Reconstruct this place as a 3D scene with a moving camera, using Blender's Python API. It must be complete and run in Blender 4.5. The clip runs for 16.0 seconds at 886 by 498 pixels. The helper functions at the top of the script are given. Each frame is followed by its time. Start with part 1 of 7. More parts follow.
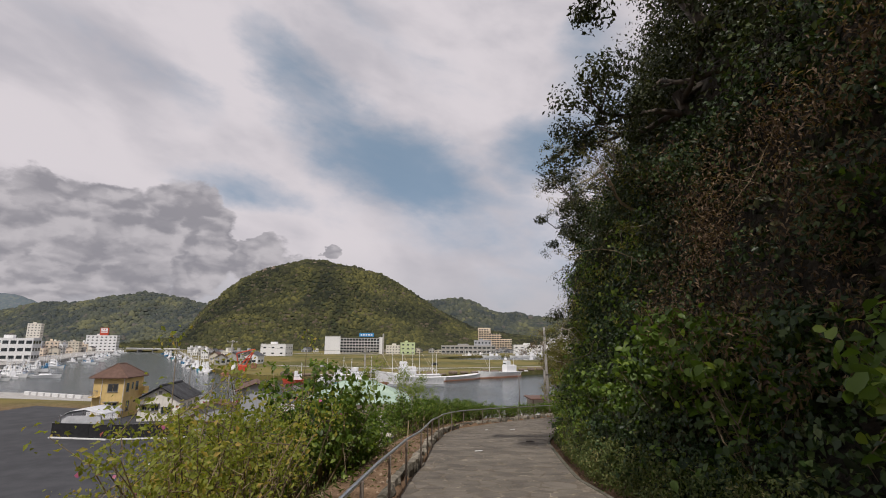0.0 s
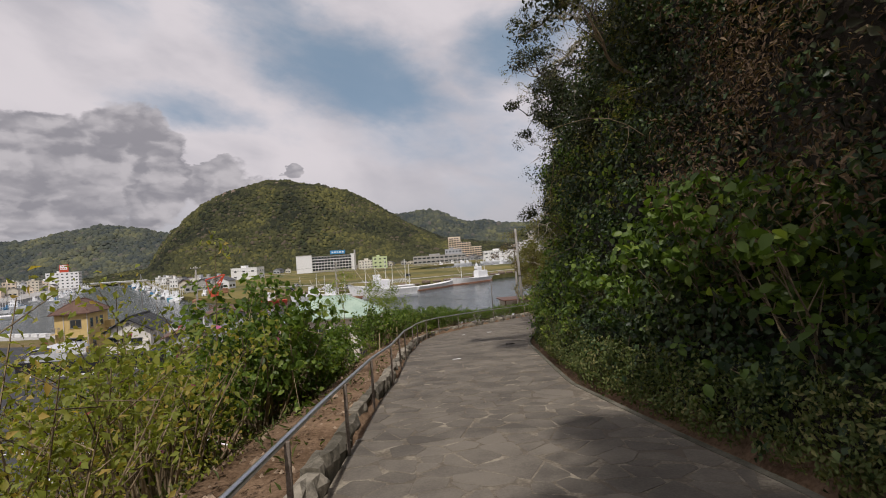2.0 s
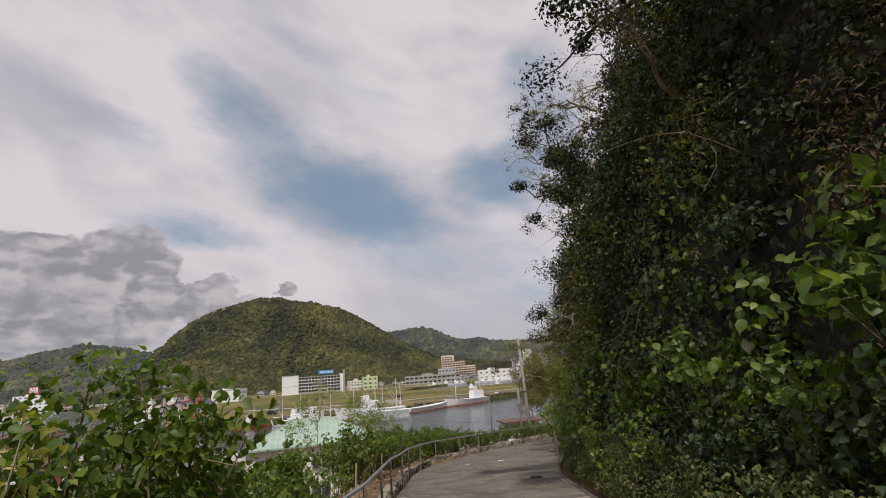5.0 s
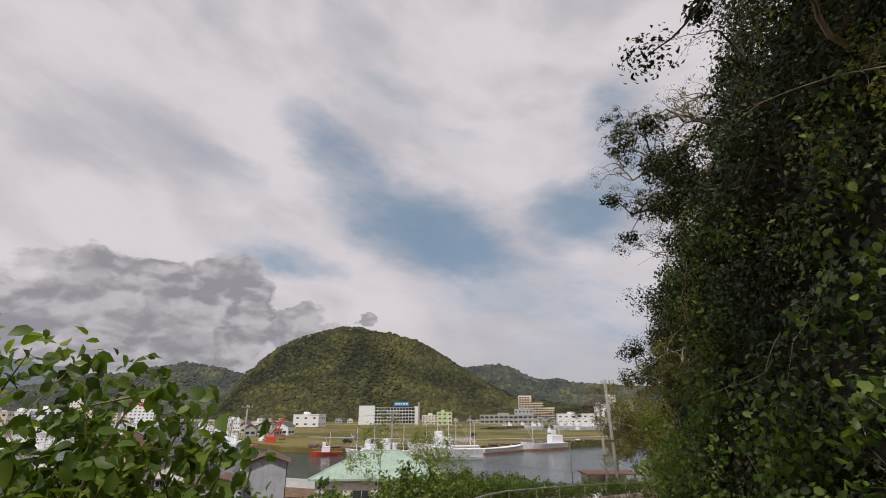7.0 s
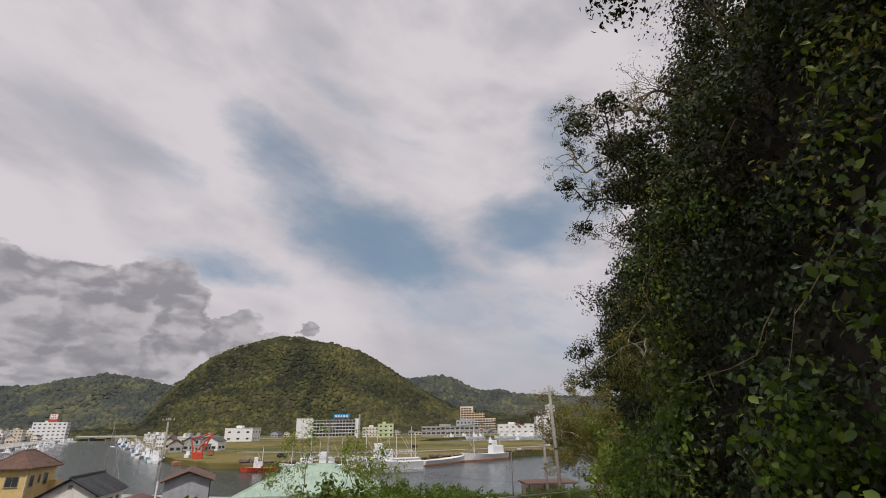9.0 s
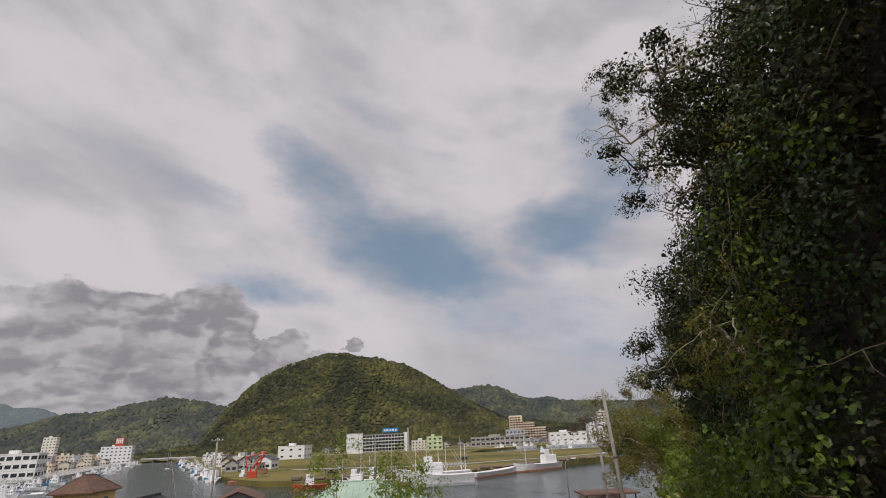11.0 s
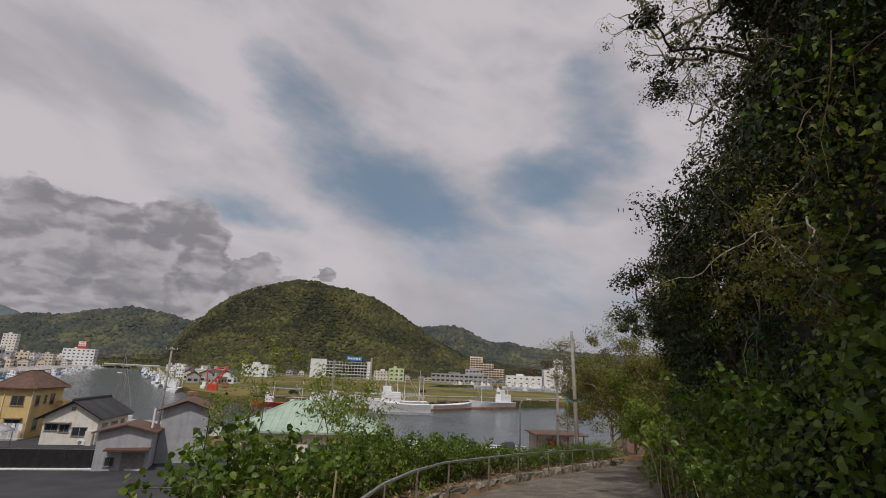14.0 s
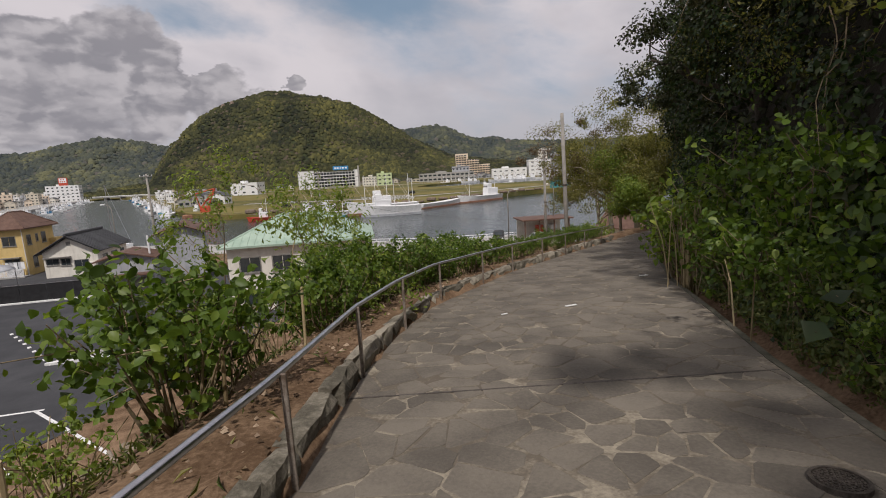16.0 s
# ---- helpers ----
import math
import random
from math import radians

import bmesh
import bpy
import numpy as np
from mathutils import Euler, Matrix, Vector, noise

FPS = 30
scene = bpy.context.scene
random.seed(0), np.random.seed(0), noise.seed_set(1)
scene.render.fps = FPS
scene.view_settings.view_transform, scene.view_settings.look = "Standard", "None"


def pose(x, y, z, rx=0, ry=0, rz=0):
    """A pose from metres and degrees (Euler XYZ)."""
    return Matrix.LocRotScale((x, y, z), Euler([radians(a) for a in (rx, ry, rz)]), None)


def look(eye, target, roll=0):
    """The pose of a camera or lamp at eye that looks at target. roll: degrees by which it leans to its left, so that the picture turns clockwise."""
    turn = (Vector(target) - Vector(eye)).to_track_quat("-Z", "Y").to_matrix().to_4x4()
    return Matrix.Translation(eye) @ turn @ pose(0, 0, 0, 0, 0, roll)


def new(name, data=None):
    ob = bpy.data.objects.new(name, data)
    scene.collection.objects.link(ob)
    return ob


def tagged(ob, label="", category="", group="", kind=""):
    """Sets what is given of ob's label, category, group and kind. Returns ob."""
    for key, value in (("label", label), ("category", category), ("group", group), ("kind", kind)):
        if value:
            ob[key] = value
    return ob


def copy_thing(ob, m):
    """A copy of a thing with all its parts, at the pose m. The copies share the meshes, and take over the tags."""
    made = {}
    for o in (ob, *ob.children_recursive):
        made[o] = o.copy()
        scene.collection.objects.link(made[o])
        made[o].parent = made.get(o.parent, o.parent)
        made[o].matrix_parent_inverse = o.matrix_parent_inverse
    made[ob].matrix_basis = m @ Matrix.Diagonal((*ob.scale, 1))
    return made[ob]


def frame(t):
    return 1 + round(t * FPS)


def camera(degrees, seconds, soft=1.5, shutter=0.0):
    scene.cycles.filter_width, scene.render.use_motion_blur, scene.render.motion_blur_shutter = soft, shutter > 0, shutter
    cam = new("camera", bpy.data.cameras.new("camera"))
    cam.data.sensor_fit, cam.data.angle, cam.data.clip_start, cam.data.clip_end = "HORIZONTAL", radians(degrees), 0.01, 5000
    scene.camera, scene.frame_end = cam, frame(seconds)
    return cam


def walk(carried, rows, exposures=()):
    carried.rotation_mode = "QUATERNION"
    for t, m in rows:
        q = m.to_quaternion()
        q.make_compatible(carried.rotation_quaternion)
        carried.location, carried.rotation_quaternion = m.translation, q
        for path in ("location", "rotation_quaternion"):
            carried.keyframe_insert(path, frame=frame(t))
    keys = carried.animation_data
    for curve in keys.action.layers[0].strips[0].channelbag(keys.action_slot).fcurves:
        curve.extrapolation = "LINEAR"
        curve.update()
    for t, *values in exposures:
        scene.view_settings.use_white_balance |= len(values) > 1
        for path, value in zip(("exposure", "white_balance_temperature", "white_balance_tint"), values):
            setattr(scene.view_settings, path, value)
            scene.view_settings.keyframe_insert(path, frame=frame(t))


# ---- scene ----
PATH = [
    (0.0, (-0.469, -13.630, 12.641), (-0.611, -3.824, 14.598), 0.25),
    (0.5, (-0.488, -13.143, 12.562), (-0.377, -3.307, 14.362), -4.97),
    (1.0, (-0.401, -12.641, 12.514), (0.006, -2.760, 13.995), -3.60),
    (1.5, (-0.405, -12.156, 12.497), (0.372, -2.210, 13.186), -7.87),
    (2.0, (-0.385, -11.653, 12.437), (0.082, -1.664, 12.533), -3.97),
    (2.5, (-0.432, -11.165, 12.412), (-0.299, -1.171, 12.097), -6.79),
    (3.0, (-0.480, -10.802, 12.290), (-0.466, -0.975, 14.143), -3.60),
    (3.2, (-0.505, -10.643, 12.245), (-0.410, -0.927, 14.608), -3.79),
    (5.3, (-0.456, -8.022, 11.899), (0.533, 1.610, 14.398), -5.47),
    (5.5, (-0.462, -7.789, 11.926), (0.914, 1.864, 14.145), -8.43),
    (6.0, (-0.401, -7.284, 11.899), (0.517, 2.427, 14.103), -4.95),
    (6.5, (-0.358, -6.959, 11.874), (-0.533, 2.795, 14.071), -3.34),
    (7.0, (-0.363, -6.725, 11.834), (-1.209, 2.685, 15.111), -0.12),
    (7.5, (-0.380, -6.359, 11.838), (-0.704, 3.059, 15.183), 3.48),
    (8.0, (-0.361, -5.877, 11.770), (0.602, 3.536, 15.005), -4.34),
    (8.5, (-0.305, -5.412, 11.684), (0.558, 4.146, 14.494), 0.40),
    (9.0, (-0.329, -5.015, 11.640), (-0.049, 4.358, 15.115), -0.88),
    (9.5, (-0.319, -4.648, 11.641), (-0.301, 4.707, 15.174), 2.13),
    (10.0, (-0.264, -4.193, 11.611), (-0.736, 5.126, 15.209), -2.75),
    (10.2, (-0.209, -4.005, 11.671), (-0.634, 5.277, 15.368), -3.57),
    (12.3, (-0.114, -2.091, 11.473), (-0.648, 7.221, 15.078), 0.83),
    (12.5, (-0.121, -1.940, 11.386), (-0.575, 7.432, 14.843), 2.17),
    (13.0, (-0.138, -1.434, 11.331), (-0.608, 7.978, 14.676), 5.75),
    (13.5, (-0.067, -1.008, 11.343), (-0.298, 8.422, 14.663), 5.23),
    (14.0, (-0.054, -0.510, 11.319), (-0.109, 9.167, 13.840), 2.48),
    (14.5, (0.049, -0.115, 11.355), (-0.027, 9.849, 12.205), -0.75),
    (15.0, (0.032, 0.483, 11.271), (0.346, 10.478, 11.228), -0.89),
    (15.5, (0.064, 0.939, 11.242), (0.447, 10.893, 10.361), -3.72),
    (16.0, (0.094, 1.434, 11.210), (0.319, 11.305, 9.624), -3.31),
]
cam = camera(85.9, 16.0, soft=1.0)
walk(cam, [(t, look(e, a, r)) for t, e, a, r in PATH],
     exposures=tuple((t, stops, 6500, 13) for t, stops in ((0, 0.0), (6, 0.0), (10, -0.1), (13, -0.28), (14.5, -0.36), (15.3, -0.22), (16, -0.06))))

# ---- world, sun ----
class Nodes:
    """Short hand for building node trees."""

    def __init__(self, tree):
        self.t = tree
        tree.nodes.clear()

    def n(self, kind, props=None, **inputs):
        nd = self.t.nodes.new(kind)
        for k, v in (props or {}).items():
            setattr(nd, k, v)
        for k, v in inputs.items():
            key = int(k[1:]) if k[0] == "i" and k[1:].isdigit() else k.replace("_", " ")
            self.put(nd.inputs[key], v)
        return nd

    def put(self, socket, v):
        if isinstance(v, bpy.types.NodeSocket):
            self.t.links.new(v, socket)
        else:
            socket.default_value = v

    def m(self, op, a, b=0.0, c=0.0, clamp=False):
        nd = self.n("ShaderNodeMath", {"operation": op, "use_clamp": clamp}, i0=a, i1=b, i2=c)
        return nd.outputs[0]

    def ramp(self, x, a, b, lo=0.0, hi=1.0, smooth=True):
        nd = self.n("ShaderNodeMapRange", {"interpolation_type": "SMOOTHSTEP" if smooth else "LINEAR"}, i0=x, i1=a, i2=b, i3=lo, i4=hi)
        return nd.outputs[0]

    def mix(self, f, a, b, mode="MIX"):
        nd = self.n("ShaderNodeMix", {"data_type": "RGBA", "blend_type": mode})
        self.put(nd.inputs[0], f)
        self.put(nd.inputs[6], a)
        self.put(nd.inputs[7], b)
        return nd.outputs[2]

    def noise(self, vec, scale, detail=4.0, rough=0.55, dist=0.0):
        nd = self.n("ShaderNodeTexNoise", None, Vector=vec, Scale=scale, Detail=detail, Roughness=rough, Distortion=dist)
        return nd.outputs[0]


SUN_ELEV, SUN_TURN = 57.0, 187.0        # sun height, and its bearing clockwise from +y
world = bpy.data.worlds.new("sky")
scene.world = world
world.use_nodes = True
N = Nodes(world.node_tree)
sky = N.n("ShaderNodeTexSky", {"sky_type": "NISHITA", "sun_disc": False, "sun_elevation": radians(SUN_ELEV),
                              "sun_rotation": radians(SUN_TURN), "air_density": 1.0, "dust_density": 1.6, "ozone_density": 1.2})
way = N.n("ShaderNodeTexCoord").outputs["Generated"]
sep = N.n("ShaderNodeSeparateXYZ", None, Vector=way)
az = N.m("MULTIPLY", N.m("ARCTAN2", sep.outputs[0], sep.outputs[1]), 57.2958)
el = N.m("MULTIPLY", N.m("ARCSINE", sep.outputs[2]), 57.2958)
flat = N.n("ShaderNodeCombineXYZ", None, X=az, Y=N.m("MULTIPLY", el, 1.7), Z=0.0).outputs[0]
warp1 = N.m("SUBTRACT", N.noise(flat, 0.13, 5, 0.6), 0.5)
warp2 = N.m("SUBTRACT", N.noise(N.n("ShaderNodeVectorMath", {"operation": "ADD"}, i0=flat, i1=(91, 37, 5)).outputs[0], 0.13, 5, 0.6), 0.5)
azw = N.m("MULTIPLY_ADD", warp1, 7.0, az)
elw = N.m("MULTIPLY_ADD", warp2, 4.5, el)


def blob(a, e, ra, re, turn=0.0):
    """A soft patch of the sky round azimuth a and elevation e, in degrees."""
    c, s = math.cos(radians(turn)), math.sin(radians(turn))
    da, de = N.m("SUBTRACT", azw, a), N.m("SUBTRACT", elw, e)
    u = N.m("DIVIDE", N.m("ADD", N.m("MULTIPLY", da, c), N.m("MULTIPLY", de, s)), ra)
    v = N.m("DIVIDE", N.m("SUBTRACT", N.m("MULTIPLY", de, c), N.m("MULTIPLY", da, s)), re)
    d = N.m("ADD", N.m("MULTIPLY", u, u), N.m("MULTIPLY", v, v))
    return N.m("SUBTRACT", 1.0, d, clamp=True)


def most(*items):
    out = items[0]
    for it in items[1:]:
        out = N.m("MAXIMUM", out, it)
    return out


def scaled(v, k):
    return N.m("MULTIPLY", v, k)


def shifted(x, y):
    return N.n("ShaderNodeVectorMath", {"operation": "ADD"}, i0=flat, i1=(x, y, 11)).outputs[0]


# blue gaps between the sheets of cloud
gap = most(blob(-7.5, 21.2, 19, 7.6, -19), scaled(blob(-17, 28.0, 16, 5.6, -34), 0.78), scaled(blob(-25, 17.0, 11, 2.8, -6), 0.66),
           scaled(blob(13.5, 22.5, 14, 7.0, 10), 0.88), scaled(blob(18, 30, 8, 9.0, 20), 0.7), scaled(blob(5, 13.5, 27, 7.0, -12), 0.55),
           scaled(blob(2, 22, 22, 4.5, -4), 0.5), scaled(blob(-36, 27, 18, 3.2, -20), 0.42), scaled(blob(16, 8, 20, 6, 0), 0.5), scaled(blob(-10, 36, 22, 5, -30), 0.34))
streaky = N.n("ShaderNodeVectorRotate", {"rotation_type": "Z_AXIS"}, Vector=flat, Angle=radians(32)).outputs[0]
wisp = N.noise(N.n("ShaderNodeVectorMath", {"operation": "MULTIPLY"}, i0=streaky, i1=(0.75, 1.15, 1)).outputs[0], 0.12, 7, 0.55, 0.2)
clear = N.ramp(N.m("MULTIPLY_ADD", N.m("SUBTRACT", wisp, 0.5), 1.15, gap), 0.16, 1.0, 0.0, 0.86)
# elsewhere the cover is broken by chance
cover = N.noise(flat, 0.035, 6, 0.6)
side = N.ramp(N.m("ABSOLUTE", az), 50, 80)
clear = most(clear, N.m("MULTIPLY", side, N.ramp(cover, 0.5, 0.62, 0, 0.7)))
body = N.noise(N.n("ShaderNodeVectorMath", {"operation": "MULTIPLY"}, i0=streaky, i1=(0.9, 1.15, 1)).outputs[0], 0.05, 5, 0.5, 0.25)
veil = N.mix(N.ramp(N.m("ADD", scaled(body, 0.72), scaled(wisp, 0.28)), 0.36, 0.60), (4.75, 4.65, 5.0, 1), (6.75, 6.4, 6.6, 1))
# heaped grey clouds low over the town
low = most(blob(-46, 8.0, 21, 6.6, 2), blob(-37.5, 12.6, 9.5, 3.2, -6), blob(-29.6, 12.6, 4.6, 4.4, 0), blob(-29, 8.6, 5.2, 5.0, 0), blob(-21.7, 9.3, 5.4, 2.8, 4),
           blob(-14.5, 10.6, 1.3, 1.0, 20), N.m("MULTIPLY", N.m("MULTIPLY", side, N.ramp(el, 16, 6)), N.ramp(cover, 0.5, 0.4)))


def billow(vec):
    """Rounded lumps, from large to small."""
    big = N.n("ShaderNodeTexVoronoi", {"feature": "SMOOTH_F1"}, Vector=vec, Scale=0.26, Smoothness=0.35).outputs["Distance"]
    small = N.n("ShaderNodeTexVoronoi", {"feature": "SMOOTH_F1"}, Vector=vec, Scale=0.75, Smoothness=0.3).outputs["Distance"]
    return N.m("SUBTRACT", 1.0, N.m("ADD", scaled(big, 0.62), scaled(small, 0.3)))


curl = N.noise(flat, 0.3, 5, 0.6)
curled = N.n("ShaderNodeVectorMath", {"operation": "ADD"}, i0=shifted(0, 0), i1=N.n("ShaderNodeCombineXYZ", None, X=N.m("MULTIPLY", N.m("SUBTRACT", curl, 0.5), 5.0), Y=N.m("MULTIPLY", warp2, 6.0), Z=0.0).outputs[0]).outputs[0]
lump = billow(curled)
lump_up = billow(N.n("ShaderNodeVectorMath", {"operation": "ADD"}, i0=curled, i1=(0.9, -1.5, 0)).outputs[0])
puff = N.noise(shifted(7, 3), 0.11, 5, 0.55)
heap = N.ramp(N.m("ADD", low, N.m("ADD", scaled(N.m("SUBTRACT", lump, 0.5), 0.9), scaled(N.m("SUBTRACT", puff, 0.5), 1.1))), 0.08, 0.40)
heap = N.m("MULTIPLY", heap, N.ramp(low, 0.0, 0.12))
shade = N.m("ADD", scaled(N.m("SUBTRACT", lump, lump_up), 1.3), scaled(N.m("SUBTRACT", puff, 0.5), -1.6))
heap_col = N.mix(N.ramp(shade, -0.30, 0.48), (2.6, 2.55, 2.8, 1), (5.0, 4.8, 4.95, 1))
veil = N.mix(N.ramp(el, 12, 2), veil, (4.7, 4.7, 5.0, 1))
blue = N.mix(0.65, N.mix(1.0, sky.outputs[0], (0.7, 0.82, 1.0, 1), "MULTIPLY"), (2.0, 3.15, 3.9, 1))
tone = N.mix(clear, veil, blue)
tone = N.mix(N.m("MULTIPLY", heap, 0.92), tone, heap_col)
tone = N.mix(N.ramp(el, -3, 0.5), (1.0, 1.05, 1.1, 1), tone)
back = N.n("ShaderNodeBackground", None, Color=tone, Strength=0.1)
out = N.n("ShaderNodeOutputWorld")
N.t.links.new(back.outputs[0], out.inputs[0])

sun = new("sun", bpy.data.lights.new("sun", "SUN"))
sun.data.energy, sun.data.angle, sun.data.color = 3.0, radians(1.2), (1.0, 0.95, 0.88)
b, e = radians(SUN_TURN), radians(SUN_ELEV)
sun.matrix_world = look((0, 0, 60), (-math.sin(b) * math.cos(e), -math.cos(b) * math.cos(e), 60 - math.sin(e)))


# ---- materials ----
def surface(name, low, high, rough=0.8, scale=4.0, bump=0.2, metal=0.0, fine=40.0, each=0.0, spec=0.3, stretch=(1, 1, 1), glow=None, depth=0.02, streak=0.0, span=(0.3, 0.7)):
    """A surface whose colour runs from low to high by stains and grain; each: how far separate pieces differ."""
    mt = bpy.data.materials.new(name)
    mt.use_nodes = True
    n = Nodes(mt.node_tree)
    co = n.n("ShaderNodeTexCoord").outputs["Object"]
    if stretch != (1, 1, 1):
        co = n.n("ShaderNodeVectorMath", {"operation": "MULTIPLY"}, i0=co, i1=stretch).outputs[0]
    a = n.noise(co, scale, 6, 0.6)
    g = n.noise(co, fine, 3, 0.6)
    f = n.m("ADD", n.m("MULTIPLY", a, 0.7), n.m("MULTIPLY", g, 0.3))
    if each:
        r = n.n("ShaderNodeObjectInfo").outputs["Random"]
        isl = n.n("ShaderNodeNewGeometry").outputs["Random Per Island"]
        rr = n.m("FRACT", n.m("ADD", r, isl))
        f = n.m("MULTIPLY_ADD", n.m("SUBTRACT", rr, 0.5), each, f)
    f = n.ramp(f, *span)
    col = n.mix(f, (*low, 1), (*high, 1))
    if streak:
        st = n.noise(n.n("ShaderNodeVectorMath", {"operation": "MULTIPLY"}, i0=co, i1=(3, 3, 0.25)).outputs[0], 1.2, 5, 0.6)
        col = n.mix(n.ramp(st, 0.5, 0.75, 0, streak), col, (low[0] * 0.4, low[1] * 0.38, low[2] * 0.36, 1))
    p = n.n("ShaderNodeBsdfPrincipled", None, Base_Color=col, Roughness=rough, Metallic=metal)
    p.inputs["Specular IOR Level"].default_value = spec
    if bump:
        b = n.n("ShaderNodeBump", None, Strength=bump, Distance=depth, Height=n.m("ADD", a, n.m("MULTIPLY", g, 0.5)))
        n.t.links.new(b.outputs[0], p.inputs["Normal"])
    o = n.n("ShaderNodeOutputMaterial")
    n.t.links.new(p.outputs[0], o.inputs[0])
    return mt


def leafy(name, dark, mid, light, rough=0.5, thin=0.25, spec=0.3, brown=0.0):
    """Leaves that differ one from the next, and from clump to clump."""
    mt = bpy.data.materials.new(name)
    mt.use_nodes = True
    n = Nodes(mt.node_tree)
    isl = n.n("ShaderNodeNewGeometry").outputs["Random Per Island"]
    co = n.n("ShaderNodeTexCoord").outputs["Object"]
    a = n.noise(co, 0.9, 3, 0.6)
    f = n.m("ADD", n.m("MULTIPLY", isl, 0.55), n.m("MULTIPLY", a, 0.75))
    col = n.mix(n.ramp(f, 0.25, 0.65), (*dark, 1), (*mid, 1))
    col = n.mix(n.ramp(f, 0.72, 1.0), col, (*light, 1))
    if brown:
        w = n.noise(co, 0.55, 4, 0.65, 0.6)
        col = n.mix(n.ramp(w, 0.5, 0.68, 0, brown), col, n.mix(isl, (0.022, 0.018, 0.009, 1), (0.085, 0.068, 0.03, 1)))
    p = n.n("ShaderNodeBsdfPrincipled", None, Base_Color=col, Roughness=rough)
    p.inputs["Specular IOR Level"].default_value = spec
    tr = n.n("ShaderNodeBsdfTranslucent", None, Color=n.mix(1.0, col, (1.5, 1.6, 0.6, 1), "MULTIPLY"))
    mx = n.n("ShaderNodeMixShader", None, Fac=thin)
    n.t.links.new(p.outputs[0], mx.inputs[1])
    n.t.links.new(tr.outputs[0], mx.inputs[2])
    o = n.n("ShaderNodeOutputMaterial")
    n.t.links.new(mx.outputs[0], o.inputs[0])
    return mt


def hill_material(name, haze):
    mt = bpy.data.materials.new(name)
    mt.use_nodes = True
    n = Nodes(mt.node_tree)
    co = n.n("ShaderNodeTexCoord").outputs["Object"]
    vor = n.n("ShaderNodeTexVoronoi", None, Vector=co, Scale=0.11)
    tree = n.n("ShaderNodeSeparateColor", None, Color=vor.outputs["Color"])
    wide = n.noise(co, 0.008, 4, 0.6)
    f = n.m("ADD", n.m("MULTIPLY", tree.outputs[0], 0.5), n.m("MULTIPLY", wide, 0.8))
    col = n.mix(n.ramp(f, 0.35, 0.72), (0.018, 0.026, 0.012, 1), (0.052, 0.060, 0.021, 1))
    col = n.mix(n.ramp(f, 0.74, 0.95), col, (0.12, 0.115, 0.04, 1))
    col = n.mix(n.ramp(tree.outputs[1], 0.82, 0.95), col, (0.085, 0.07, 0.045, 1))
    # air haze painted into the woods as blue-grey, stronger on farther hills
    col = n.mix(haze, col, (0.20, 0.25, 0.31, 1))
    p = n.n("ShaderNodeBsdfPrincipled", None, Base_Color=col, Roughness=0.95)
    p.inputs["Specular IOR Level"].default_value = 0.05
    bp = n.n("ShaderNodeBump", None, Strength=0.7, Distance=5.0, Height=n.m("ADD", n.m("MULTIPLY", vor.outputs["Distance"], -0.14), n.noise(co, 0.35, 4, 0.65)))
    n.t.links.new(bp.outputs[0], p.inputs["Normal"])
    o = n.n("ShaderNodeOutputMaterial")
    n.t.links.new(p.outputs[0], o.inputs[0])
    return mt


def ground_material():
    """Earth, dry grass and worn land, by where it lies."""
    mt = bpy.data.materials.new("ground_earth")
    mt.use_nodes = True
    n = Nodes(mt.node_tree)
    co = n.n("ShaderNodeTexCoord").outputs["Object"]
    a, g, w = n.noise(co, 1.3, 6, 0.62), n.noise(co, 22.0, 4, 0.6), n.noise(co, 0.02, 5, 0.6)
    earth = n.mix(n.ramp(n.m("ADD", n.m("MULTIPLY", a, 0.6), n.m("MULTIPLY", g, 0.4)), 0.35, 0.68), (0.09, 0.055, 0.032, 1), (0.27, 0.18, 0.115, 1))
    grass = n.mix(n.ramp(w, 0.4, 0.6), (0.085, 0.085, 0.028, 1), (0.18, 0.15, 0.05, 1))
    grass = n.mix(n.ramp(n.noise(co, 0.15, 4, 0.6), 0.5, 0.75), grass, (0.22, 0.19, 0.12, 1))
    y = n.n("ShaderNodeSeparateXYZ", None, Vector=co).outputs[1]
    col = n.mix(n.ramp(y, 60, 90), earth, grass)
    p = n.n("ShaderNodeBsdfPrincipled", None, Base_Color=col, Roughness=0.95)
    p.inputs["Specular IOR Level"].default_value = 0.1
    b = n.n("ShaderNodeBump", None, Strength=0.6, Distance=0.04, Height=n.m("ADD", a, n.m("MULTIPLY", g, 0.6)))
    n.t.links.new(b.outputs[0], p.inputs["Normal"])
    o = n.n("ShaderNodeOutputMaterial")
    n.t.links.new(p.outputs[0], o.inputs[0])
    return mt


def water_material():
    mt = bpy.data.materials.new("harbour_water")
    mt.use_nodes = True
    n = Nodes(mt.node_tree)
    co = n.n("ShaderNodeTexCoord").outputs["Object"]
    sc = n.n("ShaderNodeVectorMath", {"operation": "MULTIPLY"}, i0=co, i1=(1, 0.45, 1)).outputs[0]
    p = n.n("ShaderNodeBsdfPrincipled", None, Base_Color=(0.03, 0.045, 0.048, 1), Roughness=0.15, IOR=1.33)
    h = n.m("ADD", n.noise(sc, 0.9, 4, 0.6), n.m("MULTIPLY", n.noise(sc, 0.12, 3, 0.5), 1.5))
    b = n.n("ShaderNodeBump", None, Strength=0.5, Distance=0.25, Height=h)
    n.t.links.new(b.outputs[0], p.inputs["Normal"])
    o = n.n("ShaderNodeOutputMaterial")
    n.t.links.new(p.outputs[0], o.inputs[0])
    return mt


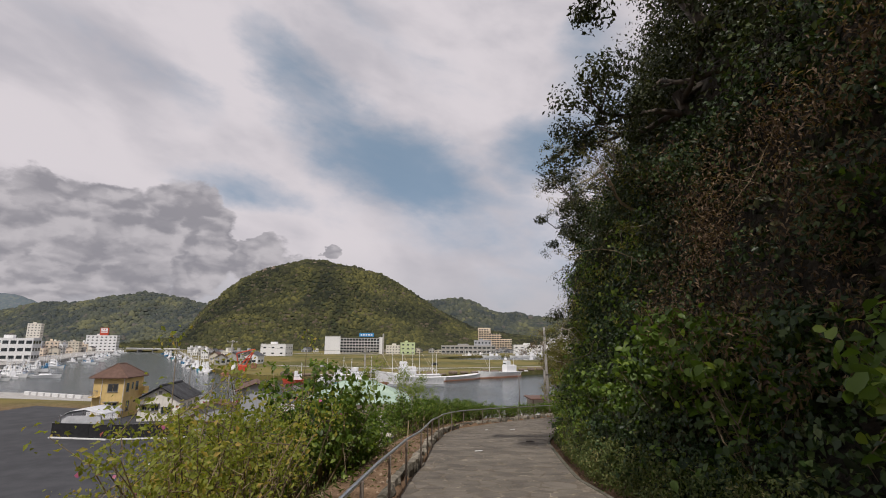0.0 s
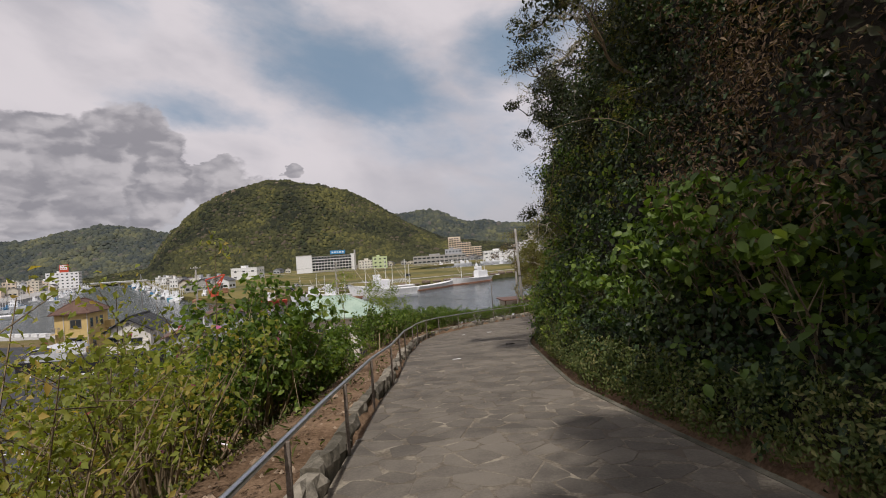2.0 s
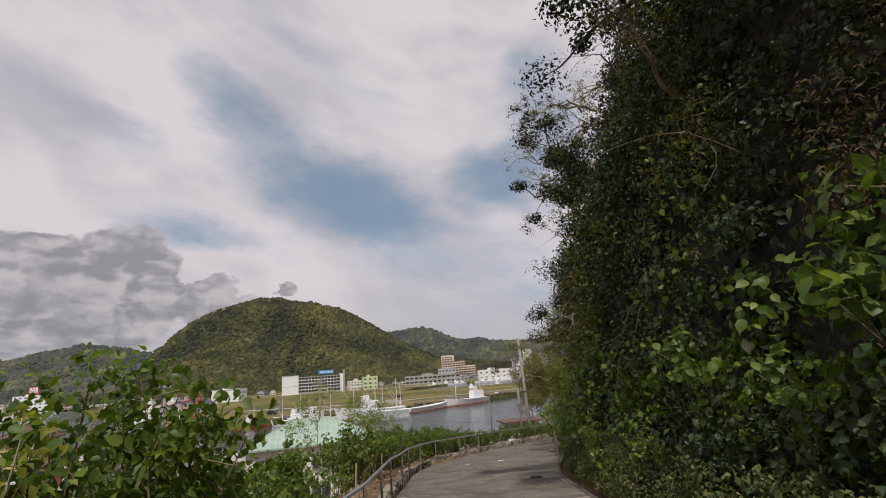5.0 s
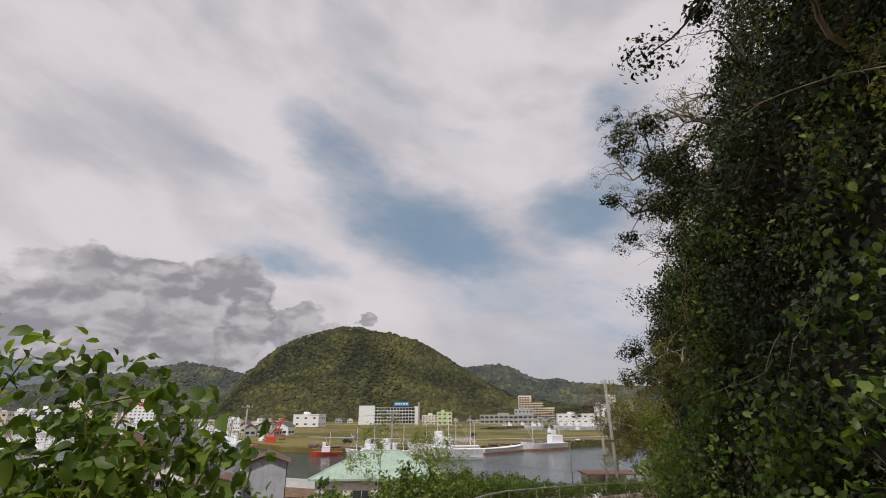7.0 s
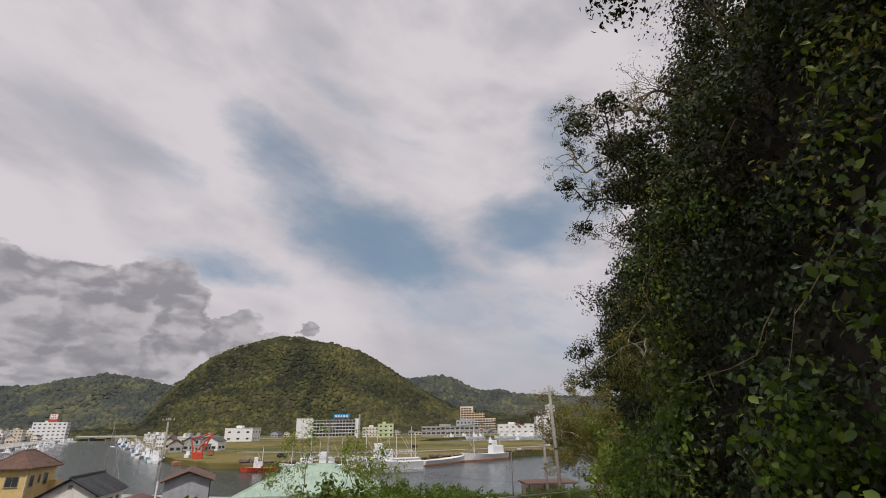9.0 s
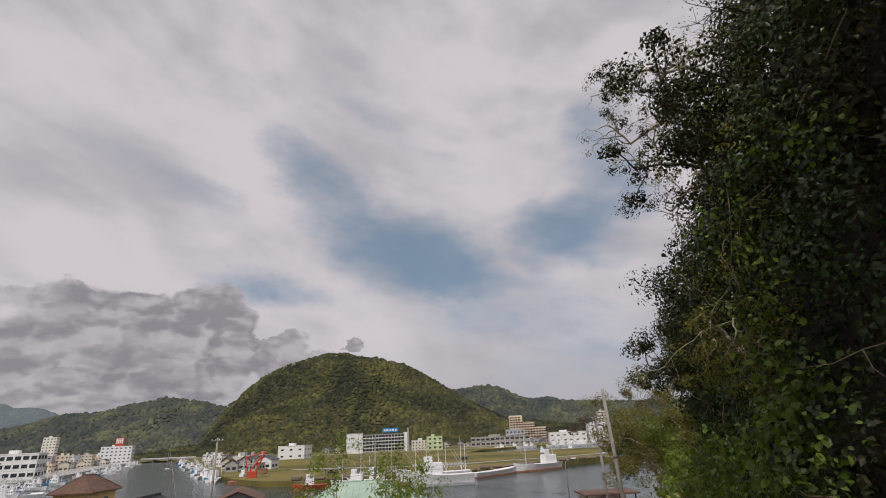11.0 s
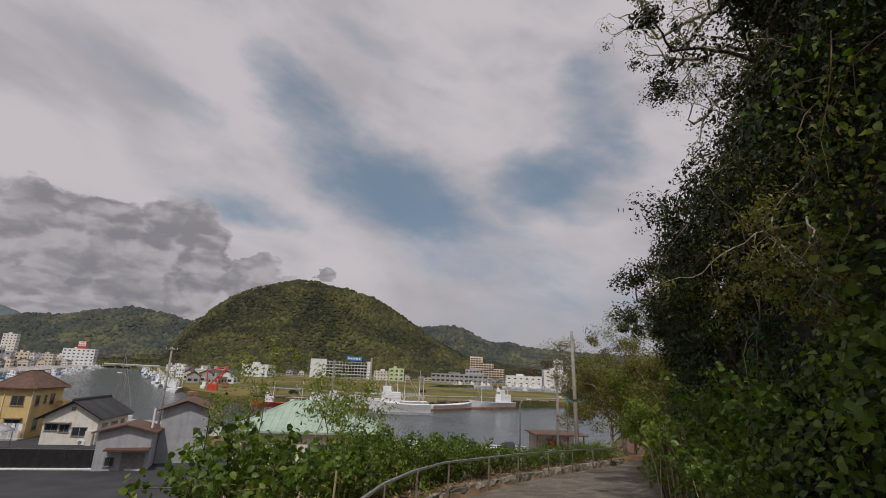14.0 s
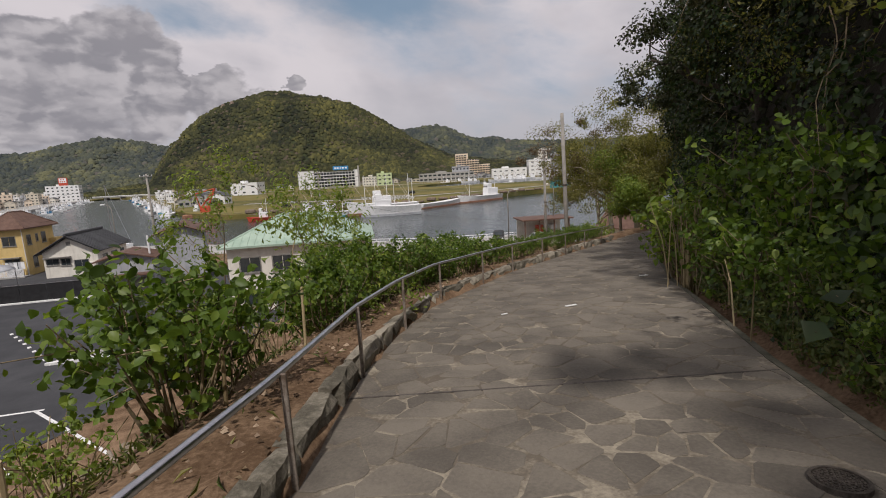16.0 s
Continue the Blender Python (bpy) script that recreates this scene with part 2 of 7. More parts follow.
def canopy_material(name, haze):
    """Tree crowns of a far wood, each its own tint, with distance haze painted over it."""
    mt = bpy.data.materials.new(name)
    mt.use_nodes = True
    n = Nodes(mt.node_tree)
    co = n.n("ShaderNodeTexCoord").outputs["Object"]
    isl = n.n("ShaderNodeNewGeometry").outputs["Random Per Island"]
    drift = n.ramp(n.noise(co, 0.0085, 6, 0.62, 0.4), 0.36, 0.64)
    f = n.m("ADD", n.m("MULTIPLY", isl, 0.42), n.m("MULTIPLY", drift, 0.6))
    col = n.mix(n.ramp(f, 0.15, 0.62), (0.022, 0.024, 0.012, 1), (0.066, 0.066, 0.024, 1))
    col = n.mix(n.ramp(f, 0.62, 1.0), col, (0.150, 0.140, 0.042, 1))
    bare = n.m("MULTIPLY", n.ramp(n.m("FRACT", n.m("MULTIPLY", isl, 7.3)), 0.86, 0.92), n.ramp(n.noise(co, 0.02, 3, 0.6), 0.45, 0.6))
    col = n.mix(bare, col, (0.115, 0.09, 0.062, 1))
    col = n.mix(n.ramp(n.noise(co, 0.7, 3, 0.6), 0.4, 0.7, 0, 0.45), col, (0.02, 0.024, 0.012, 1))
    # the same painted haze veils the crowns
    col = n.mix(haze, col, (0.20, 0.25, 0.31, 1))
    q = n.n("ShaderNodeBsdfPrincipled", None, Base_Color=col, Roughness=0.95)
    q.inputs["Specular IOR Level"].default_value = 0.05
    bp = n.n("ShaderNodeBump", None, Strength=1.0, Distance=1.6, Height=n.noise(co, 0.55, 4, 0.7))
    n.t.links.new(bp.outputs[0], q.inputs["Normal"])
    o = n.n("ShaderNodeOutputMaterial")
    n.t.links.new(q.outputs[0], o.inputs[0])
    return mt


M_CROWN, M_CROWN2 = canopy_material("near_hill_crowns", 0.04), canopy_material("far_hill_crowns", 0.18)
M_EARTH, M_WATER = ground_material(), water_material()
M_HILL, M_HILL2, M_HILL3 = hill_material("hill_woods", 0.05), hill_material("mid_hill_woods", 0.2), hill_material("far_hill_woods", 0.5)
M_STONE = surface("flagstone", (0.092, 0.080, 0.066), (0.190, 0.166, 0.134), 0.82, 1.3, 0.8, each=0.15, fine=38, depth=0.012)
M_JOINT = surface("path_mortar", (0.125, 0.104, 0.08), (0.32, 0.28, 0.215), 0.95, 2.2, 0.4, span=(0.43, 0.68), fine=30, depth=0.01)
M_KERB = surface("kerb_stone", (0.09, 0.08, 0.06), (0.33, 0.295, 0.235), 0.9, 4.0, 0.8, each=0.3, fine=26, depth=0.03)
M_EDGE = surface("mossy_edge", (0.05, 0.05, 0.03), (0.16, 0.145, 0.115), 0.9, 2.5, 0.5, fine=30, depth=0.02)
M_ASPHALT = surface("asphalt", (0.035, 0.036, 0.04), (0.062, 0.063, 0.068), 0.9, 0.5, 0.2, fine=60)
M_LINE = surface("line_paint", (0.55, 0.55, 0.54), (0.8, 0.8, 0.79), 0.7, 3.0, 0.05)
M_CONC = surface("concrete", (0.27, 0.26, 0.245), (0.44, 0.43, 0.405), 0.85, 0.9, 0.2, streak=0.35)
M_STEEL = surface("rail_steel", (0.42, 0.42, 0.44), (0.6, 0.6, 0.62), 0.28, 9.0, 0.05, metal=1.0)
M_POST = surface("rusty_post", (0.10, 0.07, 0.05), (0.27, 0.235, 0.20), 0.7, 8.0, 0.3, fine=70, depth=0.004)
M_IRON = surface("cast_iron", (0.05, 0.042, 0.036), (0.13, 0.11, 0.095), 0.6, 12.0, 0.4, metal=0.4, depth=0.006)
M_BARK = surface("bark", (0.03, 0.025, 0.02), (0.11, 0.09, 0.07), 0.9, 5.0, 0.7, fine=35, stretch=(1, 1, 0.35), depth=0.02)
M_PALEBARK = surface("pale_bark", (0.24, 0.21, 0.15), (0.46, 0.42, 0.33), 0.9, 4.0, 0.6, fine=30, depth=0.02)
M_TWIG = surface("twigs", (0.10, 0.075, 0.045), (0.27, 0.21, 0.13), 0.9, 6.0, 0.3, each=0.5)
M_POLE = surface("pole_concrete", (0.21, 0.195, 0.175), (0.36, 0.34, 0.31), 0.85, 2.0, 0.2)
M_DARKWIRE = surface("wire_black", (0.02, 0.02, 0.02), (0.04, 0.04, 0.04), 0.6, 2.0, 0.0)
# bank earth, coloured near-black so that gaps in the foliage read as shade
M_SLOPE = surface("bank_soil_in_shade", (0.012, 0.011, 0.008), (0.04, 0.032, 0.022), 0.95, 1.6, 0.9, fine=14, depth=0.08)
M_EARTHCLOD = surface("clods", (0.13, 0.085, 0.055), (0.36, 0.27, 0.19), 0.95, 3.0, 0.3, each=0.6)
M_ROCK = surface("bank_rock", (0.10, 0.075, 0.055), (0.27, 0.21, 0.165), 0.9, 2.5, 1.0, fine=16, depth=0.08)
M_YELLOW = surface("ochre_render", (0.55, 0.40, 0.16), (0.68, 0.51, 0.23), 0.85, 1.2, 0.15, fine=30, streak=0.25)
M_WHITE = surface("white_render", (0.60, 0.57, 0.50), (0.78, 0.75, 0.68), 0.85, 1.0, 0.15, fine=30, streak=0.3)
M_GREYWALL = surface("grey_siding", (0.30, 0.31, 0.33), (0.44, 0.45, 0.47), 0.7, 1.0, 0.15, streak=0.3)
M_BROWNROOF = surface("brown_roof", (0.085, 0.045, 0.032), (0.16, 0.095, 0.07), 0.65, 1.5, 0.2)
M_DARKROOF = surface("dark_tile", (0.035, 0.036, 0.04), (0.085, 0.088, 0.095), 0.5, 2.0, 0.2, each=0.3)
M_GREENROOF = surface("pale_green_roof", (0.26, 0.36, 0.29), (0.40, 0.50, 0.41), 0.6, 0.8, 0.1, streak=0.2)
M_REDROOF = surface("red_roof", (0.20, 0.07, 0.05), (0.34, 0.13, 0.09), 0.65, 1.2, 0.1)
M_GLASS = surface("window_glass", (0.02, 0.025, 0.028), (0.05, 0.06, 0.065), 0.08, 1.0, 0.0, spec=0.6)
M_FRAME = surface("window_frame", (0.16, 0.15, 0.14), (0.28, 0.27, 0.25), 0.5, 4.0, 0.0)
M_WHITEPAINT = surface("white_paint", (0.68, 0.68, 0.68), (0.84, 0.84, 0.83), 0.5, 1.5, 0.05, streak=0.35)
M_PLAINWHITE = surface("white_gloss", (0.72, 0.73, 0.74), (0.82, 0.82, 0.83), 0.3, 1.5, 0.0)
M_RED = surface("red_paint", (0.42, 0.05, 0.03), (0.62, 0.11, 0.06), 0.5, 1.5, 0.05, streak=0.3)
M_BLUE = surface("blue_paint", (0.03, 0.16, 0.34), (0.06, 0.26, 0.48), 0.5, 1.5, 0.05)
M_TEAL = surface("teal_paint", (0.05, 0.22, 0.24), (0.10, 0.33, 0.35), 0.5, 1.5, 0.05)
M_GREEN = surface("green_paint", (0.10, 0.25, 0.08), (0.16, 0.36, 0.12), 0.5, 1.5, 0.05)
M_LIME = surface("lime_render", (0.46, 0.54, 0.30), (0.56, 0.64, 0.38), 0.8, 0.8, 0.0, streak=0.2)
M_PINK = surface("pink_render", (0.66, 0.54, 0.42), (0.78, 0.67, 0.54), 0.8, 0.8, 0.0, streak=0.25)
M_BEIGE = surface("beige_render", (0.50, 0.45, 0.36), (0.64, 0.59, 0.50), 0.8, 0.6, 0.0, streak=0.3)
M_RUST = surface("rusted_steel", (0.16, 0.075, 0.045), (0.36, 0.19, 0.12), 0.85, 0.9, 0.2, streak=0.4)
M_BLACK = surface("black_panel", (0.012, 0.012, 0.013), (0.03, 0.03, 0.032), 0.5, 2.0, 0.05)
M_TARP = surface("silver_tarp", (0.42, 0.43, 0.45), (0.60, 0.61, 0.63), 0.55, 1.5, 0.4, depth=0.05)
M_RUBBER = surface("rubber", (0.015, 0.015, 0.015), (0.035, 0.035, 0.035), 0.8, 5.0, 0.1)
M_SIGN = surface("sign_blue", (0.03, 0.20, 0.45), (0.05, 0.27, 0.55), 0.5, 1.0, 0.0)
M_STRAW = surface("dead_stems", (0.20, 0.15, 0.08), (0.42, 0.34, 0.20), 0.9, 4.0, 0.2, each=0.5)
M_LOG = surface("cut_logs", (0.16, 0.12, 0.085), (0.40, 0.34, 0.27), 0.9, 3.0, 0.6, depth=0.03)
L_IVY = leafy("ivy_leaves", (0.008, 0.018, 0.007), (0.03, 0.056, 0.016), (0.09, 0.125, 0.034), brown=0.45, rough=0.45, spec=0.28, thin=0.18)
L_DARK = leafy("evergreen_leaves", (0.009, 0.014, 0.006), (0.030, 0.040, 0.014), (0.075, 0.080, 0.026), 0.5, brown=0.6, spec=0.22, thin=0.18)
L_SHRUB = leafy("hydrangea_leaves", (0.034, 0.060, 0.013), (0.10, 0.16, 0.028), (0.25, 0.31, 0.065), 0.45, 0.42)
L_FRESH = leafy("fresh_leaves", (0.07, 0.11, 0.02), (0.16, 0.22, 0.04), (0.30, 0.33, 0.07), 0.5, 0.4)
L_AZALEA = leafy("azalea_leaves", (0.11, 0.125, 0.027), (0.23, 0.26, 0.05), (0.44, 0.30, 0.09), 0.55, 0.45)
L_BROWN = leafy("withered_leaves", (0.045, 0.027, 0.016), (0.105, 0.066, 0.038), (0.23, 0.165, 0.10), 0.7, 0.25)
L_OLIVE = leafy("olive_leaves", (0.06, 0.062, 0.018), (0.15, 0.145, 0.04), (0.27, 0.24, 0.075), 0.55, 0.4)
L_PINK = leafy("azalea_flowers", (0.40, 0.08, 0.20), (0.52, 0.14, 0.30), (0.62, 0.24, 0.40), 0.6, 0.3)
L_GRASS = leafy("grass_blades", (0.05, 0.075, 0.02), (0.10, 0.125, 0.035), (0.22, 0.20, 0.08), 0.6, 0.3)


# ---- mesh helpers ----
class Geo:
    """Vertices and faces gathered for one mesh."""

    def __init__(self):
        self.v, self.f = [], []

    def add(self, verts, faces):
        k = len(self.v)
        self.v += [tuple(p) for p in verts]
        self.f += [tuple(i + k for i in q) for q in faces]
        return self

    def box(self, x0, y0, z0, x1, y1, z1, bevel=0.0):
        b = min(bevel, abs(x1 - x0) / 3, abs(y1 - y0) / 3, abs(z1 - z0) / 3)
        if b <= 0:
            return self.add([(x, y, z) for z in (z0, z1) for y in (y0, y1) for x in (x0, x1)],
                            [(0, 2, 3, 1), (4, 5, 7, 6), (0, 1, 5, 4), (2, 6, 7, 3), (0, 4, 6, 2), (1, 3, 7, 5)])
        rings = []
        for z, i in ((z0, b), (z0 + b, 0), (z1 - b, 0), (z1, b)):
            c = b
            xa, xb, ya, yb = x0 + i, x1 - i, y0 + i, y1 - i
            rings.append([(xa + c, ya, z), (xb - c, ya, z), (xb, ya + c, z), (xb, yb - c, z), (xb - c, yb, z), (xa + c, yb, z), (xa, yb - c, z), (xa, ya + c, z)])
        return self.loft(rings)

    def loft(self, rings, caps=True, closed=True):
        k, n = len(self.v), len(rings[0])
        for r in rings:
            self.v += [tuple(p) for p in r]
        for i in range(len(rings) - 1):
            for j in range(n if closed else n - 1):
                a, b2 = k + i * n + j, k + i * n + (j + 1) % n
                self.f.append((a, b2, b2 + n, a + n))
        if caps:
            self.f.append(tuple(k + j for j in reversed(range(n))))
            self.f.append(tuple(k + (len(rings) - 1) * n + j for j in range(n)))
        return self

    def tube(self, pts, radii, sides=6):
        pts = [Vector(p) for p in pts]
        if not hasattr(radii, "__len__"):
            radii = [radii] * len(pts)
        rings = []
        for i, p in enumerate(pts):
            d = (pts[min(i + 1, len(pts) - 1)] - pts[max(i - 1, 0)]).normalized()
            u = d.cross(Vector((0.13, 0.21, 1)) if abs(d.z) < 0.95 else Vector((1, 0.1, 0))).normalized()
            w = d.cross(u)
            rings.append([p + (u * math.cos(2 * math.pi * s / sides) + w * math.sin(2 * math.pi * s / sides)) * radii[i] for s in range(sides)])
        return self.loft(rings)

    def quad(self, a, b2, c, d):
        return self.add([a, b2, c, d], [(0, 1, 2, 3)])

    def mesh(self, name):
        me = bpy.data.meshes.new(name)
        me.from_pydata(self.v, [], self.f)
        me.update()
        return me


def thing(name, label, category, place=None, group="", kind=""):
    ob = new(name)
    ob.matrix_basis = place or Matrix()
    return tagged(ob, label, category, group, kind)


def part(name, geo, material, parent=None, label="", smooth=False):
    me = geo.mesh(name) if isinstance(geo, Geo) else geo
    if not me.materials:
        me.materials.append(material)
    if smooth:
        me.shade_smooth()
    ob = new(name, me)
    ob.parent = parent
    if label:
        tagged(ob, label)
    return ob


def solid(name, geo, material, label, category, kind="", group="", smooth=False, place=None):
    ob = part(name, geo, material, None, "", smooth)
    if place:
        ob.matrix_basis = place
    return tagged(ob, label, category, group, kind)


rng = np.random.default_rng(7)


def unit(a):
    return a / np.maximum(np.linalg.norm(a, axis=1, keepdims=True), 1e-9)


def leaf_mesh(name, pos, nrm, length, width, rich=True, droop=0.35, spread=0.55, seed=1):
    """One folded leaf blade at each place, lying about across nrm and hanging a little."""
    r = np.random.default_rng(seed)
    n = len(pos)
    nrm = unit(nrm + r.normal(0, spread, (n, 3)))
    lead = r.normal(0, 1, (n, 3)) + np.array([0, 0, -droop])
    lead = unit(lead - (lead * nrm).sum(1, keepdims=True) * nrm)
    side = np.cross(nrm, lead)
    s = r.uniform(0.6, 1.35, (n, 1))
    ln, wd = length * s, width * s
    base = pos - lead * ln * 0.5
    if rich == "broad":
        up = nrm * ln * 0.10

        def at_(t, w, lift):
            return base + lead * ln * t + side * wd * w + up * lift
        vs = np.stack([base, at_(0.22, 0.42, 0.9), at_(0.6, 0.46, 0.8), at_(1.0, 0, -1.2), at_(0.6, -0.46, 0.8), at_(0.22, -0.42, 0.9), at_(0.3, 0, 0), at_(0.65, 0, -0.1)], 1)
        tri = np.array([[0, 1, 6], [1, 2, 7], [1, 7, 6], [2, 3, 7], [0, 6, 5], [5, 6, 7], [5, 7, 4], [4, 7, 3]])
    elif rich:
        cup = nrm * ln * 0.13
        vs = np.stack([base, base + lead * ln * 0.42 + side * wd * 0.5 + cup, base + lead * ln * 0.5 - cup * 0.2,
                       base + lead * ln * 0.42 - side * wd * 0.5 + cup, base + lead * ln - cup], 1)
        tri = np.array([[0, 1, 2], [2, 1, 4], [0, 2, 3], [2, 4, 3]])
    else:
        cup = nrm * ln * 0.12
        vs = np.stack([base, base + lead * ln * 0.5 + side * wd * 0.5 + cup, base + lead * ln, base + lead * ln * 0.5 - side * wd * 0.5 + cup], 1)
        tri = np.array([[0, 1, 2], [0, 2, 3]])
    k = vs.shape[1]
    faces = (tri[None] + (np.arange(n) * k)[:, None, None]).reshape(-1, 3)
    me = bpy.data.meshes.new(name)
    me.vertices.add(n * k)
    me.vertices.foreach_set("co", vs.reshape(-1).astype(np.float32))
    me.loops.add(len(faces) * 3)
    me.loops.foreach_set("vertex_index", faces.reshape(-1).astype(np.int32))
    me.polygons.add(len(faces))
    me.polygons.foreach_set("loop_start", np.arange(0, len(faces) * 3, 3, dtype=np.int32))
    me.update(calc_edges=True)
    return me


def clump_points(centres, radii, count, seed, squash=0.75, inner=0.35):
    """Places and outward ways of leaves over lumpy clumps."""
    r = np.random.default_rng(seed)
    c = np.repeat(np.asarray(centres, float), count, 0)
    rad = np.repeat(np.asarray(radii, float), count)
    d = unit(r.normal(0, 1, (len(c), 3)))
    rr = rad * (1 - inner * r.random(len(c)) ** 1.5) * (1 + 0.13 * r.normal(0, 1, len(c)))
    p = c + d * rr[:, None] * np.array([1, 1, squash])
    return p, unit(d + np.array([0, 0, 0.45]))


def branches(g, start, way, length, radius, depth, r, ends, bend=0.35, split=2, droop=0.0, sides=6, shrink=0.68):
    """A forking limb that thins out; its tips go into ends."""
    pts, rad = [Vector(start)], [radius]
    d = Vector(way).normalized()
    steps = 4
    for i in range(steps):
        d = (d + Vector(r.normal(0, bend * 0.5, 3)) + Vector((0, 0, -droop))).normalized()
        pts.append(pts[-1] + d * (length / steps))
        rad.append(radius * (1 - 0.45 * (i + 1) / steps))
    g.tube(pts, rad, sides)
    if depth <= 0:
        ends.append(pts[-1])
        return
    for k in range(split + (1 if r.random() < 0.35 else 0)):
        at = pts[-1] if k == 0 else pts[2 + (k % 3)]
        nd = (d + Vector(r.normal(0, 0.55, 3))).normalized()
        branches(g, at, nd, length * shrink * r.uniform(0.8, 1.15), rad[-1] * (1.0 if k == 0 else 0.75), depth - 1, r, ends, bend, split, droop, max(4, sides - 1), shrink)
    if depth == 1:
        ends.append(pts[2])


# ---- the lie of the land ----
LEFT = [(-30, -1.5), (-7.3, -1.37), (-4, -1.28), (-2, -1.12), (2.5, -1.03), (4.1, -0.87), (6.3, -0.74), (8.2, -0.44), (10.3, 0.11), (12.5, 1.22), (14.7, 2.35), (16.9, 3.77), (20.2, 5.92), (25.1, 9.4), (32, 15.5), (40, 24)]
RIGHT = [(-30, 2.5), (-8.1, 2.32), (-6.6, 2.2), (-3.4, 2.05), (-0.8, 2.33), (3, 2.78), (4.1, 2.95), (6, 3.46), (8.3, 4.24), (11.4, 5.23), (15, 6.7), (18.5, 8.2), (22.8, 10.6), (28, 14.6), (33, 19.5), (40, 28)]
SLOPE = 0.0945


def along(table, y):
    return float(np.interp(y, [a for a, _ in table], [b2 for _, b2 in table]))


def path_z(y):
    """Height of the path, which falls evenly and more gently beyond the bend."""
    return 9.7 - SLOPE * min(y, 24) - 0.05 * max(0, y - 24)


LOT_Z = 1.4
QUAY = [(-400, 150), (-140, 105), (-60, 88), (0, 70), (30, 72), (70, 95), (400, 300)]


def quay_y(x):
    return float(np.interp(x, [a for a, _ in QUAY], [b2 for _, b2 in QUAY]))


def land_z(x, y):
    """Ground: hillside under the path, flat lot below, harbour bed, and the shores across."""
    if y > quay_y(x) + 0.6:
        return -3.0
    zl = LOT_Z
    xl, xr, zp = along(LEFT, y), along(RIGHT, y), path_z(y)
    if y > 38:
        zp = max(zl, path_z(38) - (y - 38) * 0.5)
    if x >= xr:
        o = x - xr
        h = np.interp(o, [0, 0.1, 0.16, 0.34, 0.9, 1.7, 2.4, 3.3, 4.6, 8, 30], [-0.03, -0.03, -0.22, -0.2, 0.35, 1.1, 4, 8, 11.5, 17, 26]) * (1.0 if y < 26 else max(0.15, 1 - (y - 26) / 22))
        return max(zl, zp + h)
    if x >= xl - 0.05:
        return zp - 0.12
    o = xl - x
    d = np.interp(o, [0, 0.15, 1.1, 2.0, 13, 16], [0.10, 0.17, 0.12, -0.35, -8.2, -9.0])
    return max(zl, zp + d) if o < 60 else zl


def grid_mesh(name, xs, ys, fn):
    nx, ny = len(xs), len(ys)
    v = [(x, y, fn(x, y)) for y in ys for x in xs]
    f = [(j * nx + i, j * nx + i + 1, (j + 1) * nx + i + 1, (j + 1) * nx + i) for j in range(ny - 1) for i in range(nx - 1)]
    me = bpy.data.meshes.new(name)
    me.from_pydata(v, [], f)
    me.update()
    return me


def lumpy(x, y):
    z = land_z(x, y)
    if z > LOT_Z + 0.02 and not (along(LEFT, y) - 0.2 < x < along(RIGHT, y) + 0.3):
        z += 0.10 * noise.noise((x * 0.9, y * 0.9, 3)) + 0.05 * noise.noise((x * 3.1, y * 3.1, 8))
    return z


gx = sorted(set(list(np.arange(-1500, -60, 60.0)) + list(np.arange(-60, -18, 3.0)) + list(np.arange(-18, -6, 0.6)) + list(np.arange(-6, 9, 0.22)) + list(np.arange(9, 30, 0.8)) + list(np.arange(30, 100, 8.0)) + list(np.arange(100, 1600, 60.0))))
gy = sorted(set(list(np.arange(-400, -30, 40.0)) + list(np.arange(-30, 30, 0.45)) + list(np.arange(30, 110, 1.5)) + list(np.arange(110, 320, 10.0)) + list(np.arange(320, 2400, 80.0))))
ground = solid("ground", grid_mesh("ground", gx, gy, lumpy), M_EARTH, "brown bare earth hillside falling to the harbour", "ground", "structure", smooth=True)
by = list(np.arange(-30, 44, 0.5))
bg = Geo()
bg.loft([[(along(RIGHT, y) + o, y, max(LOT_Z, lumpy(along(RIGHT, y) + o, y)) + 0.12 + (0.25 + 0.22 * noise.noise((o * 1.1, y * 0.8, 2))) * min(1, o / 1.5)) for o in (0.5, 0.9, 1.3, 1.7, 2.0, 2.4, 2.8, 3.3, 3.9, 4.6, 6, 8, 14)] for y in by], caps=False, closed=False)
hillside = solid("hillside", bg, M_SLOPE, "earth bank behind the ivy and trees, shade painted in as near-black", "bank", "structure", smooth=True)
water = solid("water", Geo().quad((-1500, 60, 0), (1500, 60, 0), (1500, 2300, 0), (-1500, 2300, 0)), M_WATER, "calm grey-green harbour water with ripples", "water", "structure")


def slab(name, outline, z0, z1, material, label, category, kind="structure"):
    g = Geo().loft([[(x, y, z0) for x, y in outline], [(x, y, z1) for x, y in outline]])
    return solid(name, g, material, label, category, kind)


# parking lot, quay road, quay wall
slab("parking_lot", [(-75, 14), (-18, 14), (-12, 30), (-8, 56), (-30, 60), (-75, 75)], LOT_Z - 0.2, LOT_Z + 0.03, M_ASPHALT, "dark smooth asphalt parking lot with white lines", "parking lot")
slab("quay_road", [(-140, 96), (-60, 80), (0, 61), (30, 62), (70, 84), (70, 92), (30, 70), (0, 68.5), (-60, 86.5), (-140, 103)], LOT_Z - 0.2, LOT_Z + 0.02, M_CONC, "pale concrete quay road by the water", "road")
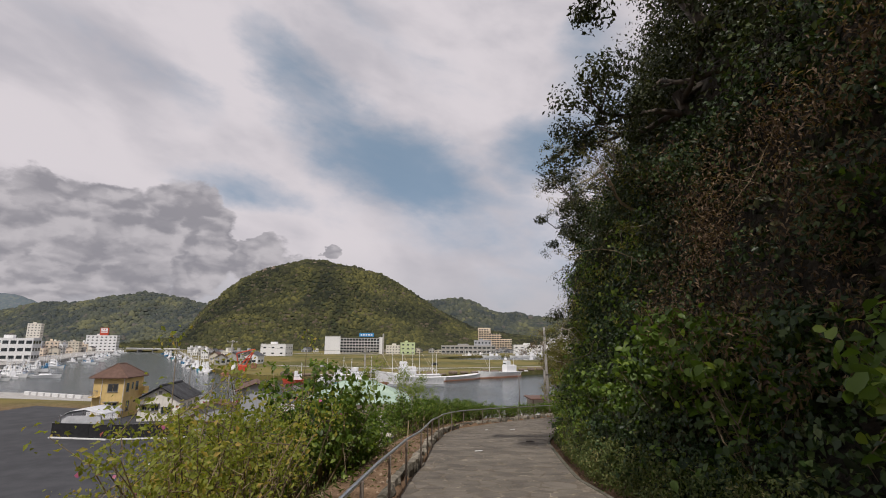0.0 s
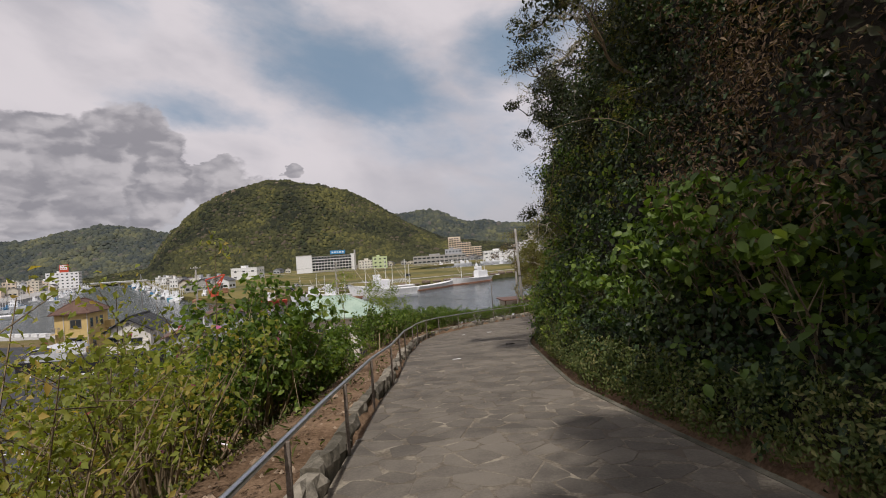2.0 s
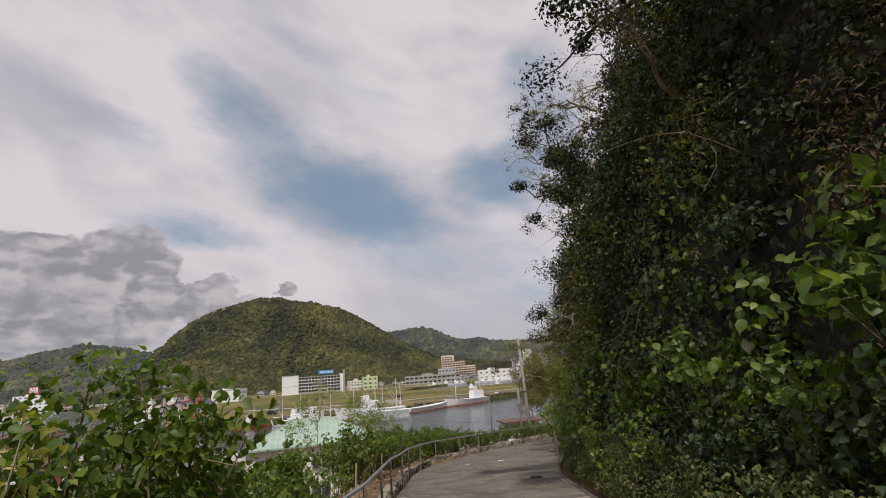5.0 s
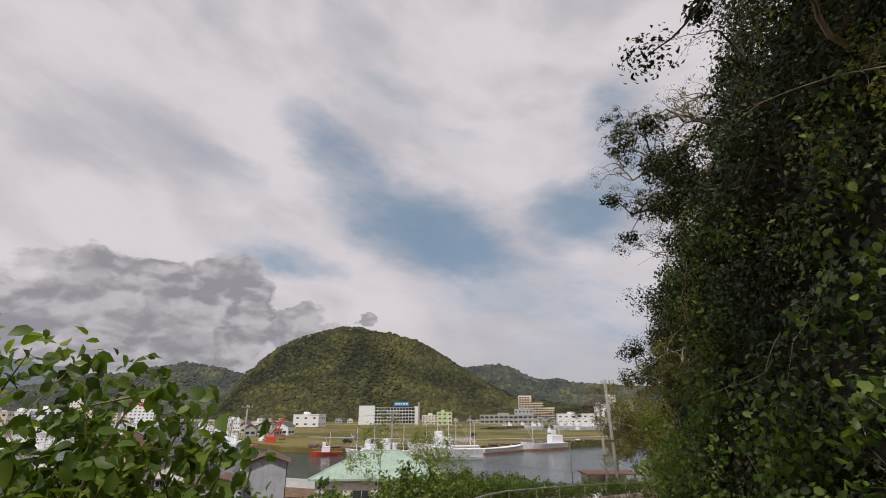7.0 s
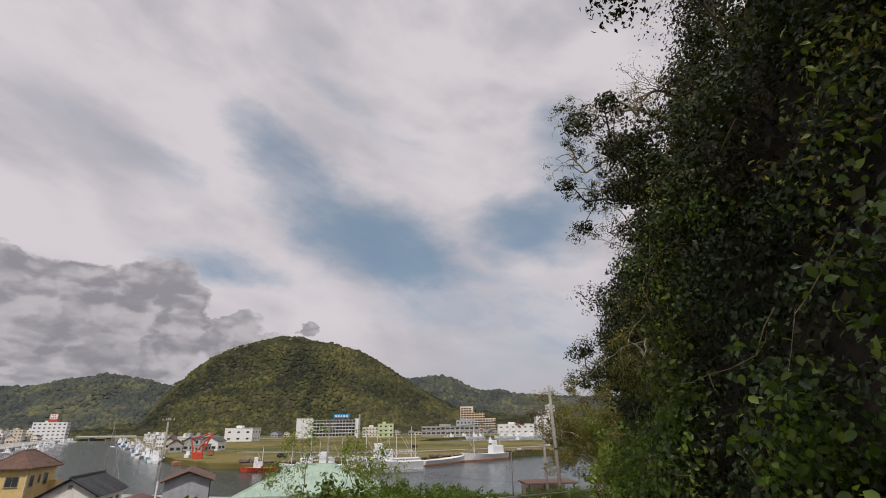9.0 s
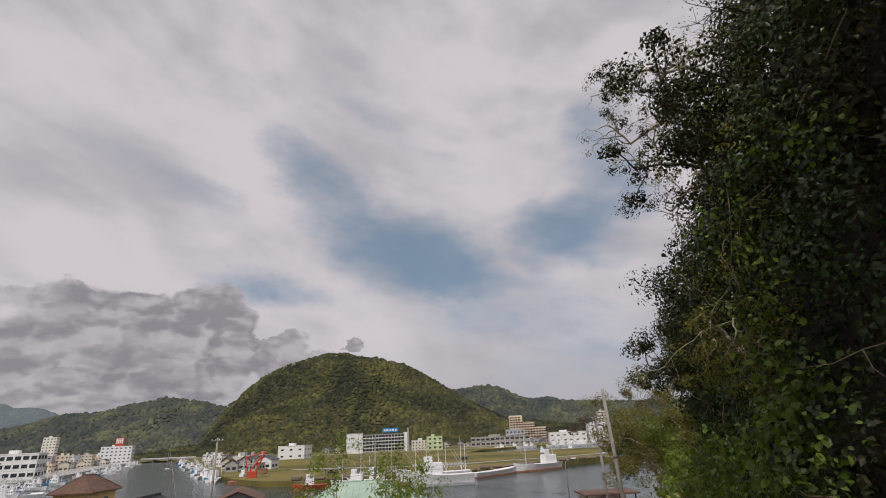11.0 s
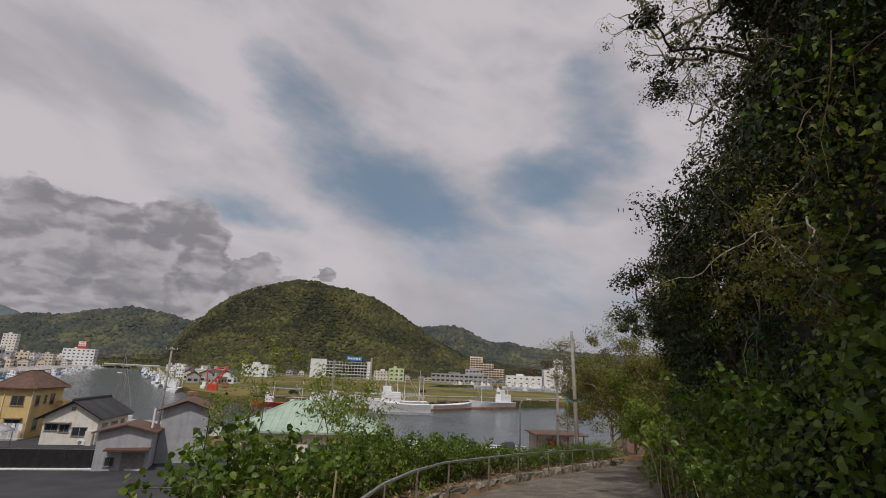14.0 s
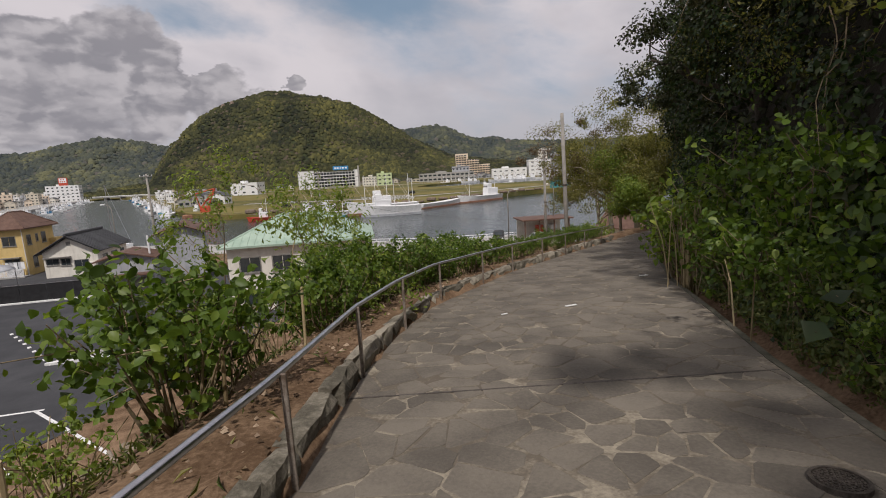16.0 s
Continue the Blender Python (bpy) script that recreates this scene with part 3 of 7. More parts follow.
slab("quay_wall", [(-140, 103), (-60, 86.5), (0, 68.5), (30, 70.4), (70, 93), (70, 95.2), (30, 72.4), (0, 70.6), (-60, 88.7), (-140, 105.4)], -3, LOT_Z + 0.06, M_CONC, "weathered concrete quay edge", "quay")

# shores across the water
SPIT = [(-92, 184), (-70, 160), (-40, 150), (-8, 160), (8, 173), (27, 190), (50, 207), (140, 262), (400, 400), (400, 440), (190, 372), (100, 342), (44, 336), (6, 342), (-10, 360), (2, 420), (40, 470), (300, 560), (1400, 800), (1400, 2300), (-1400, 2300), (-1400, 900), (-420, 660), (-340, 575), (-200, 350), (-135, 245)]
slab("far_shore", SPIT, -3, 1.6, M_EARTH, "flat grassy spit and far shore with worn earth", "shore")
slab("town_shore", [(-160, 138), (-203, 188), (-246, 285), (-345, 455), (-455, 650), (-510, 740), (-1400, 950), (-1400, 120), (-420, 120), (-200, 118)], -3, 1.7, M_CONC, "concrete town quay across the channel", "shore")


def hill(name, ridge, depth_front, depth_back, base_y, material, label, step=9.0, rough=1.0, seed=0, crowns=0.0):
    """A wooded hill: its ridge line as (x, height) at y = base_y, falling to front and back, with lumpy crowns."""
    xs0, xs1 = ridge[0][0], ridge[-1][0]
    xs, ys = np.arange(xs0, xs1 + step, step), np.arange(base_y - depth_front, base_y + depth_back, step)
    rx, rh = [a for a, _ in ridge], [b2 for _, b2 in ridge]

    def fn(x, y):
        h = float(np.interp(x * (1 + 0.85 * (base_y / min(y, base_y) - 1)), rx, rh))
        t = (base_y - y) / depth_front if y < base_y else (y - base_y) / depth_back
        t = min(1.0, max(0.0, t + 0.10 * noise.noise((x * 0.008, y * 0.008, seed)) * (1 - t)))
        spur = (1 - abs(noise.noise((x * 0.0085, y * 0.002, seed + 7))) * 2.2) * math.sin(min(1.0, t) * math.pi)
        prof = (1 - t) ** 1.25 * 0.75 + 0.25 * (math.cos(t * math.pi) * 0.5 + 0.5)
        z = h * prof * (1 + 0.15 * noise.noise((x * 0.011, y * 0.011, seed + 4)) * min(1, t * 4)) + 0.10 * h * spur
        cell = noise.voronoi((x * 0.075, y * 0.075, seed), distance_metric="DISTANCE")[0][0]
        z += (5.5 * (0.7 - cell) + 3.0 * noise.noise((x * 0.11, y * 0.11, seed))) * rough * min(1, h / 30) * min(1.0, (1.02 - t) * 8)
        return z + 1.0
    ob = solid(name, grid_mesh(name, list(xs), list(ys), fn), material, label, "hill", "structure", smooth=True)
    if crowns:
        r = np.random.default_rng(seed + 50)
        cx, cy = np.meshgrid(np.arange(xs0, xs1, crowns), np.arange(base_y - depth_front, base_y + depth_back * 0.12, crowns))
        cx, cy = cx.ravel() + r.uniform(-0.5, 0.5, cx.size) * crowns, cy.ravel() + r.uniform(-0.5, 0.5, cy.size) * crowns
        cz = np.array([fn(a, b2) for a, b2 in zip(cx, cy)])
        keep = cz > 4.0
        cx, cy, cz = cx[keep], cy[keep], cz[keep]
        n = len(cx)
        rad = crowns * r.uniform(0.45, 0.9, n) * np.where(r.random(n) < 0.12, 1.35, 1.0)
        hgt = rad * r.uniform(0.6, 1.15, n)
        ring = np.arange(8) * math.pi / 4
        vs = np.zeros((n, 17, 3))
        for k, (rr, zz) in enumerate(((1.0, -0.35), (0.72, 0.62))):
            j = rr * (1 + r.normal(0, 0.13, (n, 8)))
            vs[:, k * 8:k * 8 + 8, 0] = cx[:, None] + rad[:, None] * j * np.cos(ring + k * 0.4)
            vs[:, k * 8:k * 8 + 8, 1] = cy[:, None] + rad[:, None] * j * np.sin(ring + k * 0.4)
            vs[:, k * 8:k * 8 + 8, 2] = cz[:, None] + hgt[:, None] * (zz + r.normal(0, 0.1, (n, 8)))
        vs[:, 16] = np.c_[cx, cy, cz + hgt]
        tri = [(i, (i + 1) % 8, 8 + i) for i in range(8)] + [((i + 1) % 8, 8 + (i + 1) % 8, 8 + i) for i in range(8)] + [(8 + i, 8 + (i + 1) % 8, 16) for i in range(8)]
        faces = (np.array(tri)[None] + (np.arange(n) * 17)[:, None, None]).reshape(-1, 3)
        me = bpy.data.meshes.new("woods")
        me.vertices.add(n * 17)
        me.vertices.foreach_set("co", vs.reshape(-1).astype(np.float32))
        me.loops.add(len(faces) * 3)
        me.loops.foreach_set("vertex_index", faces.reshape(-1).astype(np.int32))
        me.polygons.add(len(faces))
        me.polygons.foreach_set("loop_start", np.arange(0, len(faces) * 3, 3, dtype=np.int32))
        me.update(calc_edges=True)
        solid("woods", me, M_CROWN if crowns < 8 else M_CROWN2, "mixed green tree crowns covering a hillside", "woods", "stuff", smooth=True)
    return ob


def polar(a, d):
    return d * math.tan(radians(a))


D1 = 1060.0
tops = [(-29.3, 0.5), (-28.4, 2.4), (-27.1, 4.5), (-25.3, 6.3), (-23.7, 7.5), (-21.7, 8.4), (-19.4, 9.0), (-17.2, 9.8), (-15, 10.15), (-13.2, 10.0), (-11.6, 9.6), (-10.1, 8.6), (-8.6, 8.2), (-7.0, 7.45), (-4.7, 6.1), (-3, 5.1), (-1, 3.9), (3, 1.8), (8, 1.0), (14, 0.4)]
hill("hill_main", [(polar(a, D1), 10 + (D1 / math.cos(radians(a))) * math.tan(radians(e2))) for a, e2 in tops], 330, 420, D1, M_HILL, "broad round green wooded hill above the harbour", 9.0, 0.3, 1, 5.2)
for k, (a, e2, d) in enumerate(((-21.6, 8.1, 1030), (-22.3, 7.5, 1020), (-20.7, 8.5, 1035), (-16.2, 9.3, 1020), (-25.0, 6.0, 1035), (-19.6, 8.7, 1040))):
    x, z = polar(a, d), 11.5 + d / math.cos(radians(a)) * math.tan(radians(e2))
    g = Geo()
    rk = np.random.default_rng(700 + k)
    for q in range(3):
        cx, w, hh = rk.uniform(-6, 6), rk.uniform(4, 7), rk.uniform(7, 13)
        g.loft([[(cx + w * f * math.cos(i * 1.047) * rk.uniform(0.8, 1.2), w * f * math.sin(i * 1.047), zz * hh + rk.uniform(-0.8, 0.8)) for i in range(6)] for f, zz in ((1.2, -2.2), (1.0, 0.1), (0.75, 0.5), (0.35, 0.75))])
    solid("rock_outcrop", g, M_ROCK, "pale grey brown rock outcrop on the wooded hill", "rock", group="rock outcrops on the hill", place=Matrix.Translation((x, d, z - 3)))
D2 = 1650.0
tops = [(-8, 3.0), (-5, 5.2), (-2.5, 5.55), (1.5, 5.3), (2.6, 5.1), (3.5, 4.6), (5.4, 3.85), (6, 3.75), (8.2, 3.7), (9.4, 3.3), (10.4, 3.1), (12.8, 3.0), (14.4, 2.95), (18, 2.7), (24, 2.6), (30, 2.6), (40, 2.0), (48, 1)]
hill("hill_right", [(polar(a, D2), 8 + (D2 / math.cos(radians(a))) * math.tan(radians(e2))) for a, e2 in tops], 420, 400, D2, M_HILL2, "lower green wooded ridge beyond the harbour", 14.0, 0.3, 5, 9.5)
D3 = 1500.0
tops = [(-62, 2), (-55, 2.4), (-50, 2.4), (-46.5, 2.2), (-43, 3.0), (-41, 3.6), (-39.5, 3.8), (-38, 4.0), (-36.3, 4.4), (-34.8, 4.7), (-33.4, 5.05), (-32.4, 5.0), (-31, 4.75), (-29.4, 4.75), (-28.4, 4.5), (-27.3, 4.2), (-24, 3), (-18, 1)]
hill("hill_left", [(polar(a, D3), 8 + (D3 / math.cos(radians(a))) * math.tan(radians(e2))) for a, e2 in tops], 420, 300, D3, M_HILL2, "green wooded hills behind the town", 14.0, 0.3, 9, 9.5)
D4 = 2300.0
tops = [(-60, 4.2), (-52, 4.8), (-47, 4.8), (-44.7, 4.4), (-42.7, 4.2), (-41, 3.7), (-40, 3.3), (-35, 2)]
hill("hill_far", [(polar(a, D4), 8 + (D4 / math.cos(radians(a))) * math.tan(radians(e2))) for a, e2 in tops], 300, 200, D4, M_HILL3, "distant wooded mountains, bluish from haze painted into their colour", 24.0, 1.4, 13)


# ---- path, kerb, rail ----
def ribbon(table_a, table_b, ys, lift, base, in_a=0.0, in_b=0.0):
    rings = []
    for y in ys:
        a, b2, z = along(table_a, y) + in_a, along(table_b, y) + in_b, path_z(y)
        rings.append([(a, y, z + lift), (b2, y, z + lift), (b2, y, z + base), (a, y, z + base)])
    return Geo().loft(rings)


YS = list(np.arange(-30, 40.1, 0.5))
path_bed = solid("path", ribbon(LEFT, RIGHT, YS, -0.0035, -0.3), M_JOINT, "grey flagstone path with pale mortar joints, curving downhill", "path", "structure")
solid("drain_edge", ribbon(RIGHT, RIGHT, YS, 0.004, -0.3, 0.003, 0.085), M_EDGE, "narrow mossy concrete edge along a drain", "kerb", "structure")

# kerb of rough stones along the rail
krng = np.random.default_rng(11)
kerb = thing("kerb", "low kerb of rough split stones holding back the earth", "kerb", kind="structure")
y = -14.0
while y < 25:
    ln = krng.uniform(0.45, 1.05)
    a, b2 = along(LEFT, y), along(LEFT, y + ln)
    ang = math.atan2(b2 - a, ln)
    hh, ww = krng.uniform(0.17, 0.24), krng.uniform(0.17, 0.24)
    g = Geo()
    rings = []
    for i in range(5):
        t = i / 4
        px, py = a + (b2 - a) * t, y + ln * (0.004 + 0.992 * t)
        pz = path_z(py)
        sh = 0.95 if i in (0, 4) else 1.0
        j = lambda s: krng.normal(0, s)
        prof = [(-0.03 + j(0.012), -0.1), (-0.035 + j(0.03), hh * 0.5 * sh), (-0.065 + j(0.02), hh * sh * 0.93), (-0.13 + j(0.01), hh * sh + j(0.012)), (-ww, hh * sh * 0.9 + j(0.012)), (-ww - 0.03, -0.1)]
        rings.append([(px + u * math.cos(ang), py - u * math.sin(ang), pz + w) for u, w in prof])
    g.loft(rings)
    part("stone", g, M_KERB, kerb)
    y += ln

# rail: a galvanised pipe on thin posts
rail = thing("railing", "low galvanised pipe handrail on rusty posts along the path", "railing")
RH = 0.77
line = [(along(LEFT, y) - 0.01, y, path_z(y) + RH) for y in np.arange(-15, 25.01, 0.35)]
part("handrail", Geo().tube(line, 0.024, 10), M_STEEL, rail, "shiny galvanised pipe", True)
for y in np.arange(-14.74, 25, 2.1):
    x, z = along(LEFT, y) + 0.02, path_z(y)
    part("post", Geo().box(x - 0.02, y - 0.012, z - 0.05, x + 0.02, y + 0.012, z + RH, 0.004), M_POST, rail)

# manhole cover and scraps on the path
mh = thing("manhole_cover", "round rusty cast iron manhole cover in the path", "manhole", Matrix.Translation((2.32, 3.82, path_z(3.82) + 0.004)) @ pose(0, 0, 0, -math.degrees(math.atan(SLOPE)), 0, 0) @ Matrix.Diagonal((0.48, 0.48, 1, 1)))


def disc(r0, r1, z0, z1, n=32):
    g = Geo()
    c = [(math.cos(2 * math.pi * i / n), math.sin(2 * math.pi * i / n)) for i in range(n)]
    if r0 <= 0:
        return g.loft([[(r1 * a, r1 * b2, z0) for a, b2 in c], [(r1 * a, r1 * b2, z1) for a, b2 in c]])
    rg = [[(r1 * a, r1 * b2, z0) for a, b2 in c], [(r1 * a, r1 * b2, z1) for a, b2 in c], [(r0 * a, r0 * b2, z1) for a, b2 in c], [(r0 * a, r0 * b2, z0) for a, b2 in c]]
    return g.loft(rg + [rg[0]], caps=False)


part("rim", disc(0.27, 0.31, -0.02, 0.026), M_IRON, mh)
part("plate", disc(0, 0.266, -0.02, 0.016), M_IRON, mh)
for ring, cnt in ((0.06, 6), (0.12, 12), (0.175, 18), (0.23, 24)):
    for i in range(cnt):
        a = 2 * math.pi * i / cnt
        x, y = ring * math.cos(a), ring * math.sin(a)
        part("stud", Geo().box(x - 0.014, y - 0.014, 0.012, x + 0.014, y + 0.014, 0.024), M_IRON, mh)
for (x, y, l, a) in ((2.4, 9.25, 0.22, 0.3), (0.37, 0.97, 0.22, 0.2), (5.0, 12.2, 0.2, 0.1), (1.2, 8.9, 0.12, 0.4)):
    g = Geo().box(-l / 2, -l * 0.13, -0.004, l / 2, l * 0.13, 0.014, 0.005)
    solid("mortar_scrap", g, M_LINE, "flat pale scrap of mortar lying on the path", "scrap", group="scraps on the path",
          place=Matrix.Translation((x, y, path_z(y) + 0.012)) @ pose(0, 0, 0, -5.4, 0, math.degrees(a)))

# a worn expansion joint across the path
yj = 5.65
solid("expansion_joint", Geo().box(along(LEFT, yj) + 0.02, yj - 0.011, path_z(yj) - 0.03, along(RIGHT, yj) - 0.02, yj + 0.011, path_z(yj) + 0.0035), M_IRON, "dark worn expansion joint across the flagstone path", "joint", "structure")

# ---- utility poles, wires, lamps ----
def pole(x, y, z0, z1, r, label, arms=1, turn=0.0, lean=0.0):
    p = thing("utility_pole", label, "utility pole", Matrix.Translation((x, y, z0)) @ pose(0, 0, 0, 0, lean, turn), group="utility poles")
    h = z1 - z0
    part("shaft", Geo().tube([(0, 0, -1.0), (0, 0, h * 0.5), (0, 0, h)], [r, r * 0.86, r * 0.7], 12), M_POLE, p, smooth=True)
    for k in range(arms):
        z = h - 0.35 - 0.7 * k
        part("crossarm", Geo().box(-0.75, -0.05 - r, z, 0.75, 0.03 - r, z + 0.08, 0.01), M_FRAME, p)
        for dx in (-0.65, -0.2, 0.25, 0.65):
            part("insulator", Geo().tube([(dx, -r, z + 0.08), (dx, -r, z + 0.16), (dx, -r, z + 0.24)], [0.03, 0.05, 0.025], 8), M_PLAINWHITE, p)
    part("band", Geo().tube([(0, 0, h * 0.55), (0, 0, h * 0.55 + 0.12)], r * 0.9, 12), M_IRON, p)
    return p


pole(8.0, 28.6, land_z(8.0, 28.6), 14.1, 0.13, "tall grey concrete utility pole beside the path", 0, lean=-1.5)
pole(11.2, 47, land_z(11.2, 47), 13.0, 0.15, "thin grey utility pole below the path", 1, 40)
pole(-34.3, 61.5, LOT_Z, 13.1, 0.16, "grey utility pole with crossarm behind the houses", 1, 15)
pole(-13.6, 62, LOT_Z, 12.3, 0.15, "grey utility pole with crossarm by the quay", 2, 10)


def wire(a, b2, sag, label="thin black overhead wire"):
    pts = []
    for i in range(13):
        t = i / 12
        p = Vector(a).lerp(Vector(b2), t)
        p.z -= sag * 4 * t * (1 - t)
        pts.append(p)
    return solid("overhead_wire", Geo().tube(pts, 0.014, 4), M_DARKWIRE, label, "wire", group="overhead wires")


wire((-34.3, 61.5, 12.7), (-75, 70, 10.5), 1.2)
wire((-34.3, 61.5, 9.4), (-75, 70, 7.8), 1.0)
wire((-34.3, 61.5, 12.7), (-13.6, 62, 11.8), 0.6)
wire((-34.3, 61.5, 8.2), (-13.6, 62, 8.0), 0.5)
wire((-13.6, 62, 11.6), (11.2, 47, 12.6), 0.8)
wire((8.0, 28.6, 12.9), (11.2, 47, 12.4), 0.3)
wire((8.0, 28.6, 12.6), (-13.6, 62, 11.4), 1.0)
wire((-13.6, 62, 9.0), (12, 63, 4.5), 0.8)


def street_lamp(x, y, z, h, turn):
    p = thing("street_lamp", "slim grey street lamp with a curved arm on the quay", "street lamp", Matrix.Translation((x, y, z)) @ pose(0, 0, 0, 0, 0, turn), group="street lamps")
    part("shaft", Geo().tube([(0, 0, 0), (0, 0, h * 0.9), (-0.25, 0, h * 0.97), (-0.9, 0, h)], [0.09, 0.06, 0.05, 0.045], 8), M_POLE, p, smooth=True)
    part("lamp_head", Geo().box(-1.5, -0.13, h - 0.09, -0.85, 0.13, h + 0.06, 0.04), M_PLAINWHITE, p)


street_lamp(-46, 72, LOT_Z, 8.0, 0)
street_lamp(17, 66, LOT_Z, 7.5, 20)
street_lamp(10.8, 66.5, LOT_Z, 7.0, 180)


# ---- houses below ----
def window(parent, w, h, m, panes=2, name="window"):
    """A framed window that stands a little proud; m: its pose, facing -y, from its lower left corner."""
    win = part(name, Geo().box(0, -0.04, 0, w, 0.02, 0.06).box(0, -0.04, h - 0.06, w, 0.02, h).box(0, -0.04, 0.06, 0.06, 0.02, h - 0.06).box(w - 0.06, -0.04, 0.06, w, 0.02, h - 0.06), M_FRAME, parent)
    win.matrix_local = m
    for i in range(panes):
        a, b2 = 0.06 + (w - 0.12) * i / panes, 0.06 + (w - 0.12) * (i + 1) / panes
        part("pane", Geo().box(a + 0.02, -0.012 - 0.014 * (i % 2), 0.06, b2 - 0.02, 0.004 - 0.014 * (i % 2), h - 0.06), M_GLASS, win)
    part("sill", Geo().box(-0.05, -0.09, -0.06, w + 0.05, 0.0, -0.005), M_FRAME, win)
    return win


def gable_prism(w, d, ze, zr, over=0.0, thick=0.12, y0=0.0):
    """Two roof planes with thickness, ridge along y."""
    a, b2 = -over, w + over
    k = (zr - ze) / (w / 2)
    zl = ze - k * over
    p = [(a, zl), (w / 2, zr), (b2, zl), (b2, zl - thick), (w / 2, zr - thick), (a, zl - thick)]
    return Geo().loft([[(x, y0 - over, z) for x, z in p], [(x, y0 + d + over, z) for x, z in p]])


def hip_roof(w, d, ze, zr, over, ridge, thick=0.14):
    a, b2, c, e2 = -over, w + over, -over, d + over
    g = Geo()
    m0, m1 = (d - ridge) / 2, (d + ridge) / 2
    g.add([(a, c, ze), (b2, c, ze), (b2, e2, ze), (a, e2, ze), (w / 2, m0, zr), (w / 2, m1, zr), (a, c, ze - thick), (b2, c, ze - thick), (b2, e2, ze - thick), (a, e2, ze - thick)],
          [(0, 1, 4), (1, 2, 5, 4), (2, 3, 5), (3, 0, 4, 5), (0, 6, 7, 1), (1, 7, 8, 2), (2, 8, 9, 3), (3, 9, 6, 0), (6, 9, 8, 7)])
    return g


FRONT = lambda x, z: Matrix.Translation((x, -0.003, z))


def side(w, y, z):
    return Matrix.Translation((w + 0.003, y, z)) @ pose(0, 0, 0, 0, 0, 90)


# yellow two-storey house
W, D = 4.4, 6.0
h1 = thing("yellow_house", "ochre two-storey rendered house with brown hipped roof", "house", Matrix.Translation((-54.6, 60.7, LOT_Z)) @ pose(0, 0, 0, 0, 0, 9))
part("wall", Geo().box(0, 0, -0.3, W, D, 5.9), M_YELLOW, h1)
part("roof", hip_roof(W, D, 6.0, 8.0, 0.55, 2.4), M_BROWNROOF, h1)
part("ridge_cap", Geo().tube([(W / 2, (D - 2.4) / 2, 8.0), (W / 2, (D + 2.4) / 2, 8.0)], 0.09, 6), M_BROWNROOF, h1)
for sx, sy, k in ((-0.5, -0.5, 0), (W + 0.5, -0.5, 0), (W + 0.5, D + 0.5, 1)):
    part("hip_cap", Geo().tube([(sx, sy, 6.05), (W / 2, (D + (2.4 if k else -2.4)) / 2, 8.02)], 0.07, 6), M_BROWNROOF, h1)
window(h1, 1.5, 1.2, FRONT(2.0, 3.85))
window(h1, 1.7, 2.0, FRONT(1.9, 0.25))
window(h1, 0.8, 1.3, side(W, 0.5, 3.8), 1)
window(h1, 0.5, 1.0, side(W, 2.2, 4.1), 1)
window(h1, 0.9, 1.4, side(W, 3.4, 3.8), 1)
window(h1, 0.9, 1.5, side(W, 1.0, 0.9), 1)
part("canopy", Geo().box(1.7, -0.55, 2.35, 3.8, -0.002, 2.45), M_FRAME, h1)
part("downpipe", Geo().tube([(W - 0.1, -0.08, 0), (W - 0.1, -0.08, 5.9)], 0.05, 6), M_WHITE, h1)
part("downpipe", Geo().tube([(1.2, -0.08, 0), (1.2, -0.08, 5.9)], 0.05, 6), M_WHITE, h1)
bal = part("balcony", Geo().box(-0.1, -0.9, 3.1, 1.1, -0.003, 3.25), M_YELLOW, h1)
for x in np.arange(-0.05, 1.1, 0.16):
    part("baluster", Geo().box(x, -0.88, 3.25, x + 0.04, -0.84, 4.1), M_FRAME, bal)
part("balcony_rail", Geo().box(-0.1, -0.9, 4.1, 1.1, -0.82, 4.16), M_FRAME, bal)
bal2 = part("balcony", Geo().box(W + 0.003, 4.9, 3.1, W + 0.8, 6.4, 4.2), M_YELLOW, h1)
terr = thing("terrace", "white louvred terrace fence and slab before the ochre house", "terrace", Matrix.Translation((-54.6, 60.7, LOT_Z)) @ pose(0, 0, 0, 0, 0, 9))
part("slab", Geo().box(0.3, -1.5, -0.2, 4.6, -0.02, 0.15), M_CONC, terr)
for z in np.arange(0.2, 1.1, 0.11):
    part("slat", Geo().box(0.3, -1.5, z, 4.6, -1.46, z + 0.07), M_PLAINWHITE, terr)
for x in (0.32, 1.4, 2.45, 3.5, 4.56):
    part("post", Geo().box(x - 0.03, -1.46, 0.1, x + 0.03, -1.4, 1.15), M_PLAINWHITE, terr)
for i, x in enumerate((2.5, 2.95, 3.4, 3.9, 4.2)):
    solid("laundry", Geo().loft([[(x - 0.18, -0.75, 1.9), (x + 0.18, -0.75, 1.9), (x + 0.18, -0.73, 1.9), (x - 0.18, -0.73, 1.9)], [(x - 0.2, -0.78, 1.4), (x + 0.2, -0.74, 1.4), (x + 0.2, -0.72, 1.4), (x - 0.2, -0.76, 1.4)], [(x - 0.17, -0.75, 1.0 + 0.12 * (i % 3)), (x + 0.2, -0.77, 1.0), (x + 0.2, -0.75, 1.0), (x - 0.17, -0.73, 1.0 + 0.12 * (i % 3))]]),
          M_PLAINWHITE if i % 2 == 0 else M_TARP, "washed clothing hanging on a terrace line", "laundry", group="laundry on the line", place=Matrix.Translation((-54.6, 60.7, LOT_Z)) @ pose(0, 0, 0, 0, 0, 9))
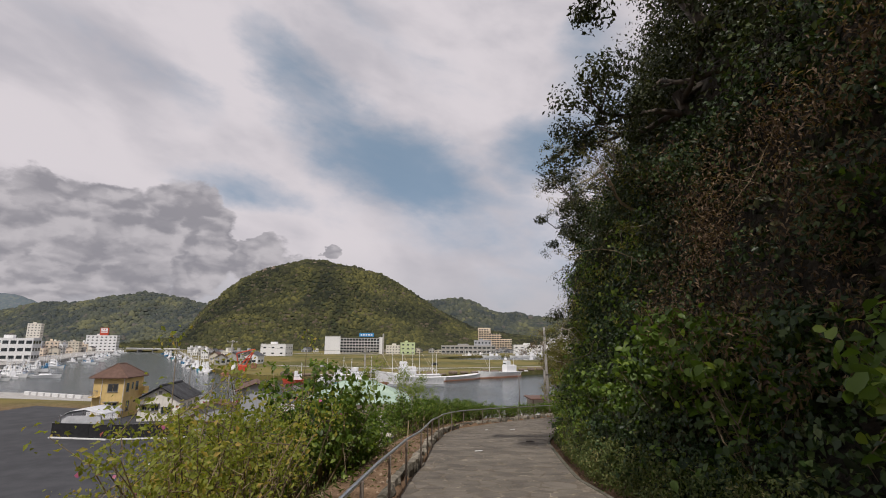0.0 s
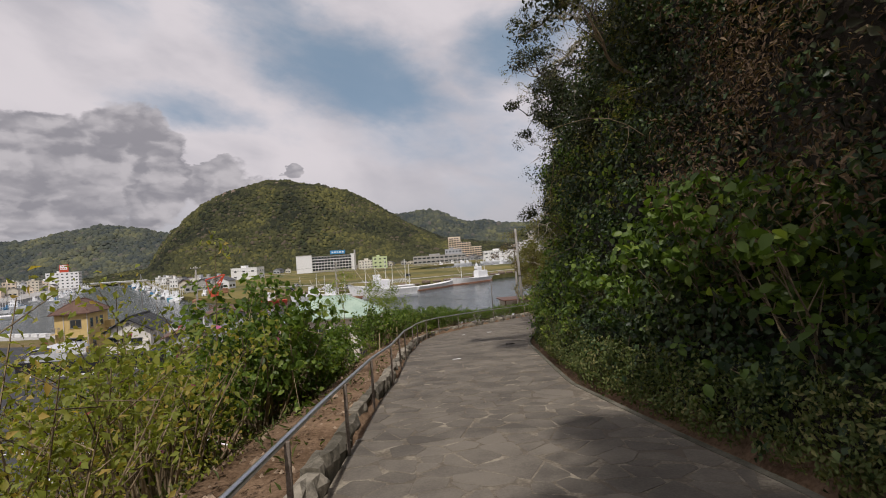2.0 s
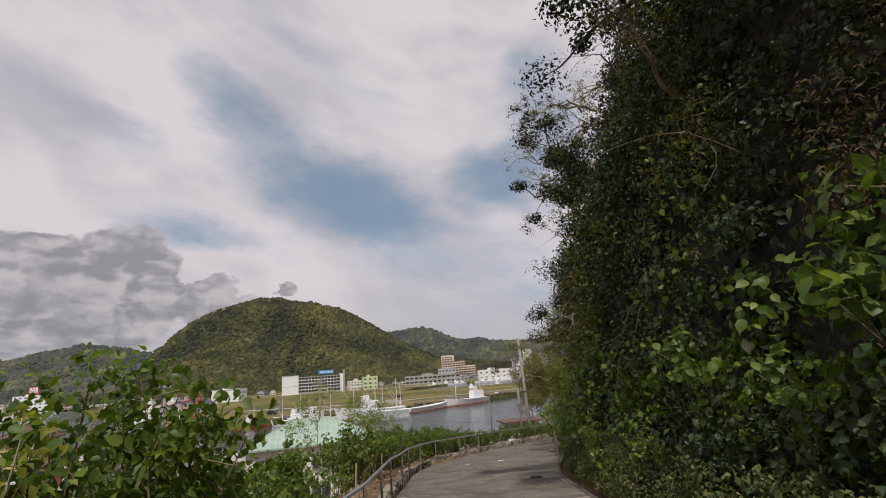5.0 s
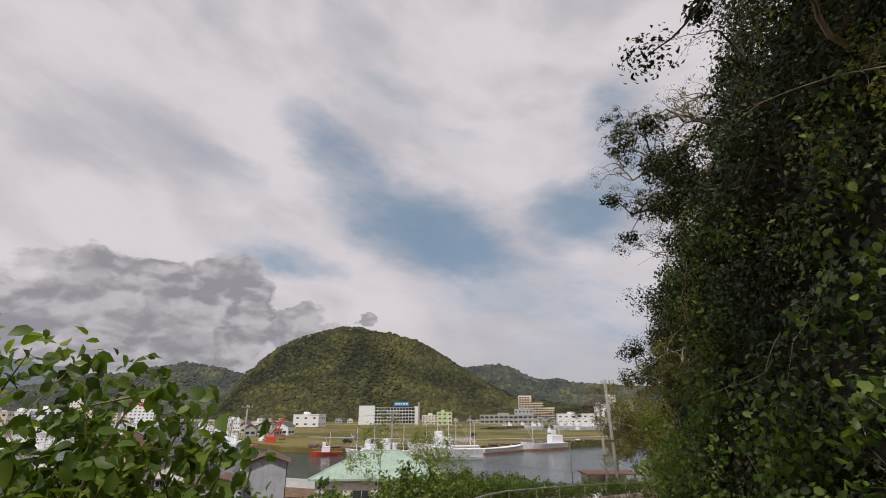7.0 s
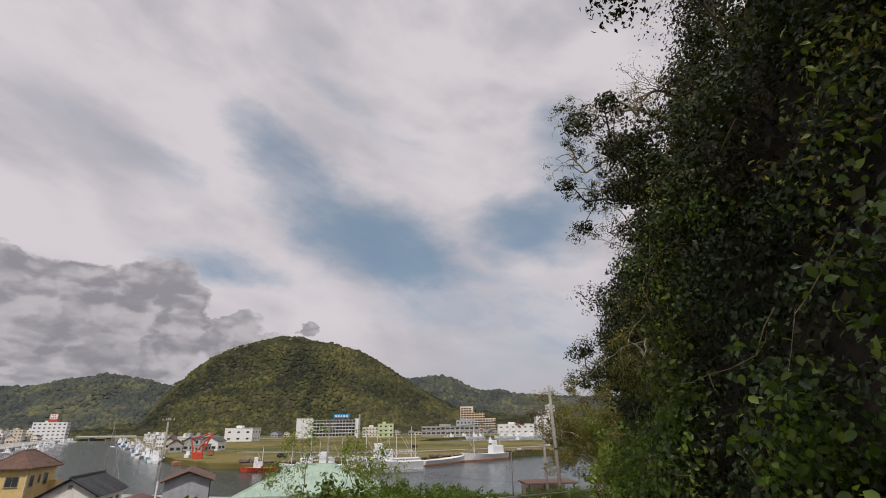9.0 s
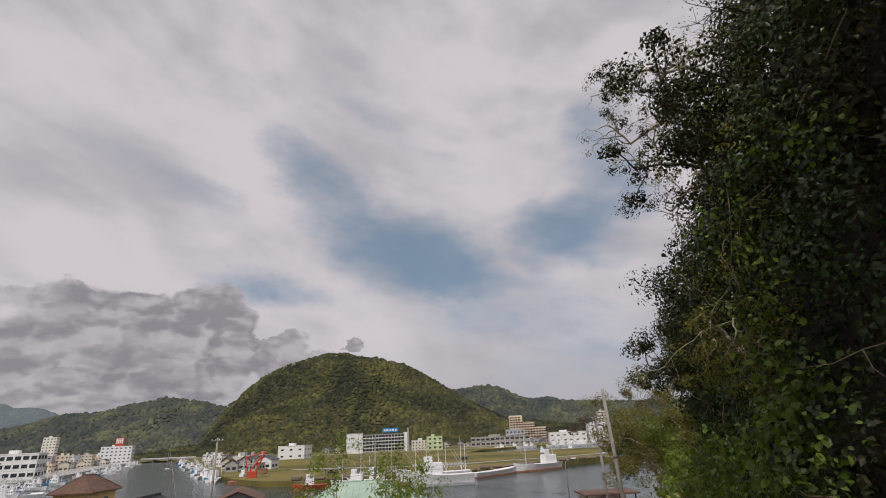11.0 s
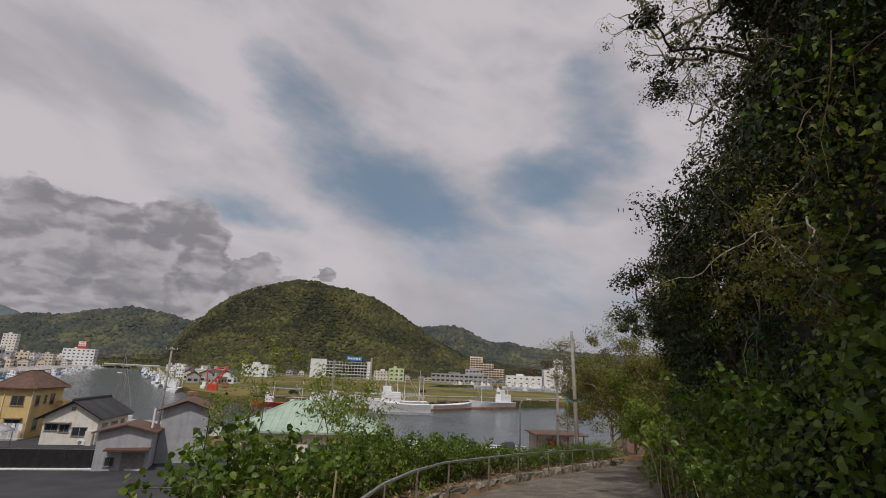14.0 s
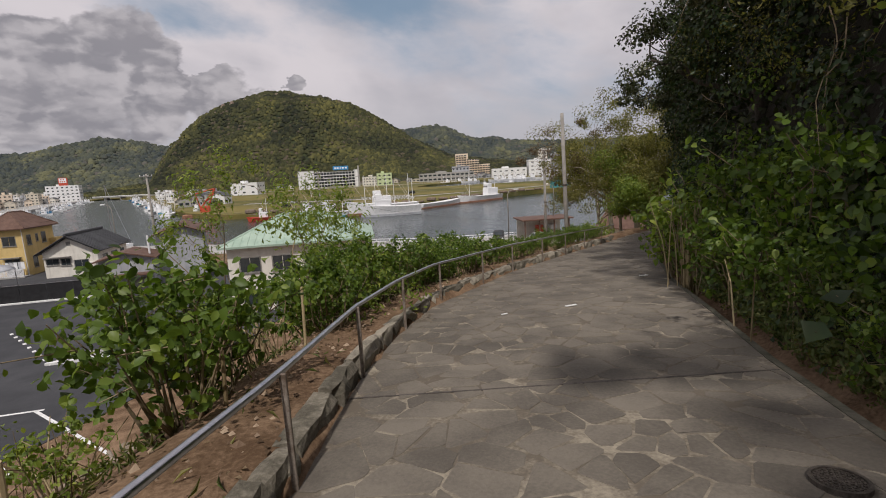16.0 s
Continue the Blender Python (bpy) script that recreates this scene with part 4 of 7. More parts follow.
solid("laundry_pole", Geo().tube([(2.1, -0.75, 1.92), (4.6, -0.75, 1.92)], 0.02, 6).tube([(2.1, -0.75, 0.15), (2.1, -0.75, 1.95)], 0.025, 6).tube([(4.6, -0.75, 0.15), (4.6, -0.75, 1.95)], 0.025, 6), M_STEEL, "thin steel laundry pole on two stands", "laundry pole", place=Matrix.Translation((-54.6, 60.7, LOT_Z)) @ pose(0, 0, 0, 0, 0, 9))

# white house with dark tiled gable roof
W, D = 5.7, 8.6
m2 = Matrix.Translation((-45.9, 58.3, LOT_Z)) @ pose(0, 0, 0, 0, 0, 12)
h2 = thing("white_house", "cream single-storey house with dark grey tiled gable roof", "house", m2)
g = Geo().loft([[(x, y, z) for x, z in ((0, -0.3), (W, -0.3), (W, 3.1), (W / 2, 4.75), (0, 3.1))] for y in (0, D)])
part("wall", g, M_WHITE, h2)
roof2 = part("roof", gable_prism(W, D, 3.25, 4.95, 0.5), M_DARKROOF, h2)
for i in range(22):
    yy = -0.45 + i * (D + 0.9) / 21
    part("tile_course", Geo().tube([(-0.5, yy, 3.0), (W / 2, yy, 4.98)], 0.055, 5), M_DARKROOF, roof2)
    part("tile_course", Geo().tube([(W + 0.5, yy, 3.0), (W / 2, yy, 4.98)], 0.055, 5), M_DARKROOF, roof2)
part("ridge", Geo().box(W / 2 - 0.16, -0.6, 4.9, W / 2 + 0.16, D + 0.6, 5.25, 0.06), M_DARKROOF, roof2)
for x0, x1, z0, z1 in ((-0.55, W / 2, 2.92, 4.9), (W + 0.55, W / 2, 2.92, 4.9)):
    part("bargeboard", Geo().tube([(x0, -0.52, z0), (x1, -0.52, z1)], 0.09, 4), M_BLACK, h2)
window(h2, 1.35, 0.75, FRONT(0.25, 1.55))
window(h2, 1.05, 0.85, FRONT(1.75, 1.4))
window(h2, 1.6, 1.0, FRONT(3.1, 1.0))
part("canopy", Geo().box(0.1, -0.45, 2.4, 2.9, -0.003, 2.5), M_FRAME, h2)
part("gable_vent", Geo().box(W / 2 - 0.25, -0.03, 3.75, W / 2 + 0.2, 0.0, 4.25), M_FRAME, h2)
part("pipe_cover", Geo().box(4.7, -0.4, -0.1, 5.5, -0.003, 1.65, 0.03), M_WHITE, h2)
window(h2, 1.4, 1.2, side(W, 1.2, 1.1))
window(h2, 1.8, 1.3, side(W, 3.6, 1.0))
window(h2, 1.2, 1.2, side(W, 6.4, 1.1))
ac = thing("air_conditioner", "white outdoor air conditioner unit beside a house wall", "air conditioner", m2 @ Matrix.Translation((4.1, -0.5, 0)))
part("case", Geo().box(0, 0, 0.08, 0.8, 0.32, 0.65, 0.02), M_PLAINWHITE, ac)
part("grille", Geo().tube([(0.3, -0.012, 0.36), (0.3, 0.01, 0.36)], 0.22, 16), M_FRAME, ac)
part("foot", Geo().box(0.05, 0.02, 0, 0.13, 0.3, 0.08), M_BLACK, ac)
part("foot", Geo().box(0.65, 0.02, 0, 0.73, 0.3, 0.08), M_BLACK, ac)

# grey houses with brown roofs
m3 = Matrix.Translation((-28.1, 50.7, LOT_Z - 0.75)) @ pose(0, 0, 0, 0, 0, 22)
W, D = 4.3, 6.5
h3 = thing("grey_house", "grey two-storey clapboard house with brown gable roof", "house", m3)
part("wall", Geo().loft([[(x, y, z) for x, z in ((0, -0.3), (W, -0.3), (W, 5.9), (W / 2, 6.65), (0, 5.9))] for y in (0, D)]), M_GREYWALL, h3)
part("roof", gable_prism(W, D, 6.05, 6.9, 0.5), M_BROWNROOF, h3)
part("bargeboard", Geo().tube([(-0.5, -0.52, 5.8), (W / 2, -0.52, 6.82)], 0.07, 4), M_BROWNROOF, h3)
part("bargeboard", Geo().tube([(W + 0.5, -0.52, 5.8), (W / 2, -0.52, 6.82)], 0.07, 4), M_BROWNROOF, h3)
part("downpipe", Geo().tube([(W + 0.06, -0.06, 0), (W + 0.06, -0.06, 5.8)], 0.05, 6), M_BLACK, h3)
window(h3, 1.2, 1.0, side(W, 1.2, 4.6))
m4 = Matrix.Translation((-31.2, 46.2, LOT_Z - 0.9)) @ pose(0, 0, 0, 0, 0, 20)
W, D = 4.4, 4.0
h4 = thing("grey_annex", "lower grey annex with brown roof and vent pipe", "house", m4)
part("wall", Geo().loft([[(x, y, z) for x, z in ((0, -0.3), (W, -0.3), (W, 4.3), (W / 2, 4.85), (0, 4.3))] for y in (0, D)]), M_GREYWALL, h4)
part("roof", gable_prism(W, D, 4.4, 5.0, 0.45), M_BROWNROOF, h4)
part("porch_roof", Geo().box(0.9, -1.2, 2.75, 4.5, -0.003, 2.9), M_BROWNROOF, h4)
part("garage_door", Geo().box(2.2, -0.05, 0.0, 4.1, -0.003, 2.4), M_FRAME, h4)
window(h4, 0.8, 0.8, FRONT(0.9, 1.3))
part("vent_pipe", Geo().tube([(W - 0.3, 1.0, 4.5), (W - 0.3, 1.0, 6.3)], 0.09, 8), M_PLAINWHITE, h4)

# hall with pale green hipped roof
m5 = Matrix.Translation((-15.4, 37.3, LOT_Z - 0.6)) @ pose(0, 0, 0, 0, 0, 8)
W, D = 10.6, 8.2
h5 = thing("green_roof_hall", "white two-storey hall with pale green metal hipped roof", "house", m5)
part("wall", Geo().box(0, 0, -0.3, W, D, 5.75), M_WHITE, h5)
r5 = Geo()
a, b2, c, e2, ze, zr = -0.5, W + 0.5, -0.5, D + 0.5, 5.8, 7.75
r5.add([(a, c, ze), (b2, c, ze), (b2, e2, ze), (a, e2, ze), (3.6, D / 2, zr), (7.0, D / 2, zr), (a, c, ze - 0.15), (b2, c, ze - 0.15), (b2, e2, ze - 0.15), (a, e2, ze - 0.15)],
       [(0, 1, 5, 4), (1, 2, 5), (2, 3, 4, 5), (3, 0, 4), (0, 6, 7, 1), (1, 7, 8, 2), (2, 8, 9, 3), (3, 9, 6, 0), (6, 9, 8, 7)])
rf = part("roof", r5, M_GREENROOF, h5)
for i in range(1, 22):
    x = a + (b2 - a) * i / 22
    t = min(1.0, (x - a) / (3.6 - a), (b2 - x) / (b2 - 7.0))
    part("seam", Geo().tube([(x, c, ze + 0.01), (x, c + (D / 2 - c) * t, ze + (zr - ze) * t + 0.01)], 0.022, 4), M_GREENROOF, rf)
for p0, p1 in (((a, c, ze), (3.6, D / 2, zr)), ((b2, c, ze), (7.0, D / 2, zr)), ((3.6, D / 2, zr), (7.0, D / 2, zr))):
    part("ridge_cap", Geo().tube([p0, p1], 0.08, 6), M_GREENROOF, rf)
for x in (0.8, 3.2, 5.6, 8.0):
    window(h5, 1.6, 1.2, FRONT(x, 3.7))
    window(h5, 1.6, 1.4, FRONT(x, 1.0))

# red-roofed house beyond the bend
m6 = Matrix.Translation((24.5, 52, -0.6)) @ pose(0, 0, 0, 0, 0, 35)
h6 = thing("red_roof_house", "small house with weathered reddish brown gable roof", "house", m6)
part("wall", Geo().loft([[(x, y, z) for x, z in ((0, -0.3), (5, -0.3), (5, 4.6), (2.5, 6.4), (0, 4.6))] for y in (0, 7)]), M_WHITE, h6)
part("roof", gable_prism(5, 7, 4.7, 6.6, 0.5), M_BROWNROOF, h6)
window(h6, 1.6, 1.2, FRONT(1.6, 3.0))

# black fence round a covered boat, kerbs and lines of the lot
FZ = LOT_Z + 0.03
for label, x0, y0, x1, y1 in (("black panel fence on a white kerb facing the lot", -40.3, 45.0, -27.5, 47.6), ("black panel fence on a white kerb beside the covered boat", -40.6, 44.9, -48.2, 45.9)):
    ln = math.hypot(x1 - x0, y1 - y0)
    fence = thing("panel_fence", label, "fence", Matrix.Translation((x0, y0, FZ)) @ pose(0, 0, 0, 0, 0, math.degrees(math.atan2(y1 - y0, x1 - x0))), "panel fences")
    part("footing", Geo().box(0, -0.3, 0, ln, 0.3, 0.15, 0.02), M_LINE, fence)
    cnt = int(ln / 2)
    for i in range(cnt):
        part("panel", Geo().box(i * ln / cnt + 0.01, -0.03, 0.15, (i + 1) * ln / cnt - 0.02, 0.03, 1.7, 0.01), M_BLACK, fence)
    part("top_rail", Geo().box(0, -0.05, 1.7, ln, 0.05, 1.75), M_STEEL, fence)
mb = Matrix.Translation((-45.4, 46.6, FZ)) @ pose(0, 0, 0, 0, 0, 9) @ Matrix.Diagonal((0.78, 0.78, 0.95, 1))
shel = thing("boat_shelter", "silver tarpaulin shelter with arched top over a stored boat", "shelter", mb)
rg = []
for y in (0, 2.2, 4.4, 6.6):
    arc = [(x, y, 2.5 + 0.8 * math.cos(x / 3.1 * 1.5) + 0.06 * math.sin(y * 2 + x * 3)) for x in np.linspace(-3.1, 3.1, 13)]
    rg.append(arc + [(x, yy, z - 0.05) for x, yy, z in reversed(arc)])
part("cover", Geo().loft(rg), M_TARP, shel, smooth=True)
part("back_panel", Geo().box(-2.8, 0.3, 0.9, 2.8, 0.36, 2.55), M_TARP, shel)
for x in (-3.0, 3.0):
    for y in (0.1, 3.3, 6.5):
        part("post", Geo().tube([(x, y, 0), (x, y, 2.7)], 0.05, 8), M_STEEL, shel)


def stripe(x0, y0, x1, y1, w=0.15):
    d = Vector((x1 - x0, y1 - y0, 0))
    n = Vector((-d.y, d.x, 0)).normalized() * w / 2
    a, b2 = Vector((x0, y0, FZ)), Vector((x1, y1, FZ))
    g = Geo().loft([[a - n, b2 - n, b2 + n, a + n], [q + Vector((0, 0, 0.006)) for q in (a - n, b2 - n, b2 + n, a + n)]])
    return solid("parking_line", g, M_LINE, "worn white painted parking line on asphalt", "road marking", "structure")


stripe(-38, 18.5, -18.3, 22.6)
for i in range(7):
    x = -36 + i * 2.9
    stripe(x, 18.9 + i * 0.6, x + 6.0, 18.9 + i * 0.6 - 6.5 + 0.4 * i)
for i in range(9):
    solid("reflector_block", Geo().box(-0.2, -0.1, 0, 0.2, 0.1, 0.05, 0.015), M_LINE, "small white marker block on the asphalt", "marker", group="marker blocks on the lot",
          place=Matrix.Translation((-30.6 + i * 1.0, 35.4 - i * 0.85, FZ)) @ pose(0, 0, 0, 0, 0, -45))
for i in range(8):
    solid("concrete_barrier", Geo().box(-0.9, -0.25, 0, 0.9, 0.25, 0.75, 0.05), M_LINE, "white painted concrete barrier block on the quay", "barrier", group="barrier blocks on the quay",
          place=Matrix.Translation((-92 + i * 2.3, 92.5 - i * 0.9, LOT_Z)) @ pose(0, 0, 0, 0, 0, -20))
kb = solid("lot_kerb", Geo().loft([[(-22.8, 28.4, FZ), (-17.5, 29.4, FZ), (-17.5, 29.7, FZ), (-22.8, 28.7, FZ)], [(-22.8, 28.4, FZ + 0.15), (-17.5, 29.4, FZ + 0.15), (-17.5, 29.7, FZ + 0.15), (-22.8, 28.7, FZ + 0.15)]]), M_LINE, "white concrete kerb at the lot edge", "kerb", "structure")
slab("lot_apron", [(-22.7, 28.8), (-18.0, 29.7), (-18.2, 31.2), (-22.9, 30.4)], LOT_Z - 0.1, LOT_Z + 0.06, M_CONC, "pale concrete apron beside the lot", "paving")

# carport and car by the quay
mc = Matrix.Translation((12.4, 63.5, LOT_Z)) @ pose(0, 0, 0, 0, 0, 4)
cp = thing("carport", "low brown carport shed with flat roof by the quay", "carport", mc)
part("roof", Geo().box(-0.4, -0.4, 2.85, 6.6, 4.4, 3.05, 0.03), M_BROWNROOF, cp)
part("back_wall", Geo().box(0, 3.9, -0.1, 6.2, 4.0, 2.85), M_WHITE, cp)
for x in (0.1, 2.1, 4.1, 6.1):
    part("post", Geo().box(x - 0.07, 0.0, -0.1, x + 0.07, 0.14, 2.85), M_BROWNROOF, cp)
for k, (x, c2) in enumerate(((2.5, M_RED), (4.4, M_TEAL))):
    solid("vending_machine", Geo().box(x, 2.9, 0, x + 1.0, 3.6, 1.85, 0.05).box(x + 0.1, 2.87, 0.9, x + 0.9, 2.9, 1.7), M_PLAINWHITE if k else c2, "upright vending machine standing under a carport", "vending machine", place=mc)


def small_car(place, paint, label):
    c = thing("car", label, "car", place)
    prof = [(0.0, 0.35), (0.0, 0.75), (0.12, 0.92), (0.75, 1.0), (1.25, 1.46), (2.7, 1.5), (3.25, 1.05), (3.38, 0.8), (3.38, 0.35)]
    g = Geo()
    g.loft([[(x, s, z) for x, z in prof] for s in (-0.7, 0.7)])
    body = Geo().loft([[(x, s * (0.72 if z < 1.02 else 0.6), z) for x, z in prof] for s in (-1.0, -0.35, 0.35, 1.0)])
    part("body", body, paint, c, smooth=False)
    part("windscreen", Geo().quad((0.8, -0.52, 1.045), (1.22, -0.5, 1.44), (1.22, 0.5, 1.44), (0.8, 0.52, 1.045)), M_GLASS, c)
    for s in (-1, 1):
        for x0, x1 in ((1.15, 1.85), (1.95, 2.75)):
            part("side_window", Geo().box(x0, s * 0.70 - 0.02, 1.0, x1, s * 0.70 + 0.02, 1.38, 0.02), M_GLASS, c)
        for x in (0.65, 2.75):
            wh = part("wheel", Geo().tube([(x, s * 0.58, 0.28), (x, s * 0.74, 0.28)], 0.28, 16), M_RUBBER, c)
            part("rim", Geo().tube([(x, s * 0.735, 0.28), (x, s * 0.755, 0.28)], 0.17, 12), M_STEEL, wh)
        part("headlight", Geo().box(-0.02, s * 0.55 - 0.12, 0.62, 0.1, s * 0.55 + 0.12, 0.78, 0.02), M_PLAINWHITE, c)
    return c


small_car(Matrix.Translation((12.2, 61.0, LOT_Z)) @ pose(0, 0, 0, 0, 0, 25), M_PLAINWHITE, "small white hatchback car parked on the quay road")
small_car(Matrix.Translation((9.0, 64.2, LOT_Z)) @ pose(0, 0, 0, 0, 0, 80), M_BLACK, "dark small car parked beside the carport")
gr = thing("guardrail", "white steel guardrail along the quay road", "guardrail")
for i in range(20):
    x = -22 + i * 2.0
    yq = float(np.interp(x, [-60, 0, 30], [86.2, 68.2, 69.8]))
    part("post", Geo().tube([(x, yq, LOT_Z), (x, yq, LOT_Z + 0.8)], 0.06, 6), M_PLAINWHITE, gr)
for dz in (0.45, 0.75):
    part("beam", Geo().tube([(x, float(np.interp(x, [-60, 0, 30], [86.2, 68.2, 69.8])), LOT_Z + dz) for x in np.arange(-22, 17, 2.0)], 0.05, 6), M_PLAINWHITE, gr)


# ---- harbour: boats ----
def hull(L, B, H, bow=0.9):
    g, rings = Geo(), []
    for i in range(9):
        t = i / 8
        w = B / 2 * (0.86 + 0.14 * math.sin(min(1, t * 1.6) * math.pi / 2)) * (1 if t < 0.55 else max(0.04, 1 - ((t - 0.55) / 0.45) ** 2))
        sh = H * (0.78 + 0.12 * (1 - t) ** 2 + bow * 0.55 * t ** 2.4)
        x = L * t + (0.12 * L * 0.5 if i == 8 else 0) * 0.3
        rings.append([(x - (0.06 * L if i == 8 else 0), -w * 0.55, -0.3), (x, -w, sh), (x, -w * 0.93, sh), (x, 0, sh - 0.12), (x, w * 0.93, sh), (x, w, sh), (x - (0.06 * L if i == 8 else 0), w * 0.55, -0.3)])
    return g.loft(rings)


def band(L, B, H, z0, z1, out=0.02):
    rings = []
    for i in range(9):
        t = i / 8
        w = (B / 2 * (0.86 + 0.14 * math.sin(min(1, t * 1.6) * math.pi / 2)) * (1 if t < 0.55 else max(0.04, 1 - ((t - 0.55) / 0.45) ** 2))) * 0.82 + out
        x = L * t
        rings.append([(x, -w, z0), (x, -w - 0.05, z1), (x, w + 0.05, z1), (x, w, z0)])
    return Geo().loft(rings)


def fishing_boat(place, L, B, H, paint, label, cabin=0.35, masts=2, red=None, lamps=False, deckhouse=True, group="fishing boats"):
    b2 = thing("fishing_boat", label, "boat", place, group)
    part("hull", hull(L, B, H), paint, b2)
    if red:
        part("waterline_band", band(L, B, H, -0.2, H * 0.22), red, b2)
    dz = H * 0.8
    if deckhouse:
        x0, x1 = L * (cabin - 0.12), L * (cabin + 0.14)
        hh = 0.9 + 0.085 * L
        cb = part("cabin", Geo().box(x0, -B * 0.28, dz, x1, B * 0.28, dz + hh, 0.12), M_PLAINWHITE, b2)
        part("wheelhouse", Geo().box(x1 - 0.12 * L, -B * 0.22, dz + hh, x1 - 0.01 * L, B * 0.22, dz + hh + 0.8 + 0.04 * L, 0.1), M_PLAINWHITE, cb)
        for k in range(3):
            y = -B * 0.17 + k * B * 0.12
            part("window", Geo().box(x1 - 0.01 * L, y, dz + hh + 0.35, x1 - 0.01 * L + 0.03, y + B * 0.09, dz + hh + 0.8), M_GLASS, cb)
            part("window", Geo().box(x0 + (0.3 + k) * (x1 - x0) / 3.6, -B * 0.28 - 0.02, dz + hh * 0.5, x0 + (0.75 + k) * (x1 - x0) / 3.6, -B * 0.28, dz + hh * 0.8), M_GLASS, cb)
    for k in range(masts):
        x = L * (0.12 + 0.62 * k / max(1, masts - 1)) if masts > 1 else L * 0.4
        h = 3.0 + 0.28 * L
        ms = part("mast", Geo().tube([(x, 0, dz - 0.2), (x, 0, dz + h)], [0.1, 0.05], 6), M_PLAINWHITE, b2)
        part("yard", Geo().tube([(x, -B * 0.3, dz + h * 0.8), (x, B * 0.3, dz + h * 0.8)], 0.04, 5), M_PLAINWHITE, ms)
        part("stay", Geo().tube([(x, 0, dz + h), (L * 0.95, 0, H * 1.25)], 0.02, 4), M_DARKWIRE, ms)
        part("boom", Geo().tube([(x, 0, dz + 1.2), (x + L * 0.16, 0, dz + h * 0.75)], 0.05, 5), M_BEIGE, ms)
    if lamps:
        for s in (-1, 1):
            part("lamp_rail", Geo().tube([(L * 0.1, s * B * 0.4, dz + 2.4), (L * 0.8, s * B * 0.36, dz + 2.4)], 0.04, 5), M_STEEL, b2)
            for i in range(14):
                x = L * (0.12 + 0.05 * i)
                part("fishing_lamp", Geo().tube([(x, s * B * 0.4, dz + 2.0), (x, s * B * 0.4, dz + 2.2), (x, s * B * 0.4, dz + 2.35)], [0.08, 0.12, 0.05], 6), M_PLAINWHITE, b2)
    part("deck_rail", Geo().tube([(L * 0.62, -B * 0.4, H * 1.15 + 0.6), (L * 0.97, -B * 0.05, H * 1.3 + 0.6)], 0.03, 4), M_STEEL, b2)
    return b2


def on_water(x, y, turn):
    return Matrix.Translation((x, y, 0)) @ pose(0, 0, 0, 0, 0, turn)


fishing_boat(on_water(-2.6, 139.0, 190), 17, 5.0, 3.0, M_WHITEPAINT, "large white fishing ship with masts and lamp racks", 0.62, 3, M_GREYWALL, True)
fishing_boat(on_water(-3.5, 146, 190), 21, 5.6, 3.4, M_WHITEPAINT, "white patrol ship with tall superstructure and lamp racks", 0.5, 3, M_RUST, True)
fishing_boat(on_water(-24, 144, 172), 15, 3.8, 1.8, M_WHITEPAINT, "white fishing boat with teal trim at the spit", 0.4, 2, M_TEAL, True)
fishing_boat(on_water(-31, 146, 176), 13, 3.4, 1.6, M_WHITEPAINT, "small white fishing boat beside the spit", 0.4, 2, None)
fishing_boat(on_water(-3, 156, 46), 21, 4.2, 1.7, M_WHITEPAINT, "long low white barge hull with rust stains and no cabin", 0.4, 0, M_RUST, deckhouse=False)
fishing_boat(on_water(27, 184, 221), 22, 4.6, 2.3, M_WHITEPAINT, "long white fishing boat with rust streaks and mast", 0.22, 2, M_RUST)
fishing_boat(on_water(-45.5, 148, 196), 9.5, 3.0, 1.1, M_RED, "red-hulled work boat with a white cabin", 0.5, 1, None)
fishing_boat(on_water(-92, 190, 100), 10, 3.0, 1.2, M_GREEN, "green and white work boat by the wharf", 0.4, 1, None)

brng = np.random.default_rng(5)
for i in range(52):
    t = brng.random() ** 1.5
    sx, sy = np.interp(t, [0, 0.15, 0.35, 0.7, 1], [-154, -184, -230, -333, -435]), np.interp(t, [0, 0.15, 0.35, 0.7, 1], [150, 186, 282, 455, 620])
    off = brng.choice([-1.5, 1.5, 5.0]) if t < 0.5 else 2
    col = [M_WHITEPAINT, M_WHITEPAINT, M_PLAINWHITE, M_WHITEPAINT, M_BLUE, M_TEAL][int(brng.integers(6))]
    fishing_boat(on_water(sx + off + brng.uniform(-2, 2), sy + brng.uniform(-4, 4), brng.uniform(-35, 25) + brng.choice([0, 180])), brng.uniform(6, 11.5), 2.4, brng.uniform(0.8, 1.2), col, "moored fishing boat at the town quay", 0.4, int(brng.integers(1, 3)), group="boats at the town quay")
for i in range(24):
    t = i / 23
    fishing_boat(on_water(np.interp(t, [0, 0.4, 1], [-98, -142, -318]) - brng.uniform(2, 7), np.interp(t, [0, 0.4, 1], [186, 256, 530]), brng.uniform(50, 120)), brng.uniform(7, 12), 2.8, 1.2, [M_WHITEPAINT, M_WHITEPAINT, M_TEAL, M_BLUE][i % 4], "moored fishing boat along the channel", 0.4, 1 + i % 2, group="boats along the channel")
for i in range(22):
    fishing_boat(on_water(brng.uniform(10, 190), brng.uniform(430, 500) + 0.0, brng.uniform(150, 210)), brng.uniform(9, 18), 3.4, 1.8, M_WHITEPAINT, "white fishing boat at the far fish quay", 0.4, 2, group="boats at the fish quay")
for i in range(6):
    fishing_boat(on_water(40 + i * 22 + brng.uniform(-6, 6), 352 + i * 11, brng.uniform(0, 360)), brng.uniform(7, 10), 2.6, 1.2, M_WHITEPAINT, "white boat moored in the inner basin", 0.4, 1, group="boats in the basin")


